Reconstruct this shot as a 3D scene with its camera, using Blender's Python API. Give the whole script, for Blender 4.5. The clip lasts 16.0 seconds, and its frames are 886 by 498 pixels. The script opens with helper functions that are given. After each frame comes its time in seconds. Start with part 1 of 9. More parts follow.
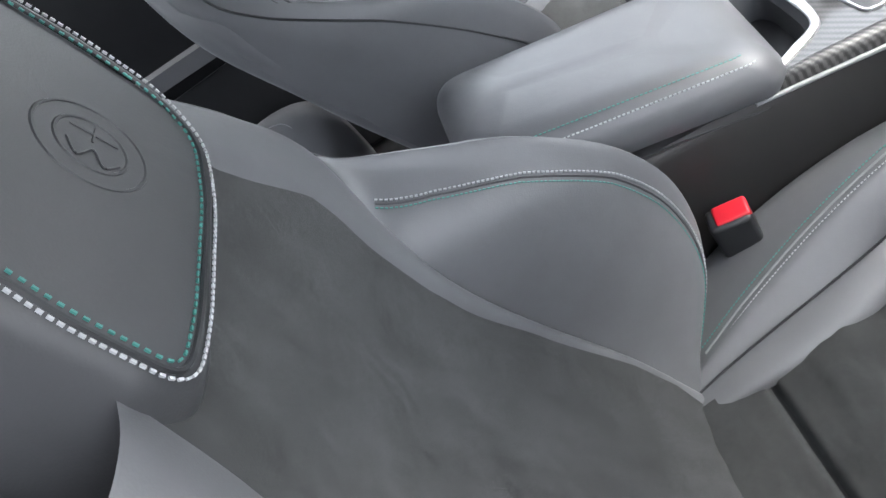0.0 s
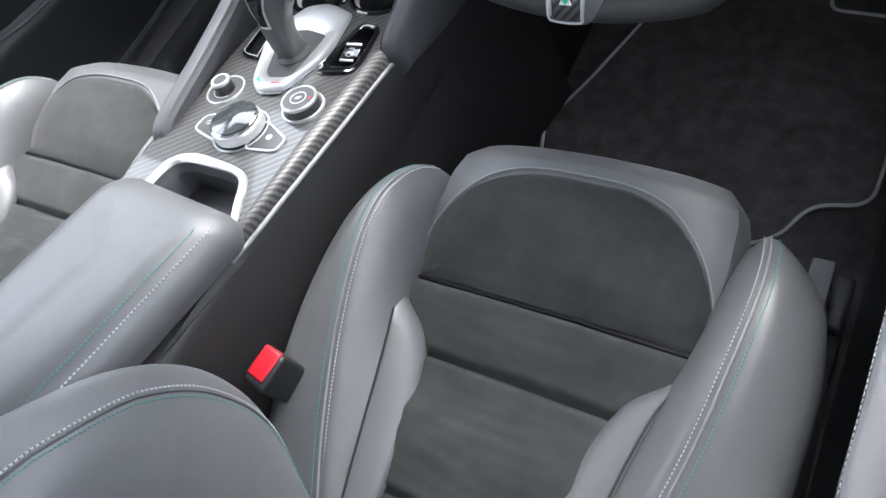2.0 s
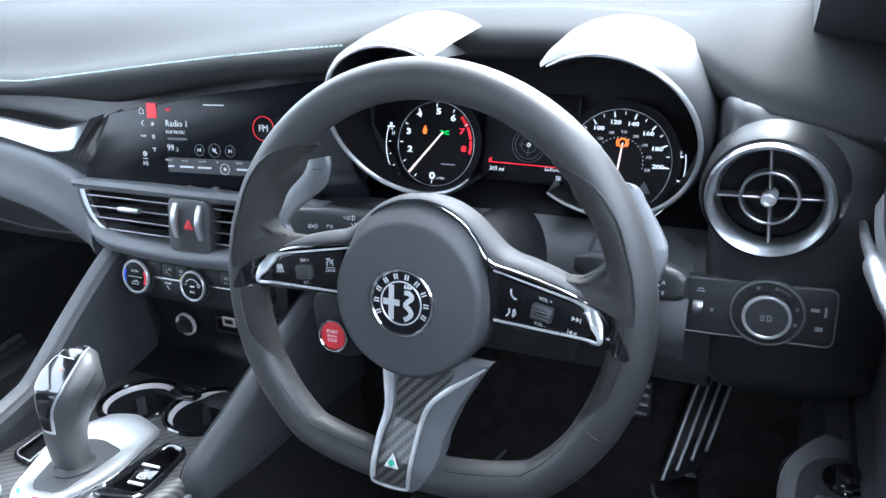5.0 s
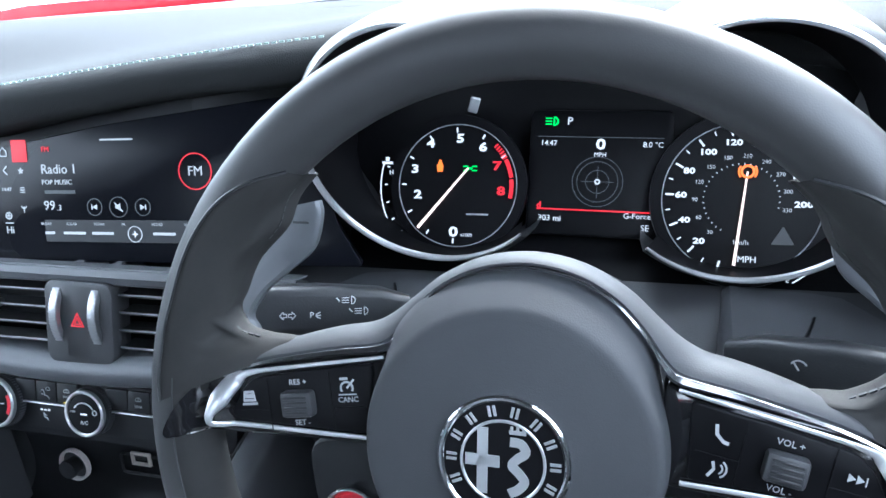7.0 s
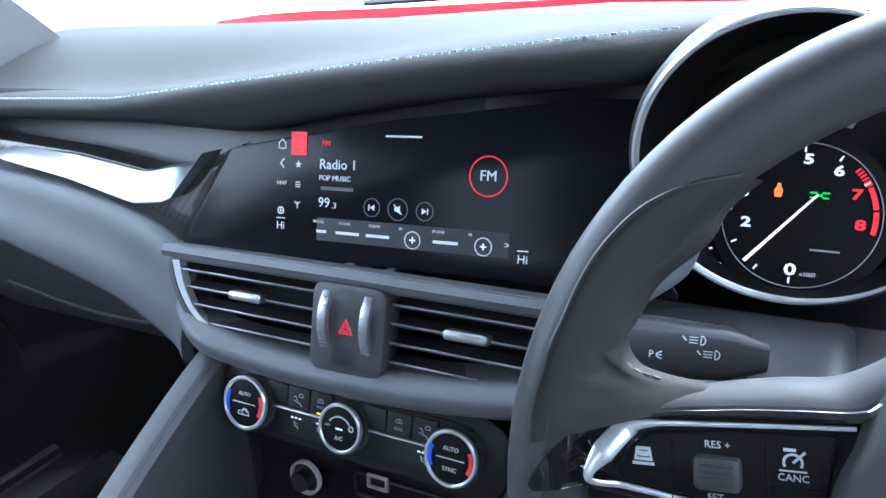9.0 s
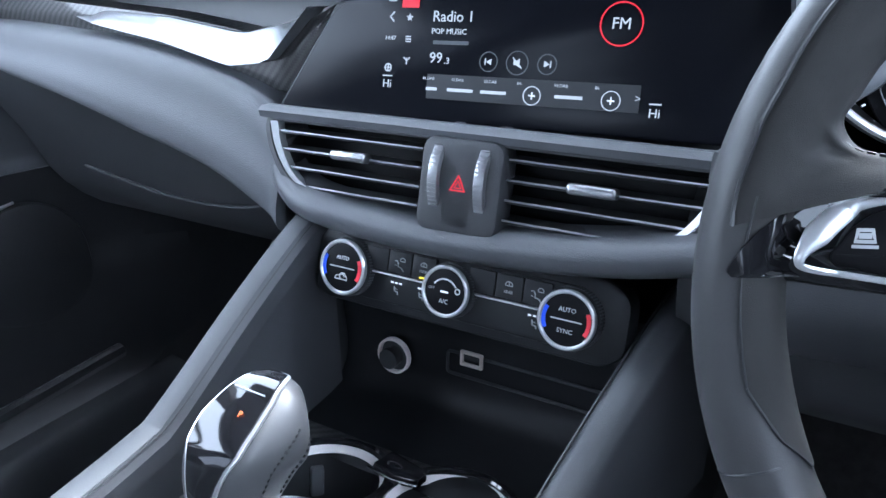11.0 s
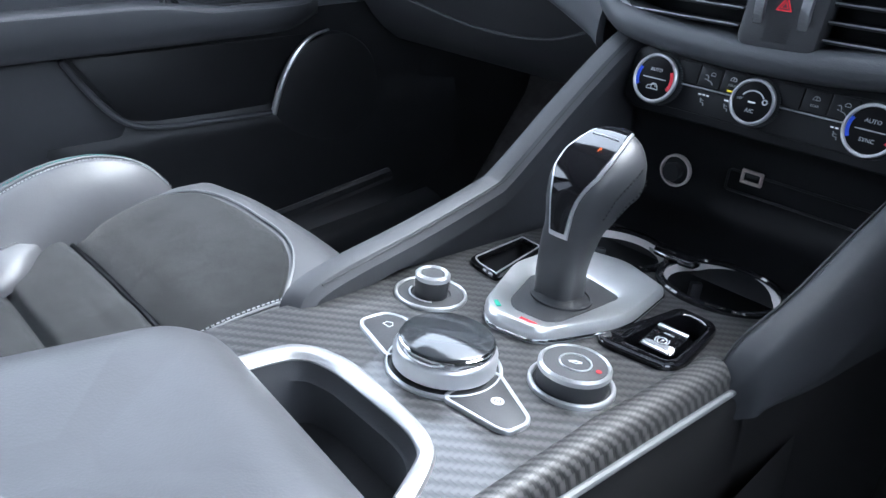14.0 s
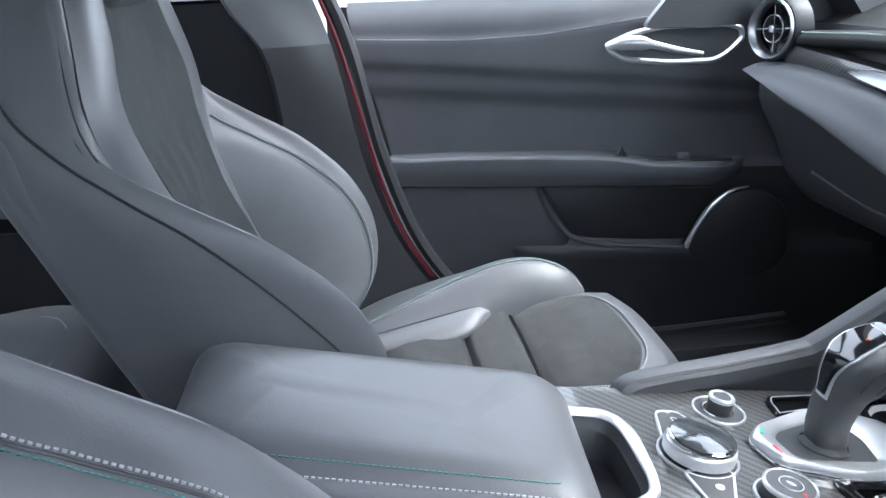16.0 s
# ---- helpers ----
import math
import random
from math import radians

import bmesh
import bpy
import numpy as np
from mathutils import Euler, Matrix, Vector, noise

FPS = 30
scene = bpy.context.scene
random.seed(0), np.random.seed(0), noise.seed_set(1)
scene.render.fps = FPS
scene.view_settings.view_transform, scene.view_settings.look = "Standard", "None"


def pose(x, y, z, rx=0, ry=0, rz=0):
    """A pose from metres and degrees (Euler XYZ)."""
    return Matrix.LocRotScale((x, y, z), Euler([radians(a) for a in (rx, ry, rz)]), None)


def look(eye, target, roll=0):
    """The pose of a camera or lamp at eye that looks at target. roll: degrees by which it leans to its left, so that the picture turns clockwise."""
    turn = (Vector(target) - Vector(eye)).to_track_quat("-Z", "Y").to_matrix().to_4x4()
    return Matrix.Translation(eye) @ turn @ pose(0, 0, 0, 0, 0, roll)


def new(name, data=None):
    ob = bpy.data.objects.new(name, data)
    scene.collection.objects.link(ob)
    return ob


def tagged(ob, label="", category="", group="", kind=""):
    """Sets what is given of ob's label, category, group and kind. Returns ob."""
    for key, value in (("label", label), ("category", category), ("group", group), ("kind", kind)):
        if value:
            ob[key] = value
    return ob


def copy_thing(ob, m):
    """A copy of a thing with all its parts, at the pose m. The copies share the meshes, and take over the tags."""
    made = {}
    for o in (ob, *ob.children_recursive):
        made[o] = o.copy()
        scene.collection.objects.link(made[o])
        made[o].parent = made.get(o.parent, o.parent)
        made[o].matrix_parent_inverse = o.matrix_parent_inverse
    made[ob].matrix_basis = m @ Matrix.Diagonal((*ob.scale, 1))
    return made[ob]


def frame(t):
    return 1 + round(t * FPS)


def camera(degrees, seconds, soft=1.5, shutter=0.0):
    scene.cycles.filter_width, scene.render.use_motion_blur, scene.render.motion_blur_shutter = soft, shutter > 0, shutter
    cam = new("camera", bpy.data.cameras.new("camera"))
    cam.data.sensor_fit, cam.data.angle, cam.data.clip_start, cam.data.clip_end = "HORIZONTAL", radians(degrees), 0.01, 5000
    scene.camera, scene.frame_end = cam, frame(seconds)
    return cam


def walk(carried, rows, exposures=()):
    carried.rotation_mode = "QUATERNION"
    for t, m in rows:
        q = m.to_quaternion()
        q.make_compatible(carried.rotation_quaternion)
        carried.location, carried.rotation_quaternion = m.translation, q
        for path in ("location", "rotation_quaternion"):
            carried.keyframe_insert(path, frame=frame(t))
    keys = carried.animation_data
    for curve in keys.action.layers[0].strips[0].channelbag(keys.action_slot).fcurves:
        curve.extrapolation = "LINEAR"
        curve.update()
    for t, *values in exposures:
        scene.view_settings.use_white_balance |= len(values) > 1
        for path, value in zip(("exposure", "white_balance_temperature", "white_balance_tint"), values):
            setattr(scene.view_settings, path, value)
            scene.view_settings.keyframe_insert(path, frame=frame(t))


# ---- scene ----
cam = camera(61.7, 16.0)
PATH = [
    (0, (0.672, -0.281, 0.986), (-0.775, -0.700, -0.329), -42.2),
    (0.2, (0.669, -0.272, 1.003), (-0.632, -0.710, -0.451), -53.4),
    (0.5, (0.64, -0.236, 1.03), (-0.493, -0.729, -0.542), -67.1),
    (1, (0.654, -0.246, 1.013), (-0.497, -0.358, -0.619), -62.1),
    (1.5, (0.668, -0.258, 0.989), (-0.444, 0.083, -0.638), -47.8),
    (2, (0.666, -0.251, 0.973), (-0.315, 0.413, -0.638), -34.6),
    (2.5, (0.673, -0.221, 0.944), (-0.223, 0.72, -0.577), -24.0),
    (3, (0.655, -0.181, 0.909), (-0.158, 1.009, -0.479), -15.5),
    (3.5, (0.645, -0.166, 0.913), (-0.132, 1.221, -0.3), -9.8),
    (4, (0.646, -0.173, 0.931), (-0.145, 1.316, -0.145), -7.3),
    (4.2, (0.649, -0.184, 0.943), (-0.157, 1.329, -0.088), -6.8),
    (6.3, (0.505, -0.078, 0.873), (-0.147, 1.618, 0.038), -5.5),
    (6.5, (0.47, -0.047, 0.856), (-0.151, 1.67, 0.042), -5.4),
    (7, (0.443, 0.011, 0.834), (-0.131, 1.764, 0.062), -4.7),
    (7.5, (0.431, 0.048, 0.82), (-0.111, 1.822, 0.071), -3.6),
    (8, (0.418, 0.068, 0.809), (-0.206, 1.822, 0.079), -2.9),
    (8.5, (0.37, 0.04, 0.805), (-0.446, 1.725, 0.102), -3.2),
    (9, (0.308, 0.027, 0.811), (-0.612, 1.67, 0.137), -3.5),
    (9.2, (0.292, 0.027, 0.807), (-0.668, 1.65, 0.14), -4.0),
    (11.3, (0.255, -0.012, 0.724), (-0.718, 1.547, -0.065), -1.0),
    (11.5, (0.255, -0.016, 0.718), (-0.718, 1.534, -0.089), -0.4),
    (12, (0.257, -0.049, 0.715), (-0.743, 1.444, -0.162), 0.3),
    (12.5, (0.26, -0.103, 0.691), (-0.776, 1.348, -0.215), 1.0),
    (13, (0.258, -0.139, 0.691), (-0.848, 1.235, -0.251), 1.0),
    (13.5, (0.259, -0.166, 0.692), (-0.923, 1.13, -0.269), 0.7),
    (14, (0.265, -0.189, 0.696), (-1.02, 0.993, -0.28), -0.0),
    (14.5, (0.284, -0.207, 0.705), (-1.154, 0.787, -0.268), -1.0),
    (15, (0.339, -0.232, 0.734), (-1.276, 0.472, -0.212), -2.1),
    (15.5, (0.412, -0.233, 0.778), (-1.347, 0.182, -0.078), -2.8),
    (16, (0.534, -0.222, 0.832), (-1.327, -0.028, 0.127), -2.3),
]
walk(cam, [(t, look(eye, target, roll)) for t, eye, target, roll in PATH],
     exposures=[(0, 2.75, 6400, 10), (1, 2.92, 6400, 10), (2, 2.85, 6300, 10), (3, 3.0, 6200, 10), (4, 3.15, 5900, 8), (7, 3.2, 5550, 6), (8, 3.2, 5450, 6), (9, 3.1, 5300, 6), (11, 3.2, 5450, 9), (12.5, 2.82, 5500, 9), (14.5, 2.36, 5700, 9), (16, 2.5, 5850, 9)])

# ---- light ----
world = bpy.data.worlds.new("sky")
scene.world = world
world.use_nodes = True
wn = world.node_tree.nodes
sky = wn.new("ShaderNodeTexSky")
sky.sky_type = "NISHITA"
sky.sun_disc = False
sky.sun_elevation = radians(51)
sky.sun_rotation = radians(9)
sky.air_density, sky.dust_density, sky.ozone_density = 1.0, 4.0, 1.0
soft = wn.new("ShaderNodeMixRGB")
soft.inputs[0].default_value = 0.75
soft.inputs[2].default_value = (9.0, 9.4, 10.0, 1)
world.node_tree.links.new(sky.outputs[0], soft.inputs[1])
world.node_tree.links.new(soft.outputs[0], wn["Background"].inputs[0])
wn["Background"].inputs[1].default_value = 0.15
sun_data = bpy.data.lights.new("sun", "SUN")
sun_data.energy, sun_data.angle, sun_data.color = 1.05, radians(32), (1.0, 0.97, 0.93)
sun = new("sun", sun_data)
sun.matrix_world = look((0, 0, 0), (-math.sin(radians(9)) * 0.629, -math.cos(radians(9)) * 0.629, -0.777))

# ---- materials ----


def material(name, color, rough=0.5, metal=0.0, grain=0.0, grain_scale=900.0, mottle=0.0, mottle_scale=14.0, coat=0.0, sheen=0.0, spec=0.5, emit=0.0, crease=0.0):
    """A surface with a mottled colour, uneven gloss and a fine grain."""
    m = bpy.data.materials.new(name)
    m.use_nodes = True
    t = m.node_tree
    b = t.nodes["Principled BSDF"]
    b.inputs["Base Color"].default_value = (*color, 1)
    b.inputs["Roughness"].default_value = rough
    b.inputs["Metallic"].default_value = metal
    b.inputs["Specular IOR Level"].default_value = spec
    b.inputs["Coat Weight"].default_value = coat
    b.inputs["Coat Roughness"].default_value = 0.05
    if sheen:
        b.inputs["Sheen Weight"].default_value = sheen
        b.inputs["Sheen Roughness"].default_value = 0.4
    if emit:
        b.inputs["Emission Color"].default_value = (*color, 1)
        b.inputs["Base Color"].default_value = (*[v * 0.3 for v in color], 1)
        b.inputs["Emission Strength"].default_value = emit
    c = t.nodes.new("ShaderNodeTexCoord")
    if mottle:
        n = t.nodes.new("ShaderNodeTexNoise")
        n.inputs["Scale"].default_value = mottle_scale
        n.inputs["Detail"].default_value = 6
        n.inputs["Roughness"].default_value = 0.65
        t.links.new(c.outputs["Object"], n.inputs["Vector"])
        r = t.nodes.new("ShaderNodeValToRGB")
        r.color_ramp.elements[0].position, r.color_ramp.elements[1].position = 0.3, 0.7
        r.color_ramp.elements[0].color = (*[v * (1 - mottle) for v in color], 1)
        r.color_ramp.elements[1].color = (*[min(1, v * (1 + mottle)) for v in color], 1)
        t.links.new(n.outputs["Fac"], r.inputs["Fac"])
        t.links.new(r.outputs["Color"], b.inputs["Base Color"])
        q = t.nodes.new("ShaderNodeMapRange")
        q.inputs["To Min"].default_value, q.inputs["To Max"].default_value = rough * (1 - mottle * 0.5), min(1, rough * (1 + mottle * 0.5))
        t.links.new(n.outputs["Fac"], q.inputs["Value"])
        t.links.new(q.outputs["Result"], b.inputs["Roughness"])
    if grain:
        v = t.nodes.new("ShaderNodeTexVoronoi")
        v.inputs["Scale"].default_value = grain_scale
        t.links.new(c.outputs["Object"], v.inputs["Vector"])
        p = t.nodes.new("ShaderNodeBump")
        p.inputs["Strength"].default_value = grain
        p.inputs["Distance"].default_value = 0.0006
        t.links.new(v.outputs["Distance"], p.inputs["Height"])
        t.links.new(p.outputs["Normal"], b.inputs["Normal"])
        if crease:
            w = t.nodes.new("ShaderNodeTexNoise")
            w.inputs["Scale"].default_value = 26
            w.inputs["Detail"].default_value = 3
            w.inputs["Distortion"].default_value = 1.2
            t.links.new(c.outputs["Object"], w.inputs["Vector"])
            s = t.nodes.new("ShaderNodeBump")
            s.inputs["Strength"].default_value = crease
            s.inputs["Distance"].default_value = 0.004
            t.links.new(w.outputs["Fac"], s.inputs["Height"])
            t.links.new(s.outputs["Normal"], p.inputs["Normal"])
    return m


LEATHER = material("grey_leather", (0.102, 0.104, 0.110), 0.43, spec=0.5, crease=0.07, grain=0.12, grain_scale=700, mottle=0.10, mottle_scale=9)
LEATHER_PALE = material("pale_grey_leather", (0.155, 0.158, 0.166), 0.48, crease=0.2, grain=0.25, grain_scale=700, mottle=0.08, mottle_scale=9)
LEATHER_DARK = material("dark_leather", (0.047, 0.048, 0.051), 0.52, crease=0.12, grain=0.12, grain_scale=700, mottle=0.12, mottle_scale=9)
SUEDE = material("charcoal_suede", (0.039, 0.0405, 0.0405), 0.95, crease=0.3, grain=0.5, grain_scale=2600, mottle=0.30, mottle_scale=16, sheen=0.15, spec=0.15)
WHEEL_LEATHER = material("wheel_leather", (0.032, 0.032, 0.033), 0.48, grain=0.05, grain_scale=1300, mottle=0.15, mottle_scale=12)
THUMB = material("thumb_panel_leather", (0.024, 0.0235, 0.023), 0.7, spec=0.25, grain=0.22, grain_scale=2600, mottle=0.25, mottle_scale=20)
HUB_SKIN = material("hub_skin", (0.050, 0.052, 0.056), 0.6, spec=0.2, grain=0.08, grain_scale=1400, mottle=0.08, mottle_scale=12)
SOFT = material("soft_black_plastic", (0.036, 0.037, 0.040), 0.5, grain=0.18, grain_scale=1100, mottle=0.12, mottle_scale=11)
DASH_PAD = material("dashboard_pad", (0.024, 0.025, 0.0255), 0.70, spec=0.07, grain=0.3, grain_scale=1000, mottle=0.10, mottle_scale=8)
DASH_GREY = material("grey_lower_dash", (0.080, 0.083, 0.090), 0.45, grain=0.3, grain_scale=900, mottle=0.08, mottle_scale=9)
HARD = material("hard_black_plastic", (0.022, 0.023, 0.025), 0.42, grain=0.08, grain_scale=800, mottle=0.12, mottle_scale=20)
PANEL_BLACK = material("matt_panel_black", (0.009, 0.0095, 0.011), 0.45, spec=0.3, grain=0.06, grain_scale=900, mottle=0.12, mottle_scale=20)
PIANO = material("piano_black", (0.006, 0.006, 0.007), 0.06, coat=0.5)
GLASSY = material("screen_glass", (0.005, 0.0055, 0.008), 0.22, spec=0.14)
DIAL = material("dial_face", (0.005, 0.005, 0.006), 0.4, spec=0.12)
SATIN = material("satin_silver", (0.64, 0.65, 0.66), 0.30, metal=0.75, mottle=0.05, mottle_scale=60)
MATT_SILVER = material("matt_silver_paint", (0.56, 0.57, 0.58), 0.30, metal=0.7, mottle=0.04, mottle_scale=50)
BLADE_SILVER = material("blade_silver", (0.27, 0.275, 0.285), 0.36, metal=0.8, mottle=0.05, mottle_scale=50)
CHROME = material("bright_chrome", (0.78, 0.79, 0.80), 0.09, metal=1.0)
STEEL = material("brushed_steel", (0.42, 0.43, 0.44), 0.35, metal=1.0, mottle=0.1, mottle_scale=90)
CARPET = material("black_carpet", (0.096, 0.091, 0.092), 1.0, grain=1.0, grain_scale=1500, mottle=0.35, mottle_scale=30, spec=0.1)
CARPET_DARK = material("dark_floor_carpet", (0.066, 0.063, 0.064), 1.0, grain=1.0, grain_scale=1500, mottle=0.35, mottle_scale=30, spec=0.1)
FLANK = material("flank_skin", (0.020, 0.0195, 0.0195), 0.55, grain=0.2, grain_scale=1000, mottle=0.12, mottle_scale=9)
RAIL = material("rail_skin", (0.051, 0.053, 0.058), 0.5, grain=0.15, grain_scale=1200, mottle=0.08, mottle_scale=9)
THREAD_PALE = material("pale_teal_thread", (0.30, 0.40, 0.37), 0.7)
MAT_EDGE = material("mat_edging", (0.42, 0.42, 0.42), 0.6, grain=0.3, grain_scale=1200)
THREAD_WHITE = material("white_thread", (0.42, 0.43, 0.44), 0.7)
PADDLE = material("anthracite_aluminium", (0.105, 0.110, 0.118), 0.42, metal=0.25, mottle=0.04, mottle_scale=40)
DARK_METAL = material("knurled_metal", (0.34, 0.345, 0.355), 0.32, metal=0.9, mottle=0.08, mottle_scale=90)
GRIP_SKIN = material("grip_leather", (0.052, 0.053, 0.056), 0.44, grain=0.06, grain_scale=1300, mottle=0.12, mottle_scale=14)
# pale non-metal that paints the sky's reflection on chrome
SKY_BAND = material("sky_reflection_band", (0.66, 0.62, 0.61), 0.4)
DIM_MARK = material("dim_print", (0.055, 0.057, 0.060), 0.5)
SCREEN_BAND = material("dim_screen_band", (0.03, 0.034, 0.040), 0.5, emit=0.05)
THREAD_TEAL = material("teal_thread", (0.06, 0.24, 0.21), 0.7)
PIPING = material("grey_piping", (0.20, 0.205, 0.21), 0.5)
RED_PAINT = material("red_car_paint", (0.36, 0.010, 0.018), 0.22, coat=1.0, mottle=0.03)
# the car's red again, darkened for the shade of the recessed door edge
RED_SHADED = material("shaded_red_paint", (0.11, 0.004, 0.010), 0.35, mottle=0.03)
RED_PLASTIC = material("red_plastic", (0.50, 0.014, 0.026), 0.38)
RED_MARK = material("red_mark", (0.75, 0.03, 0.05), 0.4)
GREEN_MARK = material("green_mark", (0.05, 0.45, 0.30), 0.4)
BLUE_MARK = material("blue_mark", (0.03, 0.10, 0.75), 0.4)
WHITE_MARK = material("white_print", (0.62, 0.63, 0.64), 0.5)
SWITCH_PRINT = material("pale_switch_print", (0.40, 0.41, 0.42), 0.5)
GREY_MARK = material("grey_print", (0.30, 0.31, 0.32), 0.5)
GLOW_WHITE = material("white_glow", (0.80, 0.84, 0.90), 0.5, emit=0.13)
GLOW_DIM = material("dim_white_glow", (0.45, 0.48, 0.52), 0.5, emit=0.15)
GLOW_RED = material("red_glow", (0.80, 0.018, 0.035), 0.5, emit=0.125)
GLOW_GREEN = material("green_glow", (0.03, 0.75, 0.10), 0.5, emit=0.16)
GLOW_AMBER = material("amber_glow", (0.95, 0.16, 0.02), 0.5, emit=0.24)
GLOW_YELLOW = material("yellow_glow", (0.80, 0.66, 0.03), 0.5, emit=0.20)
GREY_LINE = material("grey_screen_line", (0.10, 0.115, 0.13), 0.5, emit=0.07)
ROTARY_TOP = material("dark_touch_glass", (0.035, 0.038, 0.042), 0.12, coat=0.6)
ROOF = material("headlining", (0.10, 0.10, 0.105), 0.95, grain=0.5, grain_scale=1500)
TARMAC = material("tarmac", (0.17, 0.17, 0.172), 0.9, grain=1.0, grain_scale=120, mottle=0.25, mottle_scale=1.5)
CONCRETE = material("pale_wall", (0.55, 0.55, 0.54), 0.9, mottle=0.12, mottle_scale=0.6)


def carbon(name, tow, axes, dark, pale, rib=0.0):
    """Clear-coated two-by-two twill: tows of width tow, woven over the two axes named."""
    m = bpy.data.materials.new(name)
    m.use_nodes = True
    t = m.node_tree
    b = t.nodes["Principled BSDF"]

    def calc(op, a, c=None):
        n = t.nodes.new("ShaderNodeMath")
        n.operation = op
        for k, v in enumerate((a, c)):
            if v is None:
                continue
            if isinstance(v, (int, float)):
                n.inputs[k].default_value = v
            else:
                t.links.new(v, n.inputs[k])
        return n.outputs[0]

    co = t.nodes.new("ShaderNodeTexCoord")
    xyz = t.nodes.new("ShaderNodeSeparateXYZ")
    t.links.new(co.outputs["Object"], xyz.inputs[0])
    u, v = (calc("MULTIPLY", xyz.outputs[a], 1 / tow) for a in axes)
    over = calc("LESS_THAN", calc("FLOORED_MODULO", calc("SUBTRACT", calc("FLOOR", u), calc("FLOOR", v)), 4.0), 1.5)
    hump = [calc("SUBTRACT", 1.0, calc("POWER", calc("ABSOLUTE", calc("SUBTRACT", calc("MULTIPLY", calc("FRACT", q), 2.0), 1.0)), 3.0)) for q in (u, v)]
    height = calc("ADD", calc("MULTIPLY", over, hump[0]), calc("MULTIPLY", calc("SUBTRACT", 1.0, over), hump[1]))
    slant = calc("ABSOLUTE", calc("SUBTRACT", calc("MULTIPLY", calc("FRACT", calc("MULTIPLY", calc("SUBTRACT", calc("SUBTRACT", u, v), 0.5), 0.25)), 2.0), 1.0))
    twill = calc("ADD", calc("MULTIPLY", over, 1.0 - rib), calc("MULTIPLY", slant, rib))
    shade = calc("ADD", calc("MULTIPLY", twill, 0.78), calc("MULTIPLY", height, 0.22))
    # dark and pale colours paint the differing sheen of crossing tows
    r = t.nodes.new("ShaderNodeValToRGB")
    r.color_ramp.elements[0].position, r.color_ramp.elements[1].position = 0.1, 0.95
    r.color_ramp.elements[0].color, r.color_ramp.elements[1].color = (dark, dark, dark * 1.1, 1), (pale, pale * 0.98, pale * 0.96, 1)
    t.links.new(shade, r.inputs["Fac"])
    t.links.new(r.outputs["Color"], b.inputs["Base Color"])
    bump = t.nodes.new("ShaderNodeBump")
    bump.inputs["Strength"].default_value = 0.25
    bump.inputs["Distance"].default_value = 0.0004
    t.links.new(height, bump.inputs["Height"])
    t.links.new(bump.outputs["Normal"], b.inputs["Normal"])
    b.inputs["Roughness"].default_value = 0.38
    b.inputs["Metallic"].default_value = 0.25
    b.inputs["Coat Weight"].default_value = 0.55
    b.inputs["Coat Roughness"].default_value = 0.06
    return m


DOOR_SKIN = material("door_skin", (0.062, 0.064, 0.070), 0.5, grain=0.3, grain_scale=1000, mottle=0.1, mottle_scale=10)
CARBON = carbon("carbon_weave", 0.0024, ("X", "Z"), 0.008, 0.085)
CARBON_DECK = carbon("deck_carbon_weave", 0.0031, ("X", "Y"), 0.016, 0.075, 0.6)
CARBON_RIBS = carbon("ribbed_carbon_weave", 0.0021, ("X", "Y"), 0.004, 0.085, 0.5)
for socket, value in (("Coat Weight", 0.12), ("Roughness", 0.5), ("Metallic", 0.0)):
    CARBON_RIBS.node_tree.nodes["Principled BSDF"].inputs[socket].default_value = value
CARBON_FINE = carbon("fine_carbon_weave", 0.0022, ("X", "Z"), 0.012, 0.046)


def clear_glass():
    m = bpy.data.materials.new("window_glass")
    m.use_nodes = True
    b = m.node_tree.nodes["Principled BSDF"]
    b.inputs["Base Color"].default_value = (0.96, 0.99, 0.97, 1)
    b.inputs["Roughness"].default_value = 0.0
    b.inputs["Transmission Weight"].default_value = 1.0
    b.inputs["IOR"].default_value = 1.02
    return m


GLASS = clear_glass()
TINTED = GLASS.copy()
TINTED.name = "dark_privacy_glass"
DARK_GLASS = GLASS.copy()
DARK_GLASS.name = "black_privacy_glass"
DARK_GLASS.node_tree.nodes["Principled BSDF"].inputs["Base Color"].default_value = (0.06, 0.06, 0.065, 1)
TINTED.node_tree.nodes["Principled BSDF"].inputs["Base Color"].default_value = (0.20, 0.205, 0.21, 1)

# ---- building helpers ----


def part(name, bm, mat, parent, label="", smooth=True):
    """Links a bmesh as one mesh object under a thing or a part."""
    me = bpy.data.meshes.new(name)
    bmesh.ops.recalc_face_normals(bm, faces=bm.faces)
    bm.to_mesh(me)
    bm.free()
    if smooth:
        for f in me.polygons:
            f.use_smooth = True
        me.set_sharp_from_angle(angle=radians(38))
    me.materials.append(mat)
    ob = new(name, me)
    ob.parent = parent
    if label:
        tagged(ob, label)
    return ob


def thing(name, at, label, category, group="", kind=""):
    """The Empty at a thing's base, which its parts hang on."""
    ob = new(name)
    ob.empty_display_size = 0.05
    ob.location = at
    return tagged(ob, label, category, group, kind)


def lone(name, bm, mat, label, category, group="", kind="", smooth=True):
    """A thing of one mesh."""
    return tagged(part(name, bm, mat, None, smooth=smooth), label, category, group, kind)


def fresh():
    return bmesh.new()


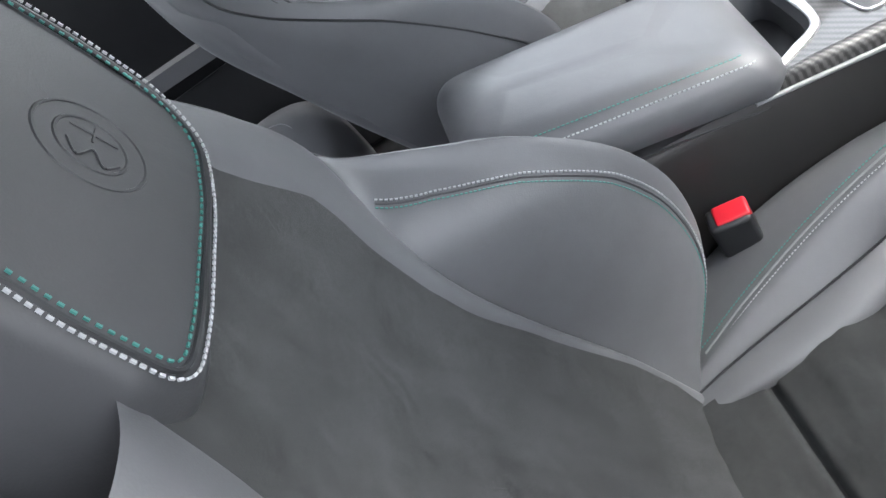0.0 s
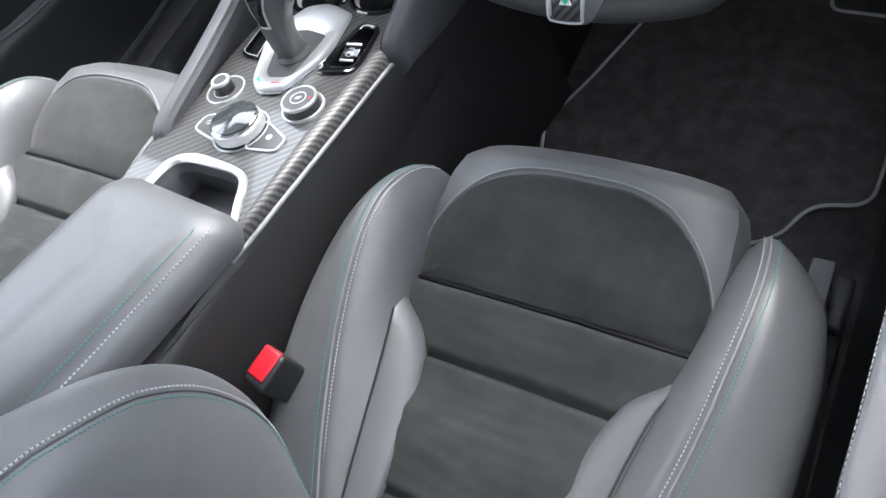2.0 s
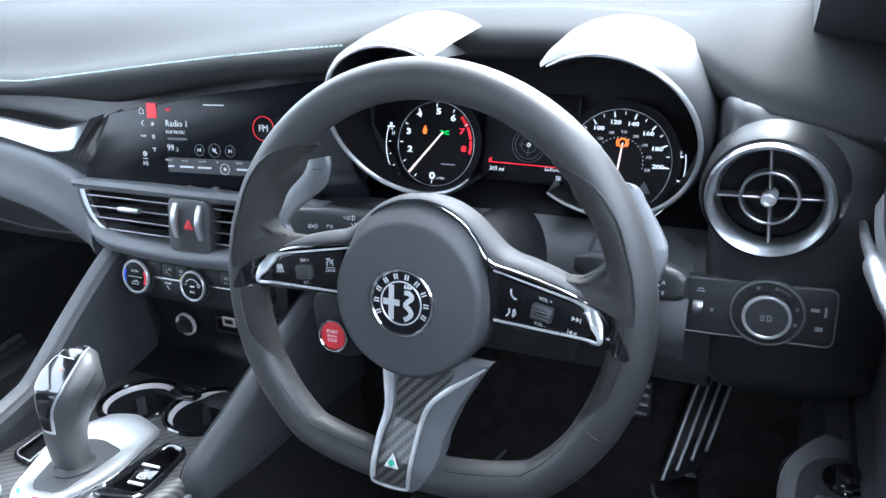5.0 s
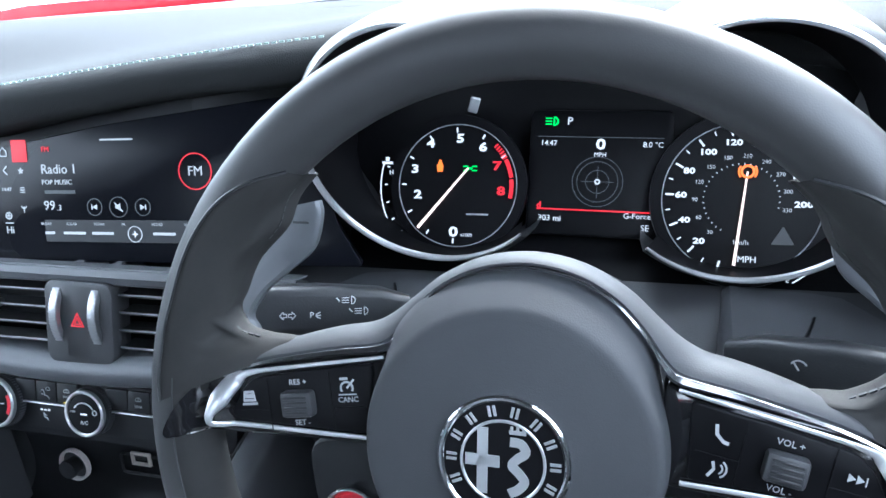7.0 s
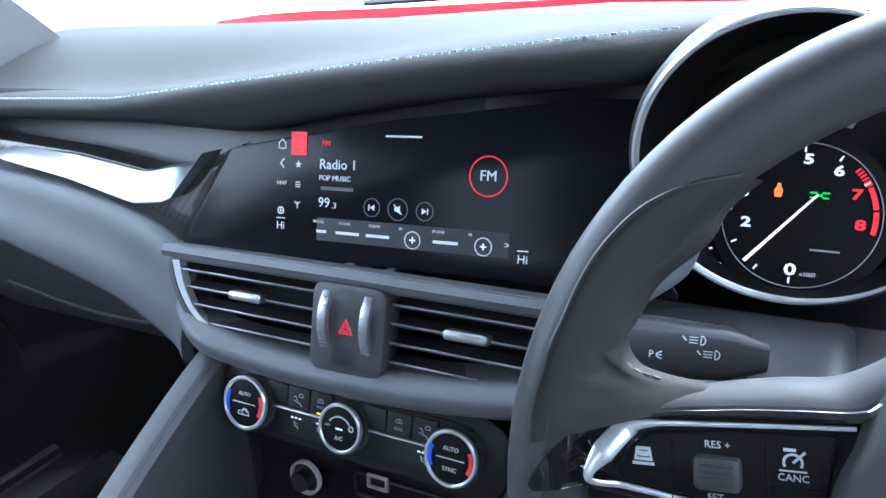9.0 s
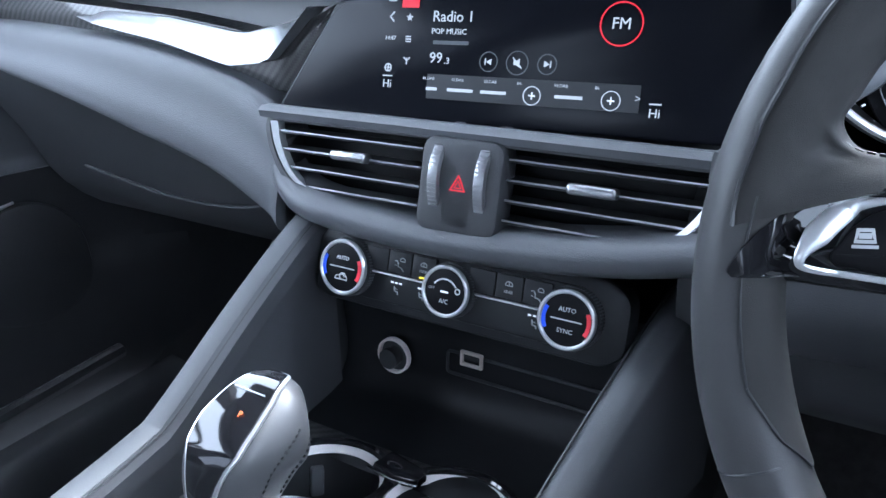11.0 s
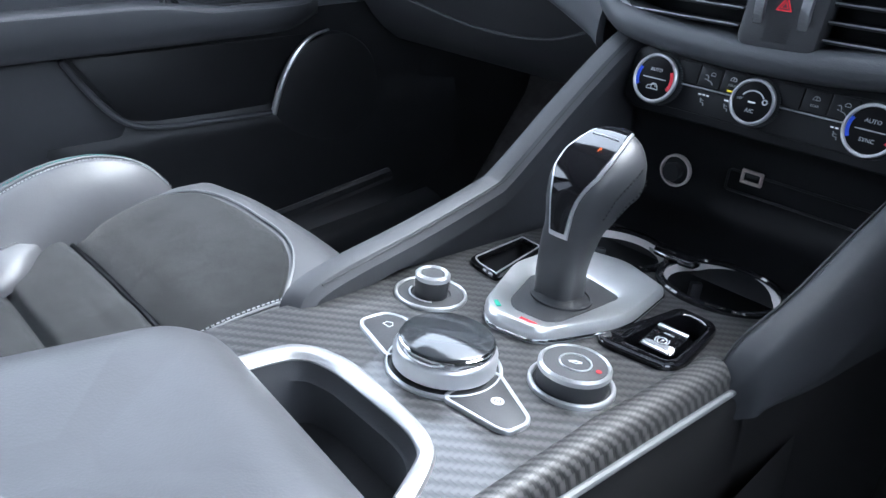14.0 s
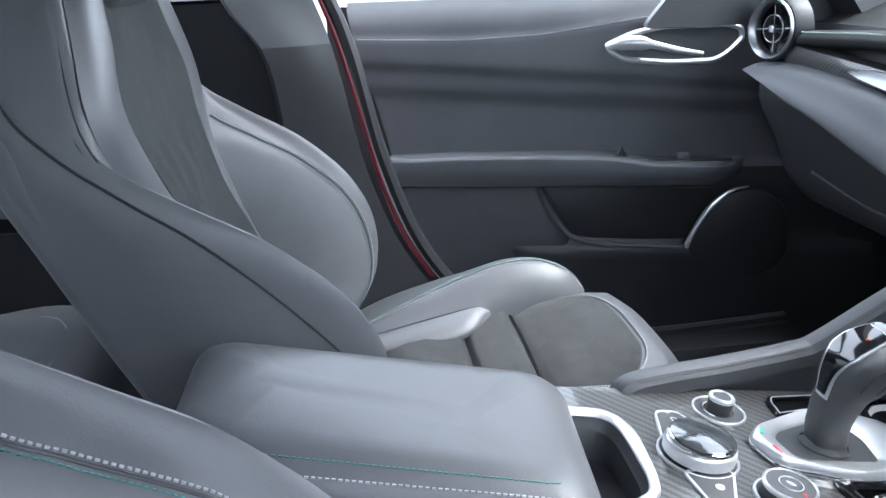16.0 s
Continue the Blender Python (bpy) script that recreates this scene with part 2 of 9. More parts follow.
def spline(pts, n, closed=False):
    """n + 1 points (n when closed) along a smooth curve through pts."""
    p = [Vector(q) for q in pts]
    m = len(p)
    if closed:
        seg = [(p[i - 1], p[i], p[(i + 1) % m], p[(i + 2) % m]) for i in range(m)]
    else:
        e = [p[0] * 2 - p[1]] + p + [p[-1] * 2 - p[-2]]
        seg = [(e[i], e[i + 1], e[i + 2], e[i + 3]) for i in range(m - 1)]
    out = []
    for k in range(n if closed else n + 1):
        s = k / n * len(seg)
        i = min(int(s), len(seg) - 1)
        t = s - i
        a, b, c, d = seg[i]
        out.append(0.5 * (2 * b + (c - a) * t + (2 * a - 5 * b + 4 * c - d) * t * t + (3 * b - a - 3 * c + d) * t ** 3))
    return out


def skin(bm, rows, closed=False, caps=False, uclosed=False):
    """Faces over a grid of points, row by row."""
    vs = [[bm.verts.new(q) for q in r] for r in rows]
    m = len(rows[0])
    for i in range(len(vs) - (0 if uclosed else 1)):
        a, b = vs[i], vs[(i + 1) % len(vs)]
        for j in range(m if closed else m - 1):
            bm.faces.new((a[j], a[(j + 1) % m], b[(j + 1) % m], b[j]))
    if caps:
        bm.faces.new(vs[0])
        bm.faces.new(vs[-1])
    return vs


def net(ctrl, nu, nv):
    """A finer grid through a coarse one."""
    rows = [spline(r, nv) for r in ctrl]
    cols = [spline([r[j] for r in rows], nu) for j in range(nv + 1)]
    return [[cols[j][i] for j in range(nv + 1)] for i in range(nu + 1)]


def shell(bm, rows, depth):
    """A sheet with thickness: the grid, a copy moved by depth, and the rim between."""
    d = Vector(depth)
    a = skin(bm, rows)
    b = skin(bm, [[Vector(q) + d for q in r] for r in rows])
    n, m = len(rows), len(rows[0])
    ring = [(i, 0) for i in range(n)] + [(n - 1, j) for j in range(1, m)] + [(i, m - 1) for i in range(n - 2, -1, -1)] + [(0, j) for j in range(m - 2, 0, -1)]
    for k in range(len(ring)):
        (i, j), (p, q) = ring[k], ring[(k + 1) % len(ring)]
        bm.faces.new((a[i][j], a[p][q], b[p][q], b[i][j]))


def sweep(bm, pts, radius, n=8, closed=False, prof=None, up=(0, 0, 1), caps=True):
    """A round (or profiled) bar along points. radius: one number or one per point."""
    p = [Vector(q) for q in pts]
    m = len(p)
    rows = []
    side = None
    for i in range(m):
        a, b = (p[i - 1], p[(i + 1) % m]) if closed else (p[max(i - 1, 0)], p[min(i + 1, m - 1)])
        d = (b - a).normalized()
        s = d.cross(Vector(up))
        if s.length < 1e-3:
            s = side if side is not None else d.orthogonal()
        s = (s - d * s.dot(d)).normalized()
        side = s
        v = s.cross(d).normalized()
        r = radius[i] if isinstance(radius, (list, tuple)) else radius
        if prof:
            rows.append([p[i] + s * (x * r) + v * (y * r) for x, y in prof])
        else:
            rows.append([p[i] + s * (r * math.cos(2 * math.pi * k / n)) + v * (r * math.sin(2 * math.pi * k / n)) for k in range(n)])
    skin(bm, rows, closed=True, caps=caps and not closed, uclosed=closed)


def lathe(bm, prof, m=None, n=40):
    """A turned form: prof is (radius, height) from one end to the other, about the local z axis of m."""
    m = m or Matrix()
    rows = [[m @ Vector((r * math.cos(2 * math.pi * k / n), r * math.sin(2 * math.pi * k / n), h)) for k in range(n)] for r, h in prof]
    skin(bm, rows, closed=True)


def ring(bm, r0, r1, h, m, n=48, edge=None):
    """A flat or rounded hoop between two radii, h thick, on the plane of m."""
    e = min((r1 - r0) * 0.3, h * 0.4) if edge is None else edge
    prof = [(r0, 0), (r1, 0), (r1, h - e), (r1 - e, h), (r0 + e, h), (r0, h - e)]
    rows = [[m @ Vector((r * math.cos(2 * math.pi * k / n), r * math.sin(2 * math.pi * k / n), z)) for k in range(n)] for r, z in prof]
    skin(bm, rows, closed=True, uclosed=True)


def rrect(w, h, r, n=5):
    """The outline of a rounded rectangle about the origin."""
    out = []
    for cx, cy, a in ((w / 2 - r, h / 2 - r, 0), (-w / 2 + r, h / 2 - r, 90), (-w / 2 + r, -h / 2 + r, 180), (w / 2 - r, -h / 2 + r, 270)):
        for k in range(n + 1):
            t = radians(a + 90 * k / n)
            out.append((cx + r * math.cos(t), cy + r * math.sin(t)))
    return out


def smooth_outline(pts, n=48):
    return [(q.x, q.y) for q in spline([(x, y, 0) for x, y in pts], n, closed=True)]


def rounded(pts, r=0.006, n=4):
    """A polygon with its corners rounded."""
    out = []
    for i in range(len(pts)):
        a, b, c = Vector(pts[i - 1]), Vector(pts[i]), Vector(pts[(i + 1) % len(pts)])
        u, v = a - b, c - b
        k = min(r, u.length * 0.45, v.length * 0.45)
        p, q = b + u.normalized() * k, b + v.normalized() * k
        for j in range(n + 1):
            t = j / n
            out.append(tuple(p * (1 - t) ** 2 + b * 2 * t * (1 - t) + q * t * t))
    return out


def offset(poly, d):
    """The outline moved inwards by d."""
    m = len(poly)
    area = sum(poly[i - 1][0] * poly[i][1] - poly[i][0] * poly[i - 1][1] for i in range(m))
    s = 1 if area > 0 else -1
    out = []
    for i in range(m):
        a, b, c = Vector(poly[i - 1]), Vector(poly[i]), Vector(poly[(i + 1) % m])
        t = (c - a)
        t = t.normalized() if t.length > 1e-9 else Vector((1, 0))
        out.append((b.x - t.y * d * s, b.y + t.x * d * s))
    return out


def slab(bm, outline, h, m=None, edge=0.0015, base=0.0):
    """A plate of thickness h on the plane of m, its upper edge rounded."""
    m = m or Matrix()
    inner = offset(outline, edge)
    mid = offset(outline, edge * 0.3)
    rows = [[m @ Vector((x, y, base)) for x, y in outline], [m @ Vector((x, y, base + h - edge)) for x, y in outline],
            [m @ Vector((x, y, base + h - edge * 0.3)) for x, y in mid], [m @ Vector((x, y, base + h)) for x, y in inner]]
    skin(bm, rows, closed=True, caps=True)


def band(bm, outline, w, h, m=None, edge=0.001):
    """A raised frame that follows an outline, w wide inwards and h thick."""
    m = m or Matrix()
    o1, i1 = offset(outline, edge), offset(outline, w - edge)
    i0 = offset(outline, w)
    rows = [[m @ Vector((x, y, 0)) for x, y in outline], [m @ Vector((x, y, h - edge)) for x, y in outline], [m @ Vector((x, y, h)) for x, y in o1],
            [m @ Vector((x, y, h)) for x, y in i1], [m @ Vector((x, y, h - edge)) for x, y in i0], [m @ Vector((x, y, 0)) for x, y in i0]]
    skin(bm, rows, closed=True, uclosed=True)


def block(bm, size, m=None, bevel=0.003, seg=2):
    """A box with rounded edges, about the origin of m."""
    got = bmesh.ops.create_cube(bm, size=1, matrix=(m or Matrix()) @ Matrix.Diagonal((*size, 1)))
    if bevel:
        edges = {e for v in got["verts"] for e in v.link_edges}
        bmesh.ops.bevel(bm, geom=list(edges), offset=bevel, segments=seg, affect="EDGES", profile=0.5)


def stitches(bm, pts, step=0.0045, size=0.0010, share=0.6):
    """A row of short thread stitches along a curve."""
    p = [Vector(q) for q in pts]
    d, k = 0.0, 0.0
    for a, b in zip(p, p[1:]):
        v = b - a
        while k < d + v.length:
            s = a + v * ((k - d) / v.length)
            u = v.normalized()
            e = u.orthogonal().normalized()
            w = u.cross(e)
            q = s + u * step * share
            ring_a = [bm.verts.new(s + (e * math.cos(t) + w * math.sin(t)) * size) for t in (0, 1.57, 3.14, 4.71)]
            ring_b = [bm.verts.new(q + (e * math.cos(t) + w * math.sin(t)) * size) for t in (0, 1.57, 3.14, 4.71)]
            for j in range(4):
                bm.faces.new((ring_a[j], ring_a[(j + 1) % 4], ring_b[(j + 1) % 4], ring_b[j]))
            bm.faces.new(ring_a)
            bm.faces.new(ring_b)
            k += step
        d += v.length


def lettering(name, text, size, m, mat, parent, label="", align="CENTER", depth=0.0002, bold=0.0, stretch=1.0):
    """Words as a thin mesh on the plane of m."""
    cu = bpy.data.curves.new(name, "FONT")
    cu.body, cu.size, cu.align_x, cu.align_y, cu.extrude, cu.offset = text, size, align, "CENTER", depth, bold
    cu.resolution_u = 2
    tmp = bpy.data.objects.new(name, cu)
    me = bpy.data.meshes.new_from_object(tmp)
    bpy.data.objects.remove(tmp)
    me.transform(m @ Matrix.Diagonal((stretch, 1, 1, 1)))
    me.materials.clear()
    me.materials.append(mat)
    me.name = name
    ob = new(name, me)
    ob.parent = parent
    if label:
        tagged(ob, label)
    return ob


def frame_at(origin, right, up):
    """A pose whose x axis runs right and whose y axis runs up."""
    x = Vector(right).normalized()
    z = x.cross(Vector(up)).normalized()
    y = z.cross(x)
    return Matrix.Translation(origin) @ Matrix((x, y, z)).transposed().to_4x4()


def bars(bm, m, items, h=0.0003):
    """Small flat bars (x, y, width, height) on the plane of m."""
    for x, y, w, t in items:
        slab(bm, [(x - w / 2, y - t / 2), (x + w / 2, y - t / 2), (x + w / 2, y + t / 2), (x - w / 2, y + t / 2)], h, m, edge=h * 0.3)


def arc(r, a0, a1, n=16, cx=0.0, cy=0.0):
    return [(cx + r * math.cos(radians(a0 + (a1 - a0) * k / n)), cy + r * math.sin(radians(a0 + (a1 - a0) * k / n))) for k in range(n + 1)]


def stroke(bm, pts, w, m, h=0.0003, closed=False):
    """A flat line of width w along 2-D points on the plane of m."""
    q = [Vector(p) for p in pts]
    k = len(q)
    rows = []
    for i in range(k):
        a, b = (q[i - 1], q[(i + 1) % k]) if closed else (q[max(i - 1, 0)], q[min(i + 1, k - 1)])
        d = (b - a).normalized() * (w / 2)
        l, r = (q[i].x - d.y, q[i].y + d.x), (q[i].x + d.y, q[i].y - d.x)
        rows.append([m @ Vector((*l, 0)), m @ Vector((*l, h)), m @ Vector((*r, h)), m @ Vector((*r, 0))])
    skin(bm, rows, closed=True, caps=not closed, uclosed=closed)


# ---- the car's shell and what lies round it ----
bm = fresh()
rows = []
for y, z in ((-1.55, -0.012), (0.70, -0.012), (0.80, 0.02), (0.98, 0.22), (1.06, 0.45), (1.08, 0.74)):
    rows.append([(x, y, z) for x in np.linspace(-0.76, 0.76, 9)])
shell(bm, rows, (0, 0.0, -0.03))
lone("floor", bm, CARPET_DARK, "black carpeted car floor rising to the bulkhead", "floor", kind="structure")

bm = fresh()
ctrl = []
for y, z, w in ((0.45, 1.085, 0.51), (0.33, 1.13, 0.54), (0.05, 1.185, 0.56), (-0.5, 1.20, 0.56), (-1.0, 1.17, 0.54), (-1.3, 1.11, 0.50)):
    ctrl.append([(-w, y, z - 0.05), (-w * 0.6, y, z - 0.008), (0, y, z), (w * 0.6, y, z - 0.008), (w, y, z - 0.05)])
shell(bm, net(ctrl, 16, 12), (0, 0, 0.03))
lone("ceiling", bm, ROOF, "dark cloth headlining of the car", "ceiling", kind="structure")

for s, nm in ((1, "a"), (-1, "b")):
    bm = fresh()
    sweep(bm, spline([(s * 0.735, 0.72, 0.68), (s * 0.722, 0.62, 0.79), (s * 0.700, 0.50, 0.90), (s * 0.655, 0.36, 1.03), (s * 0.60, 0.23, 1.135)], 12), [0.092, 0.092, 0.088, 0.080, 0.070, 0.060, 0.052, 0.047, 0.043, 0.040, 0.037, 0.036, 0.036], prof=[(-0.8, -0.6), (0.8, -0.6), (0.9, 0.5), (0, 0.9), (-0.9, 0.5)])
    lone("trim_windscreen_pillar_" + nm, bm, SOFT, "dark trim of the sloping windscreen pillar", "pillar trim", kind="structure")
    bm = fresh()
    sweep(bm, spline([(s * 0.56, 0.30, 1.125), (s * 0.60, -0.3, 1.145), (s * 0.57, -0.9, 1.12), (s * 0.50, -1.3, 1.07)], 12), 0.038, n=10)
    lone("trim_roof_rail_" + nm, bm, ROOF, "cloth-covered roof rail over the side windows", "roof trim", kind="structure")
    bm = fresh()
    sweep(bm, spline([(s * 0.50, -1.30, 1.08), (s * 0.56, -1.50, 0.92), (s * 0.62, -1.62, 0.78)], 8), 0.10, prof=[(-0.3, -1), (0.3, -1), (0.3, 1), (-0.3, 1)])
    lone("trim_rear_pillar_" + nm, bm, ROOF, "broad rear roof pillar", "pillar trim", kind="structure")
    # unseen corner panel, added to keep bright window reflections off the deck
    bm = fresh()
    slab(bm, rounded([(0.26, 0.725), (0.66, 0.725), (0.56, 0.87), (0.49, 0.945), (0.43, 0.93)], 0.02), 0.02, Matrix(((0, 0, s, s * 0.715), (1, 0, 0, 0), (0, 1, 0, 0), (0, 0, 0, 1))), 0.004)
    lone("trim_reflection_blocker_" + nm, bm, HARD, "unseen black corner panel added to block window reflections on the console deck", "window trim", kind="structure")
    # B pillar: an upper and a lower trim shell, and the red sill edge beside it
    bm = fresh()
    ctrl = [[(s * 0.600, -0.47, 1.13), (s * 0.618, -0.44, 1.13), (s * 0.625, -0.40, 1.13)],
            [(s * 0.655, -0.45, 0.95), (s * 0.675, -0.40, 0.95), (s * 0.690, -0.345, 0.95)],
            [(s * 0.685, -0.415, 0.80), (s * 0.700, -0.36, 0.80), (s * 0.725, -0.285, 0.80)],
            [(s * 0.700, -0.36, 0.70), (s * 0.712, -0.30, 0.70), (s * 0.735, -0.255, 0.70)],
            [(s * 0.710, -0.345, 0.50), (s * 0.722, -0.29, 0.50), (s * 0.740, -0.215, 0.50)],
            [(s * 0.705, -0.345, 0.32), (s * 0.720, -0.25, 0.30), (s * 0.740, -0.14, 0.32)],
            [(s * 0.690, -0.40, 0.16), (s * 0.710, -0.10, 0.13), (s * 0.745, 0.02, 0.13)]]
    grid = net(ctrl, 30, 8)
    shell(bm, grid[:15], (s * 0.03, -0.01, 0))
    lone("trim_door_pillar_" + nm, bm, DASH_GREY, "grey plastic trim of the pillar behind the front door", "pillar trim", kind="structure")
    # lower shell is black in place of the shade low on the pillar
    bm = fresh()
    shell(bm, grid[14:], (s * 0.03, -0.01, 0))
    lone("trim_pillar_shaded_" + nm, bm, HARD, "lower pillar trim behind the front door, coloured black for shade", "pillar trim", kind="structure")
    bm = fresh()
    sweep(bm, spline([(s * 0.700, -0.335, 0.95), (s * 0.732, -0.275, 0.80), (s * 0.745, -0.243, 0.70), (s * 0.750, -0.208, 0.54), (s * 0.753, -0.188, 0.46), (s * 0.755, -0.155, 0.37), (s * 0.757, -0.110, 0.29)], 30), 0.0036, n=8)
    lone("trim_body_edge_" + nm, bm, RED_SHADED, "red painted edge of the door opening", "body edge", kind="structure")
    bm = fresh()
    sweep(bm, spline([(s * 0.712, -0.325, 0.95), (s * 0.743, -0.262, 0.80), (s * 0.756, -0.228, 0.70), (s * 0.762, -0.188, 0.52), (s * 0.764, -0.13, 0.36), (s * 0.766, -0.045, 0.24), (s * 0.768, 0.07, 0.15), (s * 0.768, 0.30, 0.12), (s * 0.768, 0.62, 0.13)], 36), 0.013, n=8)
    lone("trim_door_seal_" + nm, bm, HARD, "black rubber door seal along the body opening", "door seal", kind="structure")
    bm = fresh()
    shell(bm, net([[(s * 0.665, y, -0.005), (s * 0.685, y, 0.04), (s * 0.71, y, 0.075), (s * 0.75, y, 0.085)] for y in (-1.2, -0.3, 0.2, 0.70)], 10, 10), (0, 0, -0.03))
    lone("trim_sill_" + nm, bm, HARD, "black plastic door sill trim", "sill trim", kind="structure")
    # rear doors and quarter: closed panels behind the front seats
    bm = fresh()
    shell(bm, [[(s * (0.748 if y > -0.5 else 0.735), y, z) for z in (0.02, 0.30, 0.55, 0.74, 0.80)] for y in (-0.31, -0.42, -0.8, -1.2, -1.6)], (s * 0.04, 0, 0))
    wall = lone("wall_rear_door_" + nm, bm, PANEL_BLACK, "dark inner panel of the rear door", "door panel", kind="structure")
    bm = fresh()
    sweep(bm, spline([(s * 0.722, -0.50, 0.478), (s * 0.716, -0.62, 0.486), (s * 0.714, -0.90, 0.498), (s * 0.716, -1.20, 0.505)], 24), 0.018, prof=[(-1, -1.0), (0.6, -1.0), (1.0, -0.4), (1.0, 0.5), (0.5, 0.9), (-1, 0.9)] if s < 0 else [(1, -1.0), (1, 0.9), (-0.5, 0.9), (-1.0, 0.5), (-1.0, -0.4), (-0.6, -1.0)])
    strip = part("armrest_strip", bm, LEATHER_PALE, wall, "pale grey padded strip on the rear door")
    bm = fresh()
    stitches(bm, spline([(s * 0.705, -0.52, 0.494), (s * 0.699, -0.62, 0.5015), (s * 0.697, -0.90, 0.5135), (s * 0.699, -1.18, 0.520)], 60), 0.005, 0.0010)
    part("stitching", bm, THREAD_WHITE, strip)
    bm = fresh()
    shell(bm, [[(s * 0.730, y, z) for z in (0.10, 0.30, 0.440)] for y in (-0.46, -0.8, -1.2)], (s * 0.01, 0, 0))
    part("pocket_panel", bm, HARD, wall, "dark grey lower panel of the rear door")

bm = fresh()
ctrl = []
for y, z, w in ((1.10, 0.70, 0.78), (0.82, 0.86, 0.72), (0.58, 1.01, 0.64), (0.33, 1.13, 0.55)):
    k = 0.10 + 0.20 * (1.13 - z) / 0.43
    ctrl.append([(-w, y - k, z), (-w * 0.5, y - k * 0.2, z), (0, y, z), (w * 0.5, y - k * 0.2, z), (w, y - k, z)])
skin(bm, net(ctrl, 8, 10))
g = lone("window_windscreen", bm, GLASS, "clear sloping windscreen", "windscreen", kind="structure")
g.visible_shadow = False

bm = fresh()
shell(bm, [[(x, y, z) for x in (-0.60, -0.3, 0, 0.3, 0.60)] for y, z in ((-1.34, 0.66), (-1.62, 0.70), (-1.75, 0.71))], (0, 0, -0.03))
lone("trim_parcel_shelf", bm, ROOF, "dark cloth parcel shelf behind the rear seat", "parcel shelf", kind="structure")
bm = fresh()
skin(bm, [[(x, y, z) for x in (-0.56, 0, 0.56)] for y, z in ((-1.30, 1.10), (-1.75, 0.72))])
g = lone("window_rear", bm, TINTED, "dark tinted rear window", "rear window", kind="structure")
g.visible_shadow = False

for s, nm in ((1, "a"), (-1, "b")):
    bm = fresh()
    skin(bm, [[(s * x, y, z) for y in (-0.38, -0.8, -1.2, -1.55)] for x, z in ((0.735, 0.795), (0.68, 0.95), (0.60, 1.12))])
    lone("window_rear_door_" + nm, bm, DARK_GLASS, "dark tinted rear door window", "car window", kind="structure").visible_shadow = False

# bonnet, wiper and scuttle beyond the windscreen
bm = fresh()
ctrl = [[(-0.88, 1.10, 0.66), (-0.76, 1.12, 0.755), (-0.35, 1.19, 0.764), (0, 1.20, 0.766), (0.35, 1.19, 0.764), (0.76, 1.12, 0.755), (0.88, 1.10, 0.66)],
        [(-0.90, 1.30, 0.64), (-0.78, 1.30, 0.755), (-0.35, 1.32, 0.773), (0, 1.33, 0.776), (0.35, 1.32, 0.773), (0.78, 1.30, 0.755), (0.90, 1.30, 0.64)],
        [(-0.86, 1.75, 0.52), (-0.72, 1.78, 0.63), (-0.35, 1.80, 0.685), (0, 1.80, 0.68), (0.35, 1.80, 0.685), (0.72, 1.78, 0.63), (0.86, 1.75, 0.52)],
        [(-0.76, 2.15, 0.36), (-0.60, 2.25, 0.44), (-0.3, 2.32, 0.47), (0, 2.35, 0.47), (0.3, 2.32, 0.47), (0.60, 2.25, 0.44), (0.76, 2.15, 0.36)]]
shell(bm, net(ctrl, 24, 24), (0, 0, -0.02))
lone("bonnet", bm, RED_PAINT, "glossy red car bonnet beyond the windscreen", "bonnet")
bm = fresh()
shell(bm, [[(x, y - abs(x) * 0.10, z - abs(x) * 0.02) for x in np.linspace(-0.80, 0.80, 9)] for y, z in ((1.02, 0.764), (1.10, 0.766), (1.17, 0.755))], (0, 0, -0.03))
lone("trim_scuttle", bm, HARD, "black plastic scuttle panel under the windscreen", "scuttle", kind="structure")
w = thing("windscreen_wiper", (0.45, 1.10, 0.768), "black windscreen wiper lying on the scuttle", "wiper")
bm = fresh()
sweep(bm, [(0.2, 0.02, 0.0), (-0.2, 0.03, 0.018), (-0.55, 0.02, 0.02)], 0.006, n=6)
part("arm", bm, HARD, w)
bm = fresh()
sweep(bm, [(-0.05, 0.01, 0.012), (-0.45, 0.0, 0.020), (-0.85, -0.02, 0.012)], 0.005, n=6)
part("blade", bm, HARD, w)

bm = fresh()
bmesh.ops.create_grid(bm, x_segments=8, y_segments=8, size=400, matrix=Matrix.Translation((0, 0, -0.42)))
lone("ground", bm, TARMAC, "pale weathered grey tarmac of a car park", "ground", kind="structure")
bm = fresh()
block(bm, (60, 0.3, 1.35), Matrix.Translation((0, 22, 0.255)), 0.02)
lone("wall_boundary", bm, CONCRETE, "long low pale boundary wall of the car park", "wall", kind="structure")
bm = fresh()
block(bm, (0.06, 0.06, 2.6), Matrix.Translation((-9, 20, 0.88)), 0.01)
post = lone("fence_post", bm, STEEL, "slim grey metal fence post before the wall", "post", "fence posts by the wall")
for k in range(7):
    copy_thing(post, Matrix.Translation((3.1 * (k + 1), 0, 0)))

for s, nm in ((1, "a"), (-1, "b")):
    bm = fresh()
    shell(bm, [[(s * x, y, z) for z in (-0.03, 0.2, 0.45, 0.70)] for x, y in (((0.752, 0.56), (0.75, 0.68), (0.748, 0.80), (0.745, 1.06)) if s > 0 else ((0.800, 0.66), (0.775, 0.71), (0.752, 0.78), (0.745, 1.06)))], (s * 0.02, 0, 0))
    lone("wall_footwell_" + nm, bm, HARD, "black footwell side panel", "footwell panel", kind="structure")

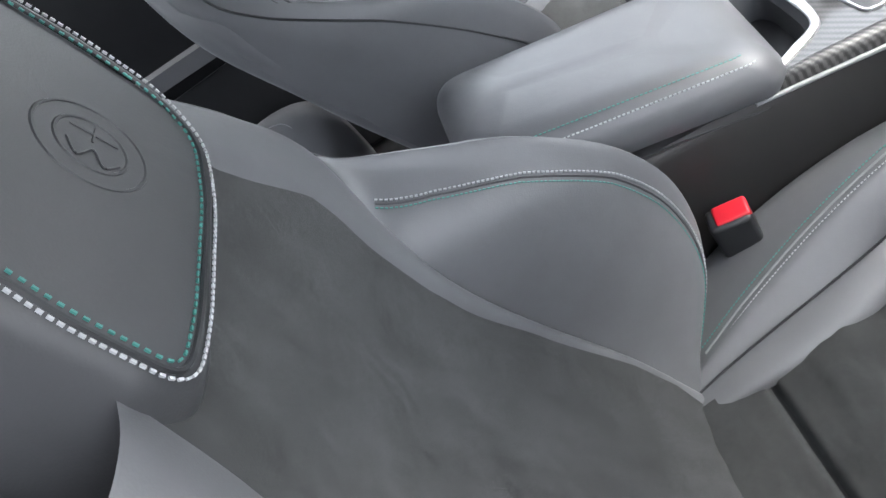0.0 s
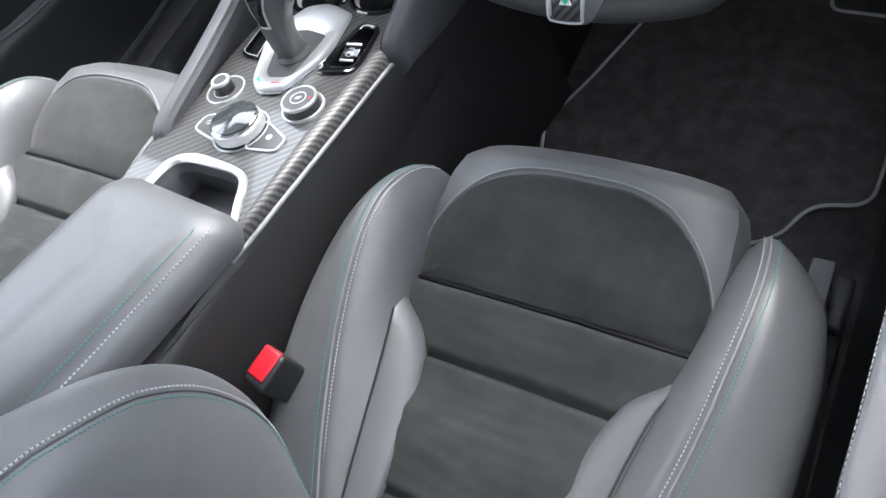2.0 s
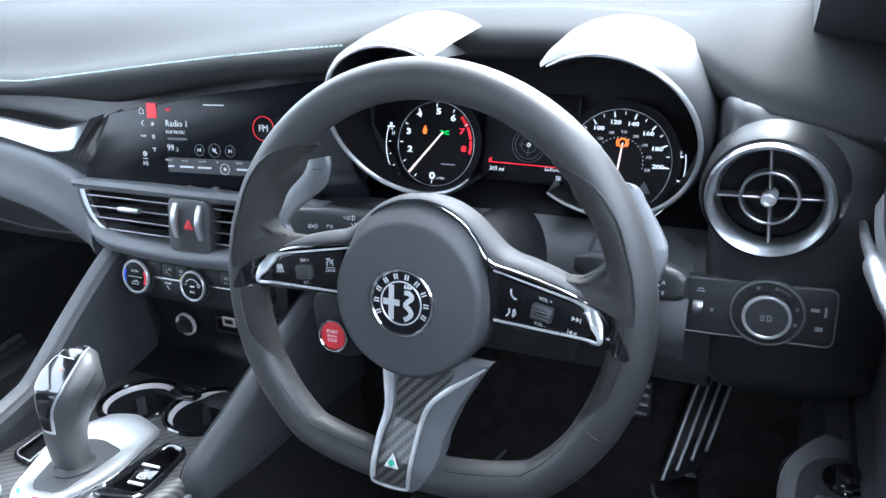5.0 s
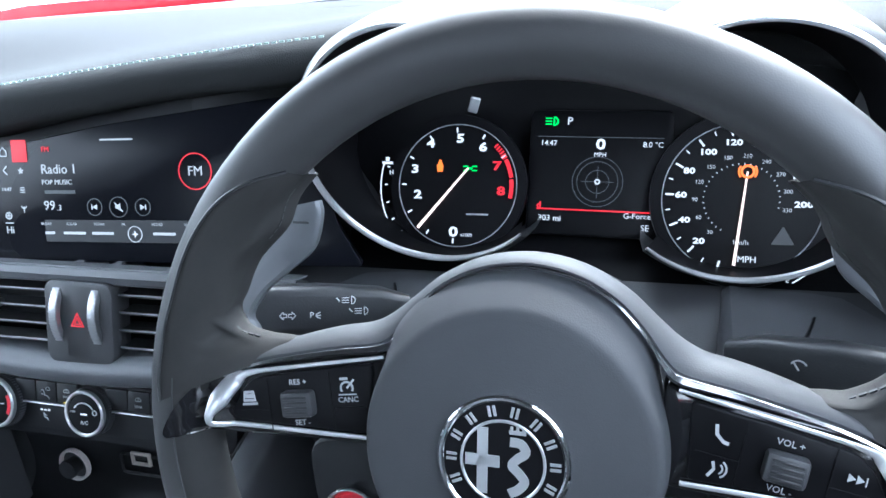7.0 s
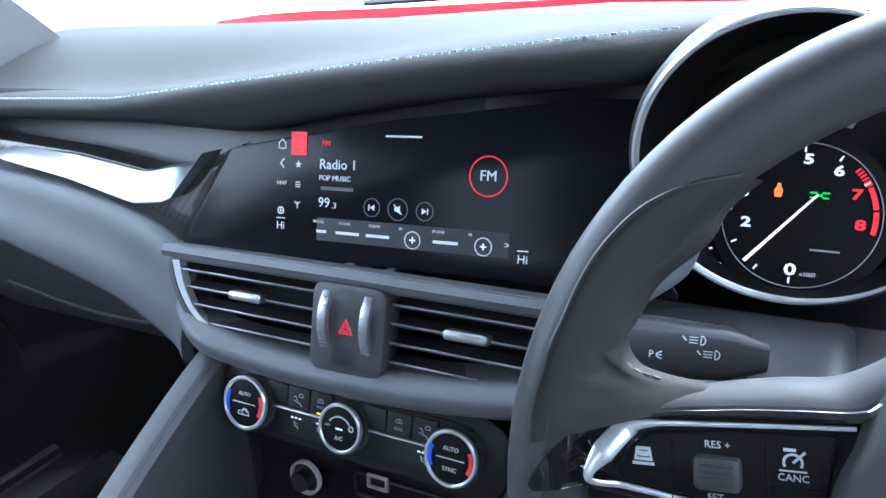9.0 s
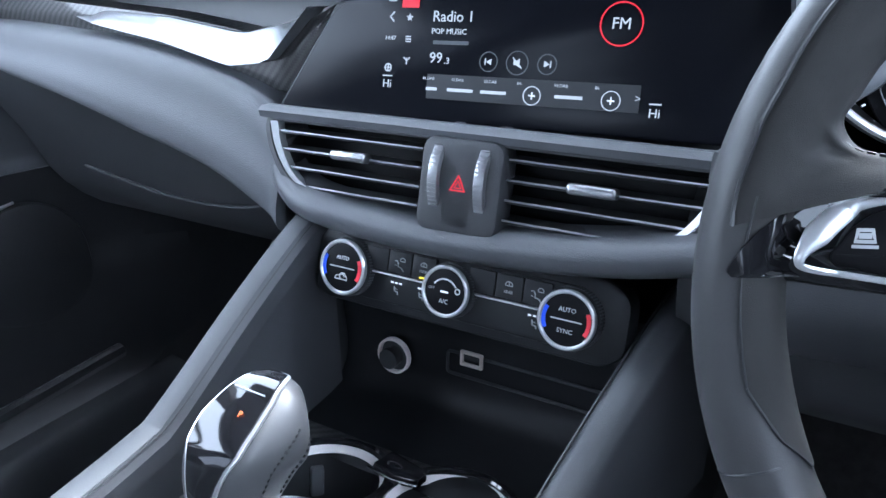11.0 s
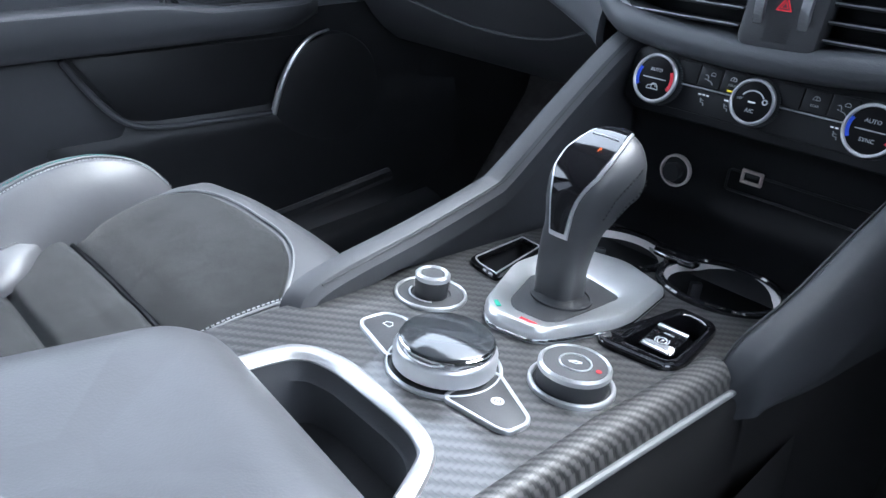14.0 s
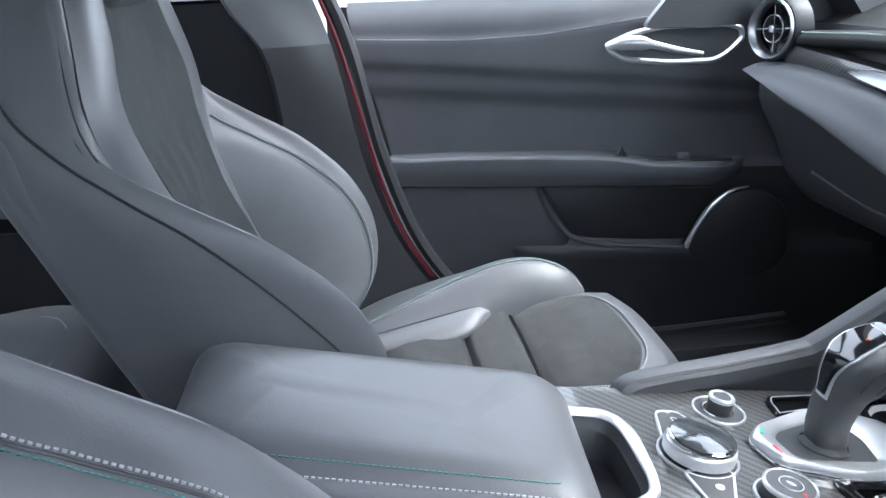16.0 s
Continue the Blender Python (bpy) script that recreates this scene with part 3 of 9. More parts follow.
# outer roof, rear doors and boot lid of the body
bm = fresh()
ctrl = []
for y, z, w in ((0.46, 1.125, 0.53), (0.33, 1.17, 0.57), (0.05, 1.225, 0.59), (-0.5, 1.24, 0.60), (-1.0, 1.21, 0.58), (-1.34, 1.15, 0.54)):
    ctrl.append([(-w, y, z - 0.055), (-w * 0.6, y, z - 0.008), (0, y, z), (w * 0.6, y, z - 0.008), (w, y, z - 0.055)])
shell(bm, net(ctrl, 18, 12), (0, 0, 0.012))
lone("roof_panel", bm, RED_PAINT, "glossy red roof panel of the car", "roof")
bm = fresh()
ctrl = [[(x, y, z - 0.05 * (x / 0.7) ** 2) for x in (-0.74, -0.4, 0.0, 0.4, 0.74)] for y, z in ((-1.78, 0.74), (-2.0, 0.74), (-2.2, 0.71), (-2.26, 0.55), (-2.24, 0.10))]
shell(bm, net(ctrl, 12, 10), (0, 0, -0.02))
lone("boot_lid", bm, RED_PAINT, "glossy red boot lid behind the rear window", "boot lid")
for s in (-1, 1):
    bm = fresh()
    ctrl = [[(s * x, y, z) for x, z in ((0.82, -0.05), (0.86, 0.25), (0.85, 0.50), (0.80, 0.70), (0.75, 0.80))] for y in (-0.40, -0.9, -1.3, -1.8, -2.2)]
    shell(bm, net(ctrl, 10, 10), (s * 0.012, 0, 0))
    lone("body_side", bm, RED_PAINT, "red painted rear body side of the car", "body panel")

# ---- front seats ----


def mirrored(rows, s):
    return [[(s * x, y, z) for x, y, z in r] for r in rows]


def line(table, k):
    """Linear reading of a table of (key, value)."""
    if k <= table[0][0]:
        return table[0][1]
    for (a, u), (b, v) in zip(table, table[1:]):
        if k <= b:
            return u + (v - u) * (k - a) / (b - a)
    return table[-1][1]


def thigh_z(x, y):
    z = line([(0.005, 0.288), (0.03, 0.302), (0.08, 0.316), (0.12, 0.322), (0.15, 0.319), (0.175, 0.300), (0.19, 0.265), (0.196, 0.22)], y)
    return z - 0.022 * (abs(x) / 0.17) ** 5


def thigh_edge(x):
    """Front edge of the suede panel on the thigh support."""
    return 0.03 + 0.106 * max(0.0, 1 - abs(x / 0.167) ** 3.3) ** 0.8


def cushion_z(x, y):
    z = line([(-0.31, 0.262), (-0.2, 0.268), (-0.08, 0.276), (0.0, 0.284)], y) + 0.006 * (1 - (x / 0.16) ** 2)
    for seam in (-0.233, -0.086):
        z -= 0.0110 * math.exp(-((y - seam) / 0.0055) ** 2)
    z -= 0.0120 * math.exp(-((y + 0.004) / 0.008) ** 2)
    z += 0.004 * math.cos((y + 0.091) * 2 * math.pi / 0.142) * -1
    if y > -0.006:
        z -= 0.007 * (y + 0.006) / 0.012
    return z + 0.0024 * noise.noise(Vector((x * 22, y * 26, 3))) + 0.0010 * noise.noise(Vector((x * 18, y * 90, 5)))


BACK = [(-0.300, 0.262), (-0.338, 0.36), (-0.385, 0.45), (-0.423, 0.55), (-0.448, 0.65), (-0.462, 0.74), (-0.470, 0.80), (-0.475, 0.84)]


def back_y(z):
    return line([(b, a) for a, b in BACK], z)


def pinch(z):
    """How far the outer strip reaches into the backrest panel."""
    return line([(0.262, 0.0), (0.30, 0.006), (0.35, 0.020), (0.41, 0.030), (0.55, 0.030), (0.625, 0.016), (0.69, 0.0)], z)


def wing_seam(grid, shift, lift):
    """A seam along the wing's crest that dips into its face towards the shoulder."""
    pts = []
    for i in np.linspace(0.5, 30, 70):
        j = line([(0, 12), (16, 12), (21, 10.8), (26, 8.0), (30, 4.0)], i) + shift
        a, b = int(i), int(j)
        u, v = i - a, j - b
        g = lambda p, q: Vector(grid[p][q])
        p = (g(a, b) * (1 - u) + g(a + 1, b) * u) * (1 - v) + (g(a, b + 1) * (1 - u) + g(a + 1, b + 1) * u) * v
        n = (g(a + 1, b) - g(a, b)).cross(g(a, b + 1) - g(a, b)).normalized()
        pts.append(p + n * (lift if n.y > 0 else -lift))
    return pts


def seat(at, label):
    t = thing("front_seat", at, label, "car seat", "front seats")
    # cushion: base, insert, thigh panel
    bm = fresh()
    block(bm, (0.42, 0.44, 0.13), Matrix.Translation((0, -0.09, 0.165)), 0.03, 3)
    part("seat_base", bm, HARD, t, "black seat base under the cushion")
    for s in (-1, 1):
        bm = fresh()
        block(bm, (0.028, 0.52, 0.045), Matrix.Translation((s * 0.19, -0.06, 0.022)), 0.004)
        block(bm, (0.012, 0.50, 0.03), Matrix.Translation((s * 0.19, -0.04, 0.055)), 0.003)
        block(bm, (0.04, 0.06, 0.10), Matrix.Translation((s * 0.19, 0.08, 0.075)), 0.006)
        block(bm, (0.04, 0.06, 0.10), Matrix.Translation((s * 0.19, -0.24, 0.075)), 0.006)
        part("seat_rail", bm, HARD, t, "black metal seat rail")
    bm = fresh()
    rows = []
    for y in np.linspace(-0.315, 0.006, 116):
        w = line([(-0.315, 0.092), (-0.22, 0.108), (-0.12, 0.130), (-0.07, 0.140), (-0.03, 0.165), (0.01, 0.175)], y)
        rows.append([(u * w, y, cushion_z(u * w, y)) for u in np.linspace(-1, 1, 29)])
    shell(bm, rows, (0, 0, -0.05))
    part("cushion_insert", bm, SUEDE, t, "charcoal suede cushion centre with cross seams")
    bm = fresh()
    rows = []
    for y in np.concatenate([np.linspace(0.004, 0.15, 22), np.linspace(0.156, 0.196, 14)]):
        w = line([(0.0, 0.176), (0.08, 0.178), (0.13, 0.174), (0.155, 0.166), (0.175, 0.152), (0.188, 0.140), (0.196, 0.132)], y)
        rows.append([(u * w, y + 0.012 * (1 - u * u) * max(0, (y - 0.1) / 0.1), thigh_z(u * w, y) - (0.02 if abs(u) > 0.99 else 0)) for u in np.linspace(-1, 1, 31)])
    shell(bm, rows, (0, 0, -0.05))
    part("thigh_support", bm, LEATHER, t, "grey leather front edge of the cushion")
    bm = fresh()
    rows = []
    for v in np.linspace(0, 1, 18):
        row = []
        for u in np.linspace(-1, 1, 31):
            x = u * 0.167
            top = thigh_edge(x)
            y = -0.002 + v * (top + 0.002)
            lift = 0.0035 if 0.02 < v < 0.98 and abs(u) < 0.98 else -0.003
            row.append((x, y + 0.012 * (1 - u * u) * max(0, (y - 0.1) / 0.1), thigh_z(x, y) + lift + 0.001 * noise.noise(Vector((x * 30, y * 30, 1)))))
        rows.append(row)
    skin(bm, rows)
    part("thigh_insert", bm, SUEDE, t, "charcoal suede panel on the thigh support")
    # black strip laid in the seam groove to paint its shade
    bm = fresh()
    sweep(bm, [(x, -0.0045, cushion_z(x, -0.0045) + 0.0022) for x in np.linspace(-0.166, 0.166, 60)], 0.0030, n=6)
    part("groove_shade", bm, DIAL, t, "black strip standing in for the shaded seam groove before the thigh support")
    bm = fresh()
    edge = [(x, thigh_edge(x)) for x in np.linspace(-0.1655, 0.1655, 60)]
    sweep(bm, [(x, y + 0.002 + 0.012 * (1 - (x / 0.167) ** 2) * max(0, (y - 0.1) / 0.1), thigh_z(x, y) + 0.0022) for x, y in edge], 0.0014, n=5)
    part("piping", bm, PIPING, t)
    for s in (-1, 1):
        # cushion bolster: inner foot, seam, crest, shoulder, outer side
        ctrl = []
        for y, a, az, b, bz, c, cz, d, dz in ((-0.325, 0.088, 0.240, 0.105, 0.250, 0.125, 0.252, 0.185, 0.235), (-0.27, 0.096, 0.252, 0.120, 0.264, 0.146, 0.271, 0.226, 0.262),
                                              (-0.20, 0.108, 0.258, 0.137, 0.282, 0.168, 0.295, 0.250, 0.285), (-0.11, 0.124, 0.262, 0.156, 0.305, 0.189, 0.324, 0.262, 0.303),
                                              (-0.02, 0.150, 0.262, 0.170, 0.325, 0.201, 0.349, 0.264, 0.312), (0.04, 0.160, 0.260, 0.176, 0.328, 0.205, 0.352, 0.258, 0.310), (0.08, 0.164, 0.258, 0.178, 0.318, 0.203, 0.342, 0.247, 0.298),
                                              (0.108, 0.168, 0.254, 0.179, 0.302, 0.198, 0.325, 0.230, 0.282), (0.128, 0.171, 0.246, 0.180, 0.280, 0.193, 0.298, 0.213, 0.264), (0.140, 0.176, 0.230, 0.183, 0.250, 0.191, 0.260, 0.201, 0.242)):
            mid = ((b + c) / 2 + 0.002, (bz + cz) / 2 + 0.006)
            ctrl.append([(s * a, y, az), (s * (a + b) / 2 - s * 0.003, y, (az + bz) / 2 + 0.004), (s * b, y, bz), (s * mid[0], y, mid[1]), (s * c, y, cz), (s * (c + (d - c) * 0.42), y, cz - 0.004),
                         (s * d, y, dz), (s * (d + 0.004), y, dz - 0.06), (s * (d - 0.02), y, 0.15)])
        bm = fresh()
        skin(bm, net(ctrl, 36, 30))
        part("cushion_bolster", bm, LEATHER, t, "grey leather side bolster of the cushion")
        crest = [r[4] for r in ctrl]
        bm = fresh()
        sweep(bm, [(x, y, z + 0.0015) for x, y, z in spline(crest[1:9], 40)], 0.0014, n=6)
        part("piping", bm, PIPING, t)
        bm = fresh()
        stitches(bm, [(x - s * 0.006, y, z + 0.0005) for x, y, z in spline(crest[1:9], 60)], 0.0042, 0.0007)
        part("stitching", bm, THREAD_WHITE, t)
        bm = fresh()
        stitches(bm, [(x + s * 0.008, y, z + 0.0012) for x, y, z in spline(crest[1:9], 60)], 0.0042, 0.0007)
        part("stitching", bm, THREAD_TEAL, t, "teal thread stitching")
        # inner lobe that narrows the cushion towards the backrest
        ctrl = []
        for y, a, az, b, bz in ((-0.318, 0.080, 0.262, 0.108, 0.258), (-0.26, 0.084, 0.266, 0.118, 0.272), (-0.19, 0.087, 0.270, 0.128, 0.284), (-0.12, 0.095, 0.274, 0.138, 0.294),
                                (-0.07, 0.113, 0.278, 0.148, 0.299), (-0.042, 0.142, 0.281, 0.160, 0.294), (-0.022, 0.164, 0.284, 0.168, 0.290)):
            ctrl.append([(s * a, y, az - 0.006), (s * (a + 0.003), y, az + 0.004), (s * (a * 0.55 + b * 0.45), y, (az + bz) / 2 + 0.005), (s * b, y, bz + 0.002), (s * (b + 0.004), y, bz - 0.008)])
        bm = fresh()
        skin(bm, net(ctrl, 28, 16))
        part("cushion_lobe", bm, LEATHER, t, "pale grey leather inner lobe of the cushion")
        bm = fresh()
        sweep(bm, [(x, y, z + 0.0004) for x, y, z in spline([r[3] for r in ctrl], 30)], 0.0014, n=5)
        part("lobe_seam", bm, HARD, t, "dark seam between lobe and bolster")
        # outer trim of the seat base
        bm = fresh()
        ctrl = [[(s * 0.255, -0.36, 0.08), (s * 0.266, -0.36, 0.16), (s * 0.262, -0.36, 0.235)], [(s * 0.262, -0.2, 0.07), (s * 0.276, -0.2, 0.15), (s * 0.268, -0.2, 0.245)],
                [(s * 0.262, 0.0, 0.08), (s * 0.275, 0.0, 0.15), (s * 0.266, 0.0, 0.24)], [(s * 0.245, 0.12, 0.10), (s * 0.255, 0.12, 0.15), (s * 0.248, 0.12, 0.215)]]
        shell(bm, net(ctrl, 14, 8), (-s * 0.015, 0, 0))
        part("side_trim", bm, LEATHER_DARK, t, "dark side shield of the seat base")
    # backrest insert
    bm = fresh()
    rows = []
    for z in np.linspace(0.262, 0.815, 60):
        w = line([(0.26, 0.098), (0.30, 0.112), (0.36, 0.118), (0.45, 0.122), (0.53, 0.117), (0.59, 0.117), (0.64, 0.128), (0.68, 0.143), (0.705, 0.145), (0.73, 0.131), (0.76, 0.113), (0.79, 0.098), (0.84, 0.090)], z)
        rows.append([(u * (w - pinch(z) * (u > 0)), back_y(z) - 0.006 + 0.010 * u * u * (u < 0) + 0.0016 * noise.noise(Vector((u * 5, z * 18, 7))), z) for u in np.linspace(-1, 1, 27)])
    shell(bm, rows, (0, -0.05, 0))
    part("backrest_insert", bm, SUEDE, t, "charcoal suede backrest centre")
    for s in (-1, 1):
        ctrl = [[(0.096, -0.316, 0.258), (0.1216, -0.29, 0.266), (0.14, -0.284, 0.272), (0.178, -0.286, 0.262), (0.205, -0.33, 0.25), (0.205, -0.37, 0.25)],
                [(0.138, -0.349, 0.335), (0.1604, -0.27, 0.338), (0.19, -0.228, 0.34), (0.222, -0.228, 0.342), (0.246, -0.315, 0.33), (0.24, -0.41, 0.33)],
                [(0.150, -0.392, 0.42), (0.181, -0.282, 0.42), (0.212, -0.226, 0.42), (0.24, -0.219, 0.426), (0.262, -0.33, 0.42), (0.252, -0.4492, 0.42)],
                [(0.151, -0.424, 0.49), (0.1894, -0.319, 0.49), (0.22, -0.26, 0.492), (0.246, -0.25, 0.504), (0.266, -0.37, 0.5), (0.252, -0.4806, 0.5)],
                [(0.152, -0.442, 0.545), (0.1918, -0.367, 0.552), (0.226, -0.326, 0.556), (0.249, -0.317, 0.573), (0.264, -0.42, 0.58), (0.248, -0.5188, 0.58)],
                [(0.164, -0.448, 0.592), (0.202, -0.413, 0.598), (0.232, -0.392, 0.602), (0.248, -0.39, 0.618), (0.258, -0.47, 0.63), (0.24, -0.5412, 0.63)],
                [(0.200, -0.454, 0.634), (0.227, -0.449, 0.64), (0.237, -0.447, 0.646), (0.245, -0.454, 0.66), (0.247, -0.512, 0.672), (0.23, -0.5567, 0.676)],
                [(0.229, -0.462, 0.688), (0.233, -0.463, 0.691), (0.237, -0.469, 0.696), (0.239, -0.482, 0.702), (0.236, -0.545, 0.715), (0.222, -0.5663, 0.72)],
                [(0.199, -0.474, 0.76), (0.204, -0.475, 0.763), (0.208, -0.482, 0.767), (0.210, -0.496, 0.772), (0.206, -0.56, 0.782), (0.196, -0.5827, 0.79)],
                [(0.153, -0.489, 0.83), (0.158, -0.490, 0.833), (0.161, -0.497, 0.837), (0.163, -0.510, 0.842), (0.16, -0.57, 0.85), (0.155, -0.6033, 0.855)]]
        ctrl = mirrored(ctrl, s)
        bm = fresh()
        grid = net(ctrl, 48, 30)
        skin(bm, grid)
        part("backrest_wing", bm, LEATHER, t, "smooth grey leather side wing of the backrest")
        bm = fresh()
        sweep(bm, spline([Vector(r[3]).lerp(Vector(r[4]), k) + Vector((s * 0.003, 0.003, 0)) for r, k in zip(ctrl, (0.2, 0.2, 0.25, 0.42, 0.55, 0.6, 0.7, 0.78, 0.8, 0.8))], 60), 0.0016, n=5)
        part("side_seam", bm, HARD, t, "dark seam along the wing's side")
        bm = fresh()
        sweep(bm, wing_seam(grid, -0.05, 0.0002), 0.0013, n=6)
        part("piping", bm, LEATHER_DARK, t)
        bm = fresh()
        stitches(bm, wing_seam(grid, 0.55, 0.0010), 0.0044, 0.0010)
        part("stitching", bm, THREAD_WHITE, t)
        bm = fresh()
        stitches(bm, wing_seam(grid, -0.75, 0.0010), 0.0042, 0.0007)
        part("stitching", bm, THREAD_TEAL, t, "teal thread stitching")
        # pale strip between insert and wing, widening into the shoulder
        ctrl = [[(0.094, -0.303, 0.262), (0.102, -0.293, 0.264), (0.114, -0.296, 0.262), (0.122, -0.312, 0.256)],
                [(0.114, -0.346, 0.345), (0.123, -0.332, 0.345), (0.136, -0.334, 0.345), (0.146, -0.352, 0.345)],
                [(0.119, -0.398, 0.455), (0.130, -0.385, 0.455), (0.146, -0.387, 0.455), (0.157, -0.404, 0.455)],
                [(0.114, -0.432, 0.55), (0.127, -0.417, 0.55), (0.146, -0.418, 0.55), (0.160, -0.437, 0.55)],
                [(0.118, -0.447, 0.61), (0.140, -0.438, 0.61), (0.175, -0.438, 0.612), (0.200, -0.452, 0.618)],
                [(0.139, -0.460, 0.69), (0.163, -0.450, 0.69), (0.205, -0.450, 0.692), (0.231, -0.462, 0.695)],
                [(0.107, -0.467, 0.76), (0.138, -0.458, 0.76), (0.176, -0.460, 0.762), (0.201, -0.473, 0.762)],
                [(0.086, -0.476, 0.83), (0.112, -0.470, 0.83), (0.138, -0.474, 0.83), (0.155, -0.488, 0.83)]]
        if s > 0:
            ctrl = [[(x - pinch(z) * w, y, z) for (x, y, z), w in zip(r, (1, 0.75, 0.25, 0))] for r in ctrl]
        bm = fresh()
        skin(bm, net(mirrored(ctrl, s), 40, 14))
        part("backrest_border", bm, LEATHER, t, "grey leather strip beside the backrest insert")
        bm = fresh()
        for d in (0.002, 0.010, 0.017):
            sweep(bm, spline([(s * (0.2455 + d * 0.05), -0.444 - d, 0.640), (s * (0.2395 + d * 0.03), -0.467 - d, 0.692), (s * (0.2095 + d * 0.03), -0.480 - d, 0.762), (s * (0.1625 + d * 0.03), -0.495 - d, 0.832)], 16), 0.0013, n=5)
        part("shoulder_seam", bm, HARD, t, "dark triple seam round the shoulder")
    # back shell: side and rear skin
    bm = fresh()
    ctrl = []
    for z, w, yf, yb in ((0.285, 0.215, -0.357, -0.417), (0.33, 0.24, -0.38, -0.44), (0.45, 0.252, -0.432, -0.492), (0.56, 0.25, -0.479, -0.539), (0.64, 0.244, -0.515, -0.575), (0.7, 0.236, -0.532, -0.592), (0.77, 0.2, -0.548, -0.608), (0.84, 0.155, -0.568, -0.628), (0.9, 0.11, -0.578, -0.638)):
        ctrl.append([(-w * 0.86, yf + 0.03, z), (-w, yf, z), (-w * 0.97, (yf + yb) / 2, z), (-w * 0.8, yb, z), (0, yb - 0.012, z), (w * 0.8, yb, z), (w * 0.97, (yf + yb) / 2, z), (w, yf, z), (w * 0.86, yf + 0.03, z)])
    skin(bm, net(ctrl, 36, 40))
    part("back_shell", bm, LEATHER, t, "grey leather rear of the backrest")
    headrest(t)
    return t


def headrest(parent):
    bm = fresh()
    rows = []
    lean = 0.20
    for h, k in ((0.0, 0.98), (0.008, 1.12), (0.026, 1.19), (0.055, 1.17), (0.082, 1.09), (0.099, 1.0), (0.106, 0.94), (0.1085, 0.86)):
        o = [(x * k, (y - 0.08) * k + 0.08) for x, y in rounded([(-0.122, -0.020), (-0.100, -0.042), (0.070, -0.042), (0.090, -0.018), (0.084, 0.05), (0.082, 0.135), (0.062, 0.188), (-0.085, 0.188), (-0.122, 0.135), (-0.126, 0.05)], 0.024, 8)]
        rows.append([(x, -0.570 + h - v * lean, 0.835 + v) for x, v in o])
    skin(bm, rows, closed=True, caps=True)
    ob = part("headrest", bm, LEATHER_DARK, parent, "grey leather headrest with stitched edge and an embossed badge")
    face = rounded([(-0.120, 0.004), (-0.096, -0.027), (-0.045, -0.0345), (0.045, -0.0325), (0.086, -0.026), (0.079, 0.030), (0.070, 0.060), (0.072, 0.130), (0.055, 0.178), (-0.078, 0.178), (-0.114, 0.130), (-0.123, 0.05)], 0.030, 8)
    put = lambda x, v, d=0.0: Vector((x, -0.4615 - v * lean + d, 0.835 + v))
    bm = fresh()
    sweep(bm, [put(x, v) for x, v in offset(face, 0.0035)], 0.0016, n=6, closed=True, up=(0, 1, 0))
    part("piping", bm, HARD, ob)
    bm = fresh()
    out = [put(x, v, 0.001) for x, v in offset(face, -0.001)]
    stitches(bm, out + out[:1], 0.0042, 0.0009, 0.62)
    part("stitching", bm, THREAD_WHITE, ob)
    bm = fresh()
    ins = [put(x, v, 0.0012) for x, v in offset(face, 0.0075)]
    stitches(bm, ins + ins[:1], 0.0052, 0.0008, 0.5)
    part("stitching", bm, THREAD_TEAL, ob, "teal thread stitching")
    # plain embossed shapes in place of the pressed badge
    bm = fresh()
    for r in (0.028, 0.018):
        sweep(bm, [put(-0.036 + r * math.cos(a), 0.032 + r * math.sin(a), -0.0002) for a in np.linspace(0, 2 * math.pi, 40, endpoint=False)], 0.0011, n=6, closed=True, up=(0, 1, 0))
    sweep(bm, [put(-0.050, 0.032, 0.0005), put(-0.038, 0.032, 0.0)], 0.0008, n=5)
    sweep(bm, [put(-0.044, 0.020, 0.0005), put(-0.044, 0.044, 0.0)], 0.0008, n=5)
    sweep(bm, spline([put(-0.032, 0.044, 0.0005), put(-0.023, 0.038, 0.0005), put(-0.032, 0.031, 0.0005), put(-0.023, 0.025, 0.0005), put(-0.030, 0.018, 0.0005)], 20), 0.0008, n=5)
    part("embossed_badge", bm, LEATHER_DARK, ob)


driver_seat = seat((0.386, 0, 0), "grey leather and charcoal suede sports seat behind the wheel")
passenger_seat = copy_thing(driver_seat, Matrix.Translation((-0.386, 0, 0.022)))
tagged(passenger_seat, "grey leather and charcoal suede sports seat beside the open door")

# outer seat rail beside the driver's sill
bm = fresh()
block(bm, (0.016, 0.40, 0.030), Matrix.Translation((0.262, -0.03, 0.030)), 0.004)
rail = part("seat_rail", bm, HARD, driver_seat, "dark metal outer seat rail")
bm = fresh()
block(bm, (0.024, 0.075, 0.028), Matrix.Translation((0.258, 0.195, 0.052)), 0.008, 3)
part("rail_cap", bm, SOFT, rail, "grey plastic cap on the rail's end")
bm = fresh()
block(bm, (0.046, 0.080, 0.006), Matrix.Translation((0.222, 0.185, 0.035)), 0.002)
block(bm, (0.016, 0.016, 0.006), Matrix.Translation((0.222, 0.165, 0.040)), 0.003, 2)
part("rail_plate", bm, SATIN, rail, "bare metal foot plate")
bm = fresh()
block(bm, (0.014, 0.050, 0.024), Matrix.Translation((0.192, 0.200, 0.050)), 0.005, 3)
part("rail_cap", bm, SOFT, rail)
bm = fresh()
sweep(bm, [(0.245, 0.155, 0.050), (0.245, 0.06, 0.052), (0.245, -0.05, 0.052)], 0.005, n=8)
part("rail_rod", bm, STEEL, rail, "steel rod along the rail")

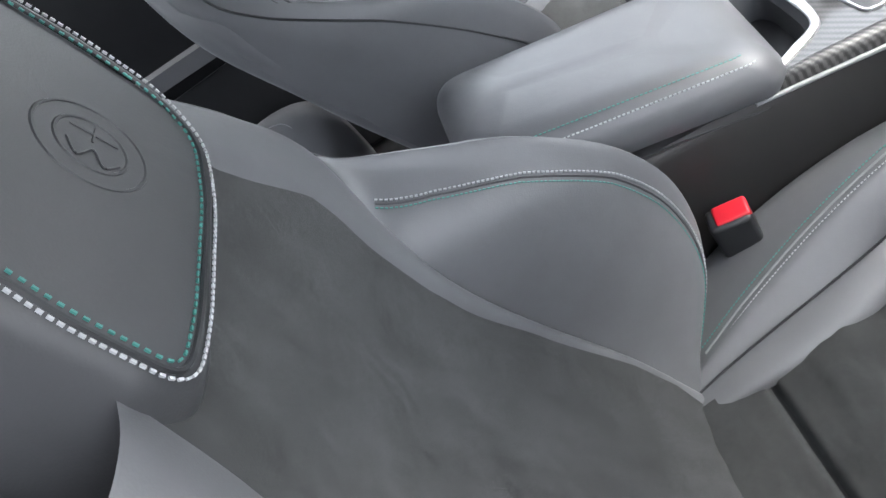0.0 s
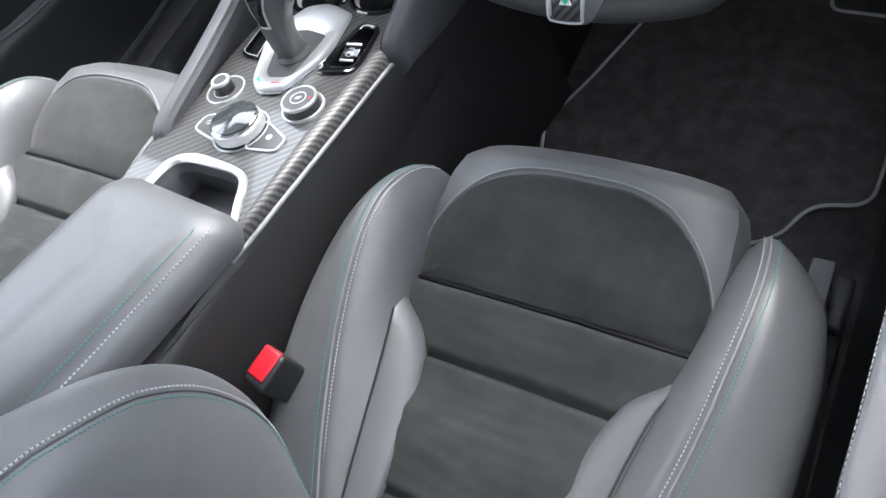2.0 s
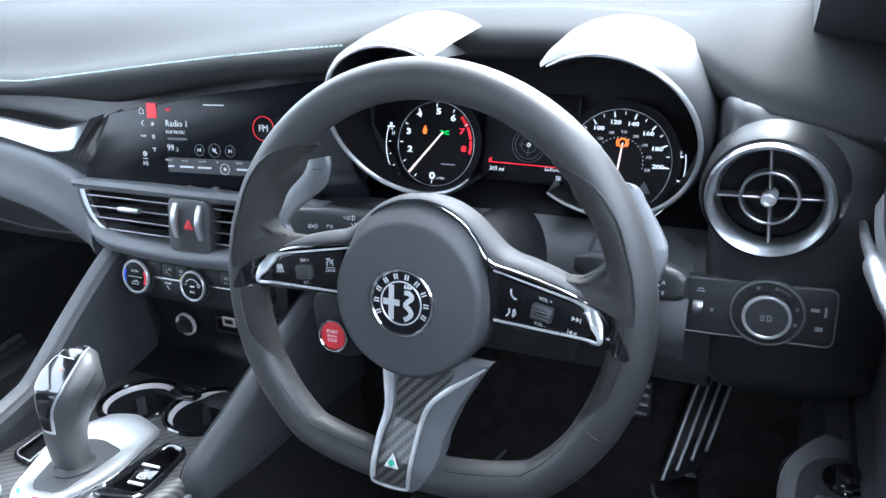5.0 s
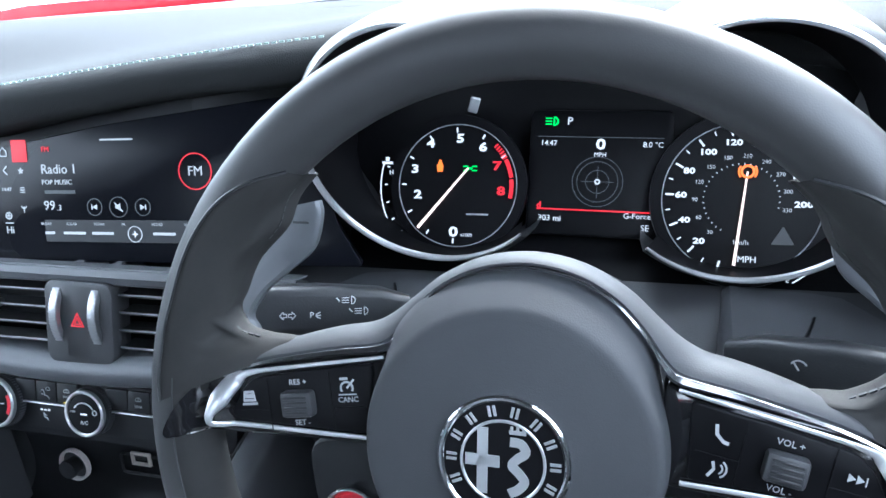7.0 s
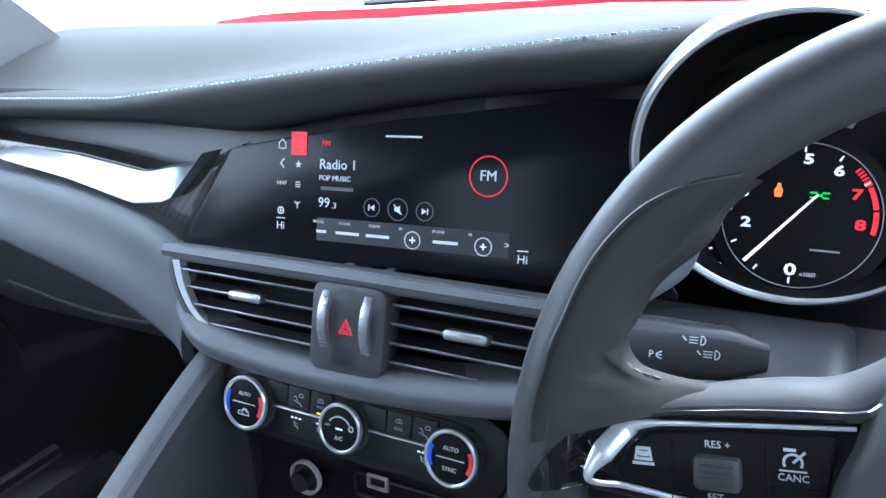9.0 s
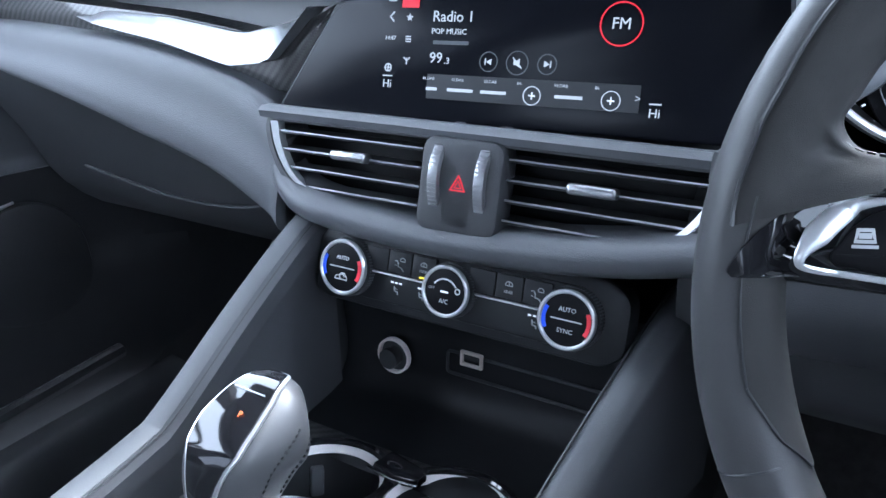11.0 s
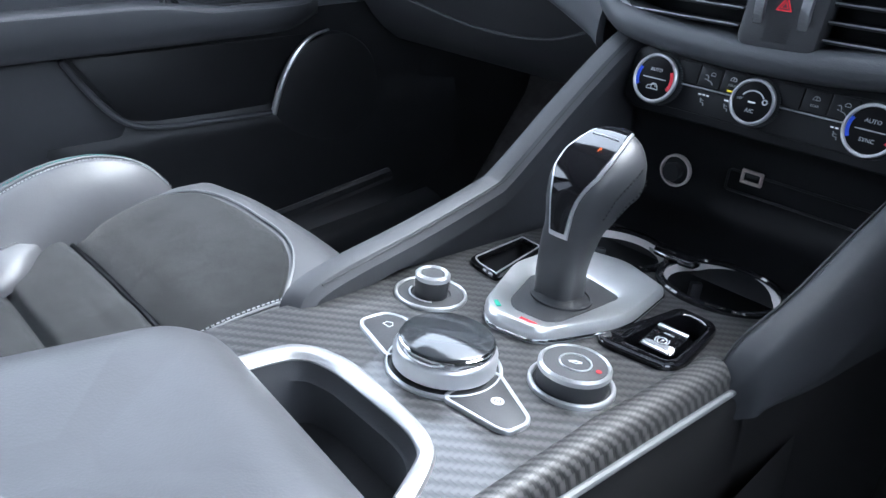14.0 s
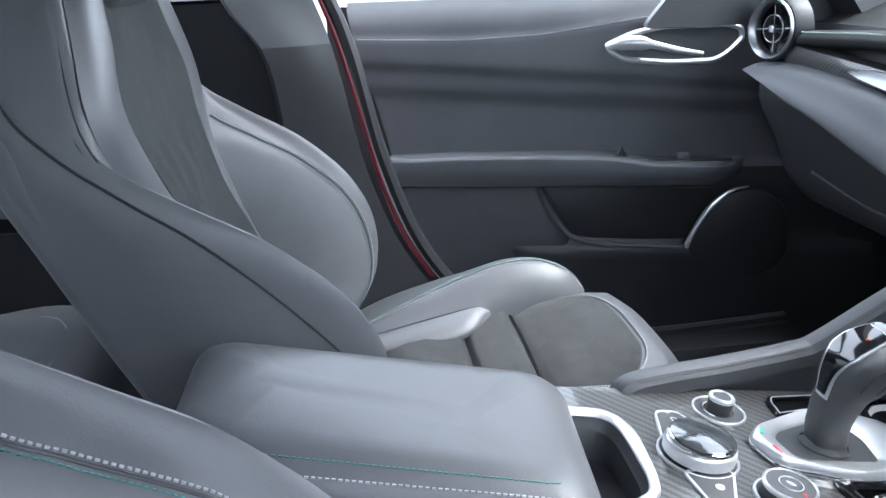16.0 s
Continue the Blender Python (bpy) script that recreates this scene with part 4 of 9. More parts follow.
# rear bench
bench = thing("rear_bench", (0, -0.97, 0.035), "grey leather rear bench with suede seat panels", "car seat")
SWELL = ((-0.71, -0.09), (-0.68, -0.02), (-0.63, 0.006), (-0.56, -0.004), (-0.38, -0.014), (-0.18, 0.0), (0, 0.02), (0.18, 0.0), (0.38, -0.014), (0.56, -0.004), (0.63, 0.006), (0.68, -0.02), (0.71, -0.09))
DEPTH = ((0.345, 0.03), (0.358, 0.18), (0.335, 0.268), (0.25, 0.300), (0.1, 0.284), (-0.10, 0.258), (-0.22, 0.25))


def bench_z(x, y):
    return line([(b, c) for b, c in DEPTH[::-1]][:5], y) + line(SWELL, x)


bm = fresh()
skin(bm, net([[(x, y - 0.03 * max(0, abs(x) - 0.55) / 0.15, z + dz) for y, z in DEPTH] for x, dz in SWELL], 60, 30))
part("cushion", bm, LEATHER_PALE, bench)
bm = fresh()
ctrl = []
for x, dz in ((-0.66, -0.03), (-0.58, 0.0), (-0.42, -0.015), (-0.26, 0.0), (-0.12, 0.02), (0, 0.02), (0.12, 0.02), (0.26, 0.0), (0.42, -0.015), (0.58, 0.0), (0.66, -0.03)):
    ctrl.append([(x, -0.16 + dz, 0.24), (x, -0.18 + dz, 0.34), (x, -0.24 + dz, 0.50), (x, -0.30 + dz, 0.66), (x, -0.34, 0.70), (x, -0.42, 0.68)])
skin(bm, net(ctrl, 44, 24))
part("backrest", bm, LEATHER, bench)
for cx in (-1, 1):
    bm = fresh()
    rows = []
    for y in np.linspace(-0.12, 0.235, 20):
        a, b = 0.20, 0.555 - 0.10 * max(0, (y - 0.16) / 0.075) ** 2
        rows.append([(cx * (a + (b - a) * u), y, bench_z(a + (b - a) * u, y) + 0.004 * (0 < u < 1) + 0.003 * noise.noise(Vector((u * 4, y * 14, cx)))) for u in np.linspace(0, 1, 16)])
    skin(bm, rows)
    part("seat_panel", bm, SUEDE, bench, "charcoal suede seat panel")
    bm = fresh()
    stitches(bm, [(cx * x, y, bench_z(x, y) + 0.004) for x, y in [(q[0], q[1]) for q in spline([(0.44, 0.275, 0), (0.55, 0.275, 0), (0.60, 0.23, 0), (0.625, 0.1, 0), (0.63, -0.1, 0)], 50)]])
    part("stitching", bm, THREAD_WHITE, bench)

# ---- dashboard ----
EDGE = [(-0.74, 0.705), (-0.60, 0.718), (-0.45, 0.726), (-0.28, 0.729), (-0.14, 0.744), (-0.02, 0.757), (0.07, 0.766), (0.15, 0.773), (0.22, 0.778), (0.40, 0.778), (0.56, 0.765), (0.62, 0.742), (0.74, 0.715)]
ROLL = [(-0.74, 0.688), (-0.45, 0.706), (-0.25, 0.708), (-0.13, 0.704), (-0.03, 0.722), (0.07, 0.736), (0.15, 0.744), (0.25, 0.748), (0.40, 0.745), (0.56, 0.735), (0.62, 0.72), (0.74, 0.69)]
dash = thing("dashboard", (0, 0, 0), "black and grey soft-skinned car dashboard with stitched top", "dashboard")
bm = fresh()
ctrl = []
for x in np.linspace(-0.73, 0.73, 25):
    e, r = line(EDGE, x), line(ROLL, x)
    back = 0.09 * max(0.0, abs(x) - 0.35) ** 1.0
    hid = 0.075 * (1 if 0.23 < x < 0.56 else 0)
    w_ = 0.024 * min(1, max(0, (x - 0.55) / 0.05))
    y0 = 0.478 - 0.06 * max(0, abs(x) - 0.45) + hid
    ctrl.append([(x, 1.06 - back * 2, 0.745), (x, 0.90 - back, 0.772), (x, 0.70, max(0.770, e) if x < 0.55 else 0.784), (x, y0 + 0.09, e + 0.006 + w_), (x, y0 + 0.02, e + 0.003 + w_ * 0.4), (x, y0, e - 0.004),
                 (x, y0 - 0.004, (e + r) / 2), (x, y0 + 0.004, r + 0.002), (x, y0 + 0.035, r - 0.004)])
skin(bm, net(ctrl, 72, 40))
part("dash_top", bm, DASH_PAD, dash, "stitched dark dashboard top pad")
bm = fresh()
xs = np.linspace(-0.70, 0.215, 60)
stitches(bm, [(x, 0.4795 - 0.06 * max(0, abs(x) - 0.45), line(EDGE, x) + 0.0015) for x in xs], 0.006, 0.0009)
part("stitching", bm, THREAD_PALE, dash, "pale teal thread along the pad's edge")
bm = fresh()
sweep(bm, [(-0.1, 0.80, 0.7705), (0.02, 0.80, 0.7705), (0.12, 0.80, 0.7705)], 0.0022, n=5)
part("dash_slot", bm, HARD, dash)
# carrier behind the panels, from the pad down to the knees
bm = fresh()
ctrl = []
for x in np.linspace(-0.73, 0.73, 17):
    k = 0.05 * max(0, abs(x) - 0.5) - (0.085 if 0.14 < x < 0.60 else 0.0)
    ctrl.append([(x, 0.53 - k, 0.73 if x < .58 else 0.70), (x, 0.51 - k, 0.66), (x, 0.50 - k, 0.60), (x, 0.53, 0.52), (x, 0.57, 0.44), (x, 0.66, 0.38), (x, 0.85, 0.40)])
skin(bm, net(ctrl, 20, 18))
part("dash_carrier", bm, HARD, dash, "black structure behind the dashboard panels")
# driver's side face round the light switch and the vent
bm = fresh()
ctrl = []
for x, f in ((0.586, 0.06), (0.593, 0.022), (0.612, 0.0), (0.66, 0.0), (0.70, 0.004), (0.74, 0.02)):
    ctrl.append([(x, 0.50 + f, 0.742 - 0.35 * max(0, x - 0.62)), (x, 0.455 + f, 0.732 - 0.3 * max(0, x - 0.62)), (x, 0.432 + f, 0.66), (x, 0.425 + f, 0.60), (x, 0.428 + f, 0.53), (x, 0.45 + f, 0.46), (x, 0.55 + f, 0.40)])
skin(bm, net(ctrl, 18, 30))
part("end_panel", bm, HARD, dash, "black panel round the outer vent and light switch")
bm = fresh()
ctrl = [[(x, y, z) for y, z in ((0.50, 0.600), (0.465, 0.585), (0.438, 0.555), (0.44, 0.50), (0.48, 0.43), (0.60, 0.38))] for x in (0.155, 0.20, 0.30, 0.45, 0.56, 0.60)]
skin(bm, net(ctrl, 18, 20))
part("knee_panel", bm, SOFT, dash, "black knee panel under the steering column")
# grey cowls between the cluster and the steering column, each with its seam
for xs in ((0.195, 0.22, 0.26, 0.30, 0.325, 0.335), (0.474, 0.482, 0.50, 0.53, 0.555, 0.58)):
    bm = fresh()
    ctrl = [[(x, y, z - 0.016 - 0.030 * (x in (0.335, 0.474)) + line([(0.19, -0.006), (0.25, 0.0), (0.53, 0.0), (0.58, -0.006)], x)) for y, z in ((0.495, 0.617), (0.470, 0.6115), (0.440, 0.602), (0.412, 0.586), (0.400, 0.560), (0.410, 0.530))] for x in xs]
    shell(bm, net(ctrl, 16, 20), (0, 0.004, -0.004))
    cowl = part("column_cowl", bm, RAIL, dash, "soft grey cowl beside the steering column")
for path in (((0.250, 0.478, 0.5985), (0.262, 0.452, 0.5912), (0.280, 0.428, 0.5815), (0.300, 0.405, 0.5600)), ((0.535, 0.470, 0.5955), (0.528, 0.452, 0.5910), (0.510, 0.425, 0.5800), (0.498, 0.404, 0.5560))):
    bm = fresh()
    sweep(bm, spline(path, 20), 0.0011, n=5)
    part("cowl_seam", bm, DIAL, cowl)
# grey lower band that sweeps from the passenger's end under the centre vents
bm = fresh()
ctrl = []
for x, y, zt, zb in ((-0.655, 0.425, 0.666, 0.656), (-0.60, 0.432, 0.668, 0.638), (-0.548, 0.437, 0.667, 0.621), (-0.46, 0.443, 0.662, 0.600), (-0.38, 0.446, 0.655, 0.578), (-0.28, 0.448, 0.638, 0.552), (-0.20, 0.440, 0.612, 0.522), (-0.172, 0.428, 0.585, 0.512)):
    ctrl.append([(x, y + 0.028, zt + 0.004), (x, y + 0.006, zt), (x, y - 0.004, zt * 0.6 + zb * 0.4), (x, y - 0.012, zt * 0.25 + zb * 0.75), (x, y - 0.006, zb), (x, y + 0.05, zb - 0.012)])
shell(bm, net(ctrl, 30, 20), (0, 0.012, 0))
part("lower_band", bm, DASH_GREY, dash, "grey soft lower dashboard band")
bm = fresh()
ctrl = []
for x, z in ((-0.195, 0.553), (-0.172, 0.545), (-0.14, 0.534), (-0.09, 0.527), (-0.02, 0.524), (0.05, 0.527), (0.11, 0.534), (0.155, 0.543), (0.20, 0.556), (0.26, 0.57)):
    q = line([(-0.195, 0.036), (-0.172, 0.014), (-0.14, 0.0)], x)
    ctrl.append([(x, 0.432 + q, z + 0.024), (x, 0.415 + q, z + 0.023), (x, 0.406 + q, z + 0.017), (x, 0.405 + q, z + 0.009), (x, 0.410 + q, z + 0.001), (x, 0.425 + q, z - 0.005), (x, 0.47 + q, z - 0.008)])
shell(bm, net(ctrl, 32, 16), (0, 0.012, 0))
part("vent_lip", bm, DASH_GREY, dash, "grey lip under the centre vents")
# glove box lid line in the dark
bm = fresh()
sweep(bm, spline([(-0.24, 0.525, 0.505), (-0.33, 0.53, 0.475), (-0.45, 0.53, 0.47), (-0.6, 0.525, 0.49)], 16), 0.002, n=5)
part("glovebox_gap", bm, SOFT, dash)

# passenger-side carbon blade
blade = thing("dash_trim_blade", (0, 0, 0), "carbon and satin silver trim blade beside the screen", "trim")
bm = fresh()
rows = []
for k in np.linspace(0, 1, 26):
    x = -0.66 + k * 0.525
    top = line([(-0.66, 0.704), (-0.45, 0.690), (-0.33, 0.682), (-0.24, 0.670), (-0.19, 0.674), (-0.135, 0.694)], x)
    bot = line([(-0.66, 0.674), (-0.45, 0.664), (-0.30, 0.642), (-0.21, 0.618), (-0.185, 0.618), (-0.16, 0.655), (-0.135, 0.692)], x)
    y = 0.462 + 0.012 * k
    rows.append([(x, y + 0.016, top), (x, y + 0.003, top - 0.002), (x, y - 0.002, (top + bot) / 2), (x, y, bot + 0.001), (x, y + 0.012, bot)])
shell(bm, rows, (0, 0.01, 0))
part("carbon_panel", bm, CARBON_FINE, blade, "glossy carbon weave panel")
bm = fresh()
rows = []
for k in np.linspace(0, 1, 26):
    x = -0.445 + k * 0.290
    top = line([(-0.445, 0.680), (-0.42, 0.686), (-0.33, 0.682), (-0.24, 0.670), (-0.19, 0.679), (-0.155, 0.692)], x) - 0.002
    low = line([(-0.445, 0.678), (-0.42, 0.671), (-0.33, 0.658), (-0.25, 0.640), (-0.205, 0.645), (-0.155, 0.690)], x)
    y = 0.4622 + 0.0073 * k
    rows.append([(x, y + 0.012, top), (x, y + 0.003, top - 0.001), (x, y - 0.006, (top + low) / 2), (x, y - 0.010, low + 0.001), (x, y + 0.008, low)])
shell(bm, rows, (0, 0.006, 0))
part("silver_inlay", bm, BLADE_SILVER, blade, "satin silver inlay")

# ---- centre screen ----
SCR = frame_at((0.012, 0.4735, 0.662), (1, 0.07, 0), (0, 0.27, 1))
screen = thing("centre_screen", (0, 0, 0), "wide glossy black display showing the radio page", "screen")
bm = fresh()
slab(bm, rounded([(-0.198, -0.052), (0.216, -0.052), (0.196, -0.020), (0.188, 0.012), (0.186, 0.04), (0.190, 0.075), (0.15, 0.075), (0.0, 0.058), (-0.145, 0.034), (-0.172, -0.01)], 0.006), 0.006, SCR @ Matrix.Translation((0, 0, -0.006)), 0.0012)
part("screen_glass", bm, GLASSY, screen, "glossy black glass")
S = SCR @ Matrix.Translation((0, 0, 0.0003))
U = 0.00045


def sx(px, py):
    """Places on the screen from its own picture grid."""
    return ((px - 700) * 0.000490 + 0.002, -(py - 330) * 0.000436 + 0.0055)


def say(text, px, py, size, mat=None, align="CENTER", name="screen_text"):
    x, y = sx(px, py)
    lettering(name, text, size * 0.00044, S @ Matrix.Translation((x, y, 0)), mat or GLOW_DIM, screen, align=align)


def dash_bar(px, py, w, h, mat, name="screen_bar"):
    b = fresh()
    x, y = sx(px, py)
    bars(b, S @ Matrix.Translation((0, 0, -0.0002 if h > 30 and w > 100 else 0.0)), [(x, y, w * U, h * U)])
    part(name, b, mat, screen, smooth=False)


def hoop(px, py, r, w, mat, name="screen_ring"):
    b = fresh()
    x, y = sx(px, py)
    stroke(b, arc(r * U, 0, 360, 40, x, y)[:-1], w * U, S, closed=True)
    part(name, b, mat, screen, smooth=False)


dash_bar(535, 254, 32, 40, GLOW_RED, "red_tab")
say("SRC", 538, 254, 12)
say("FM", 586, 252, 14, GLOW_RED)
say("Radio 1", 574, 289, 25, align="LEFT")
say("POP MUSIC", 574, 313, 13, GLOW_DIM, "LEFT")
dash_bar(608, 331, 64, 6, GREY_LINE)
say("99", 574, 357, 25, align="LEFT")
say(".3", 599, 361, 15, align="LEFT")
say("FM", 860, 295, 24)
hoop(860, 295, 31, 2.0, GLOW_RED, "red_ring")
dash_bar(722, 236, 66, 3, GLOW_DIM)
for px, r in ((672, 15), (717, 18), (762, 15)):
    hoop(px, 359, r, 1.6, GREY_LINE)
b = fresh()
for px, d in ((672, -1), (762, 1)):
    x, y = sx(px, 359)
    slab(b, [(x - d * 5 * U, y - 5 * U), (x + d * 4 * U, y), (x - d * 5 * U, y + 5 * U)], 0.0003, S, 0.00005)
    bars(b, S, [(x + d * 5.5 * U, y, 2 * U, 10 * U)])
x, y = sx(717, 359)
slab(b, [(x - 6 * U, y - 3 * U), (x - 2 * U, y - 3 * U), (x + 4 * U, y - 7 * U), (x + 4 * U, y + 7 * U), (x - 2 * U, y + 3 * U), (x - 6 * U, y + 3 * U)], 0.0003, S, 0.00005)
stroke(b, [(x - 8 * U, y + 8 * U), (x + 8 * U, y - 8 * U)], 2 * U, S)
part("player_symbol", b, GLOW_DIM, screen, smooth=False)
dash_bar(735, 404, 352, 40, SCREEN_BAND, "preset_band")
for w_, px in ((20, 582), (46, 630), (44, 684), (44, 798)):
    dash_bar(px, 408, w_, 5, GLOW_DIM, "station_bar")
for t_, px in (("01.DAB", 576), ("02.DAB", 625), ("03.DAB", 678), ("04.", 724), ("05.DAB", 786), ("06.", 838)):
    say(t_, px, 391, 7, GLOW_DIM)
for px in (744, 858):
    hoop(px, 409, 14, 1.6, GLOW_DIM)
    dash_bar(px, 409, 11, 2.2, GLOW_WHITE)
    dash_bar(px, 409, 2.2, 11, GLOW_WHITE)
say(">", 894, 404, 16)
for px in (503, 918):
    say("Hi", px, 424 if px > 900 else 404, 19)
    dash_bar(px, (424 if px > 900 else 404) - 14, 18, 2, GLOW_DIM)
say("14:47", 503, 326, 10, GLOW_DIM)
b = fresh()
x, y = sx(503, 256)
stroke(b, [(x - 7 * U, y - 7 * U), (x - 7 * U, y + 2 * U), (x, y + 9 * U), (x + 7 * U, y + 2 * U), (x + 7 * U, y - 7 * U)], 2 * U, S, closed=True)
x, y = sx(504, 290)
stroke(b, [(x + 4 * U, y + 8 * U), (x - 4 * U, y), (x + 4 * U, y - 8 * U)], 2.4 * U, S)
x, y = sx(535, 291)
slab(b, [((7 if k % 2 == 0 else 3) * U * math.sin(k * math.pi / 5) + x, (7 if k % 2 == 0 else 3) * U * math.cos(k * math.pi / 5) + y) for k in range(10)], 0.0003, S, 0.00003)
x, y = sx(535, 327)
bars(b, S, [(x, y + d * U, 10 * U, 2 * U) for d in (-4, 0, 4)])
x, y = sx(535, 363)
stroke(b, [(x - 6 * U, y + 5 * U), (x, y), (x + 6 * U, y + 5 * U)], 2 * U, S)
bars(b, S, [(x, y - 1 * U, 2 * U, 11 * U)])
x, y = sx(503, 376)
stroke(b, arc(6 * U, 0, 360, 16, x, y)[:-1], 2 * U, S, closed=True)
bars(b, S, [(x, y, 12 * U, 1.6 * U), (x, y, 1.6 * U, 12 * U)])
part("menu_symbol", b, GLOW_DIM, screen, smooth=False)

# ---- centre vents ----
VENT = frame_at((0, 0.4275, 0.5775), (1, 0, 0), (0, 0.29, 1))
vents = thing("centre_vents", (0, 0, 0), "twin centre air vents with silver corner trims", "air vent")
OUT = rounded([(-0.186, 0.030), (-0.178, 0.005), (-0.160, -0.018), (-0.128, -0.031), (-0.06, -0.038), (0.06, -0.038), (0.128, -0.031), (0.160, -0.018), (0.178, 0.005), (0.186, 0.030)], 0.012)
bm = fresh()
slab(bm, OUT, 0.003, VENT @ Matrix.Translation((0, 0, -0.040)), 0.001)
part("duct_back", bm, DIAL, vents, "dark duct behind the slats")
bm = fresh()
band(bm, offset(OUT, -0.004), 0.0065, 0.040, VENT @ Matrix.Translation((0, 0, -0.037)), 0.0012)
part("housing", bm, SOFT, vents, "black vent housing")
bm = fresh()
rows = []
for x in np.linspace(-0.192, 0.192, 24):
    z = 0.0345
    rows.append([VENT @ Vector(q) for q in ((x, z - 0.005, -0.01), (x, z - 0.005, 0.004), (x, z, 0.007), (x, z + 0.005, 0.003), (x, z + 0.006, -0.012))])
shell(bm, rows, (0, 0.004, 0))
part("top_strip", bm, DASH_GREY, vents, "grey strip over the vents")
for s in (-1, 1):
    for k, h in enumerate((0.021, 0.007, -0.007, -0.021)):
        a = 0.034
        b_ = line([(-0.03, 0.125), (-0.018, 0.158), (0.005, 0.174), (0.03, 0.182)], h)
        bm = fresh()
        block(bm, (b_ - a, 0.0022, 0.018), VENT @ Matrix.Translation((s * (a + b_) / 2, h, -0.010)) @ pose(0, 0, 0, 12), 0.0008, 1)
        part("slat", bm, HARD, vents)
        bm = fresh()
        block(bm, (b_ - a, 0.0016, 0.0016), VENT @ Matrix.Translation((s * (a + b_) / 2, h - 0.0006, -0.0006)), 0.0005, 1)
        part("slat_edge", bm, STEEL, vents, "bright front edge of a vent slat")
    bm = fresh()
    block(bm, (0.034, 0.0075, 0.012), VENT @ Matrix.Translation((s * 0.098, 0.007, 0.001)), 0.003, 3)
    part("vent_tab", bm, STEEL, vents, "metal-look tab on the middle slat")
    # silver corner blades, broad at the top
    bm = fresh()
    path = spline([(s * 0.181, 0.027, 0), (s * 0.173, 0.006, 0), (s * 0.156, -0.015, 0), (s * 0.130, -0.0285, 0)], 16)
    rows = []
    for k, p in enumerate(path):
        w = 0.0065 * (1 - 0.55 * k / 16)
        q = Vector((s * 0.02, 0.045, 0))
        d = (q - Vector((p.x, p.y, 0))).normalized()
        rows.append([VENT @ (p + Vector((0, 0, -0.004))), VENT @ (p + Vector((0, 0, 0.0035))), VENT @ (p + d * w + Vector((0, 0, 0.002))), VENT @ (p + d * w + Vector((0, 0, -0.006)))])
    skin(bm, rows, closed=True, caps=True)
    part("corner_blade", bm, MATT_SILVER, vents, "satin silver corner trim")
hz = fresh()
slab(hz, rrect(0.066, 0.068, 0.010), 0.020, VENT @ Matrix.Translation((0.003, -0.003, -0.012)), 0.004)
hub = part("hazard_block", hz, SOFT, vents, "black block with thumb wheels and the hazard switch")
bm = fresh()
slab(bm, rrect(0.0245, 0.060, 0.003), 0.006, VENT @ Matrix.Translation((0.003, -0.002, 0.002)), 0.0015)
part("hazard_switch", bm, SOFT, hub)
bm = fresh()
stroke(bm, [(0.003 - 0.0058, -0.0055), (0.003, 0.0048), (0.003 + 0.0058, -0.0055)], 0.0018, VENT @ Matrix.Translation((0, 0, 0.0081)), closed=True)
stroke(bm, [(0.003 - 0.0028, -0.0038), (0.003, 0.0012), (0.003 + 0.0028, -0.0038)], 0.0011, VENT @ Matrix.Translation((0, 0, 0.0081)), closed=True)
part("hazard_triangle", bm, GLOW_RED, hub, "red warning triangle", smooth=False)
for s in (-1, 1):
    bm = fresh()
    m = VENT @ Matrix.Translation((0.003 + s * 0.0185, 0.003, -0.0255)) @ pose(0, 0, 0, 0, 90, 0)
    lathe(bm, [(0.036, -0.0045), (0.0392, -0.0038), (0.0400, 0), (0.0392, 0.0038), (0.036, 0.0045)], m, 72)
    w = part("thumb_wheel", bm, DARK_METAL, hub, "ribbed metal thumb wheel")
    bm = fresh()
    for k in range(80):
        a = 2 * math.pi * k / 80
        block(bm, (0.0006, 0.0012, 0.0070), m @ pose(0.0398 * math.cos(a), 0.0398 * math.sin(a), 0, 0, 0, math.degrees(a)), 0)
    part("rib", bm, DARK_METAL, w)
    bm = fresh()
    stroke(bm, [(0.003 + s * 0.0185 + u * 0.0026, -0.0285 + v * 0.0026) for u, v in ((-1, -1), (1, -1), (1, 1), (-1, 1))], 0.0007, VENT @ Matrix.Translation((0, 0, 0.0062)), closed=True)
    stroke(bm, [(0.003 + s * 0.0185 - 0.0022, -0.0307), (0.003 + s * 0.0185 + 0.0022, -0.0263)], 0.0007, VENT @ Matrix.Translation((0, 0, 0.0062)))
    part("vent_symbol", bm, WHITE_MARK, hub, smooth=False)

# ---- climate panel ----
CLIM = frame_at((0, 0.413, 0.4995), (1, 0, 0), (0, 0.30, 1))
clim = thing("climate_panel", (0, 0, 0), "black climate panel with three silver-ringed knobs", "control panel")
bm = fresh()
slab(bm, rounded([(-0.130, -0.022), (-0.118, -0.030), (0.118, -0.030), (0.132, -0.020), (0.132, 0.020), (0.112, 0.031), (-0.112, 0.031), (-0.130, 0.022)], 0.012), 0.02, CLIM @ Matrix.Translation((0, 0, -0.022)), 0.004)
part("panel", bm, PANEL_BLACK, clim, "black surround")
bm = fresh()
slab(bm, rrect(0.19, 0.044, 0.004), 0.004, CLIM @ Matrix.Translation((0, 0, -0.004)), 0.001)
part("button_strip", bm, PANEL_BLACK, clim)
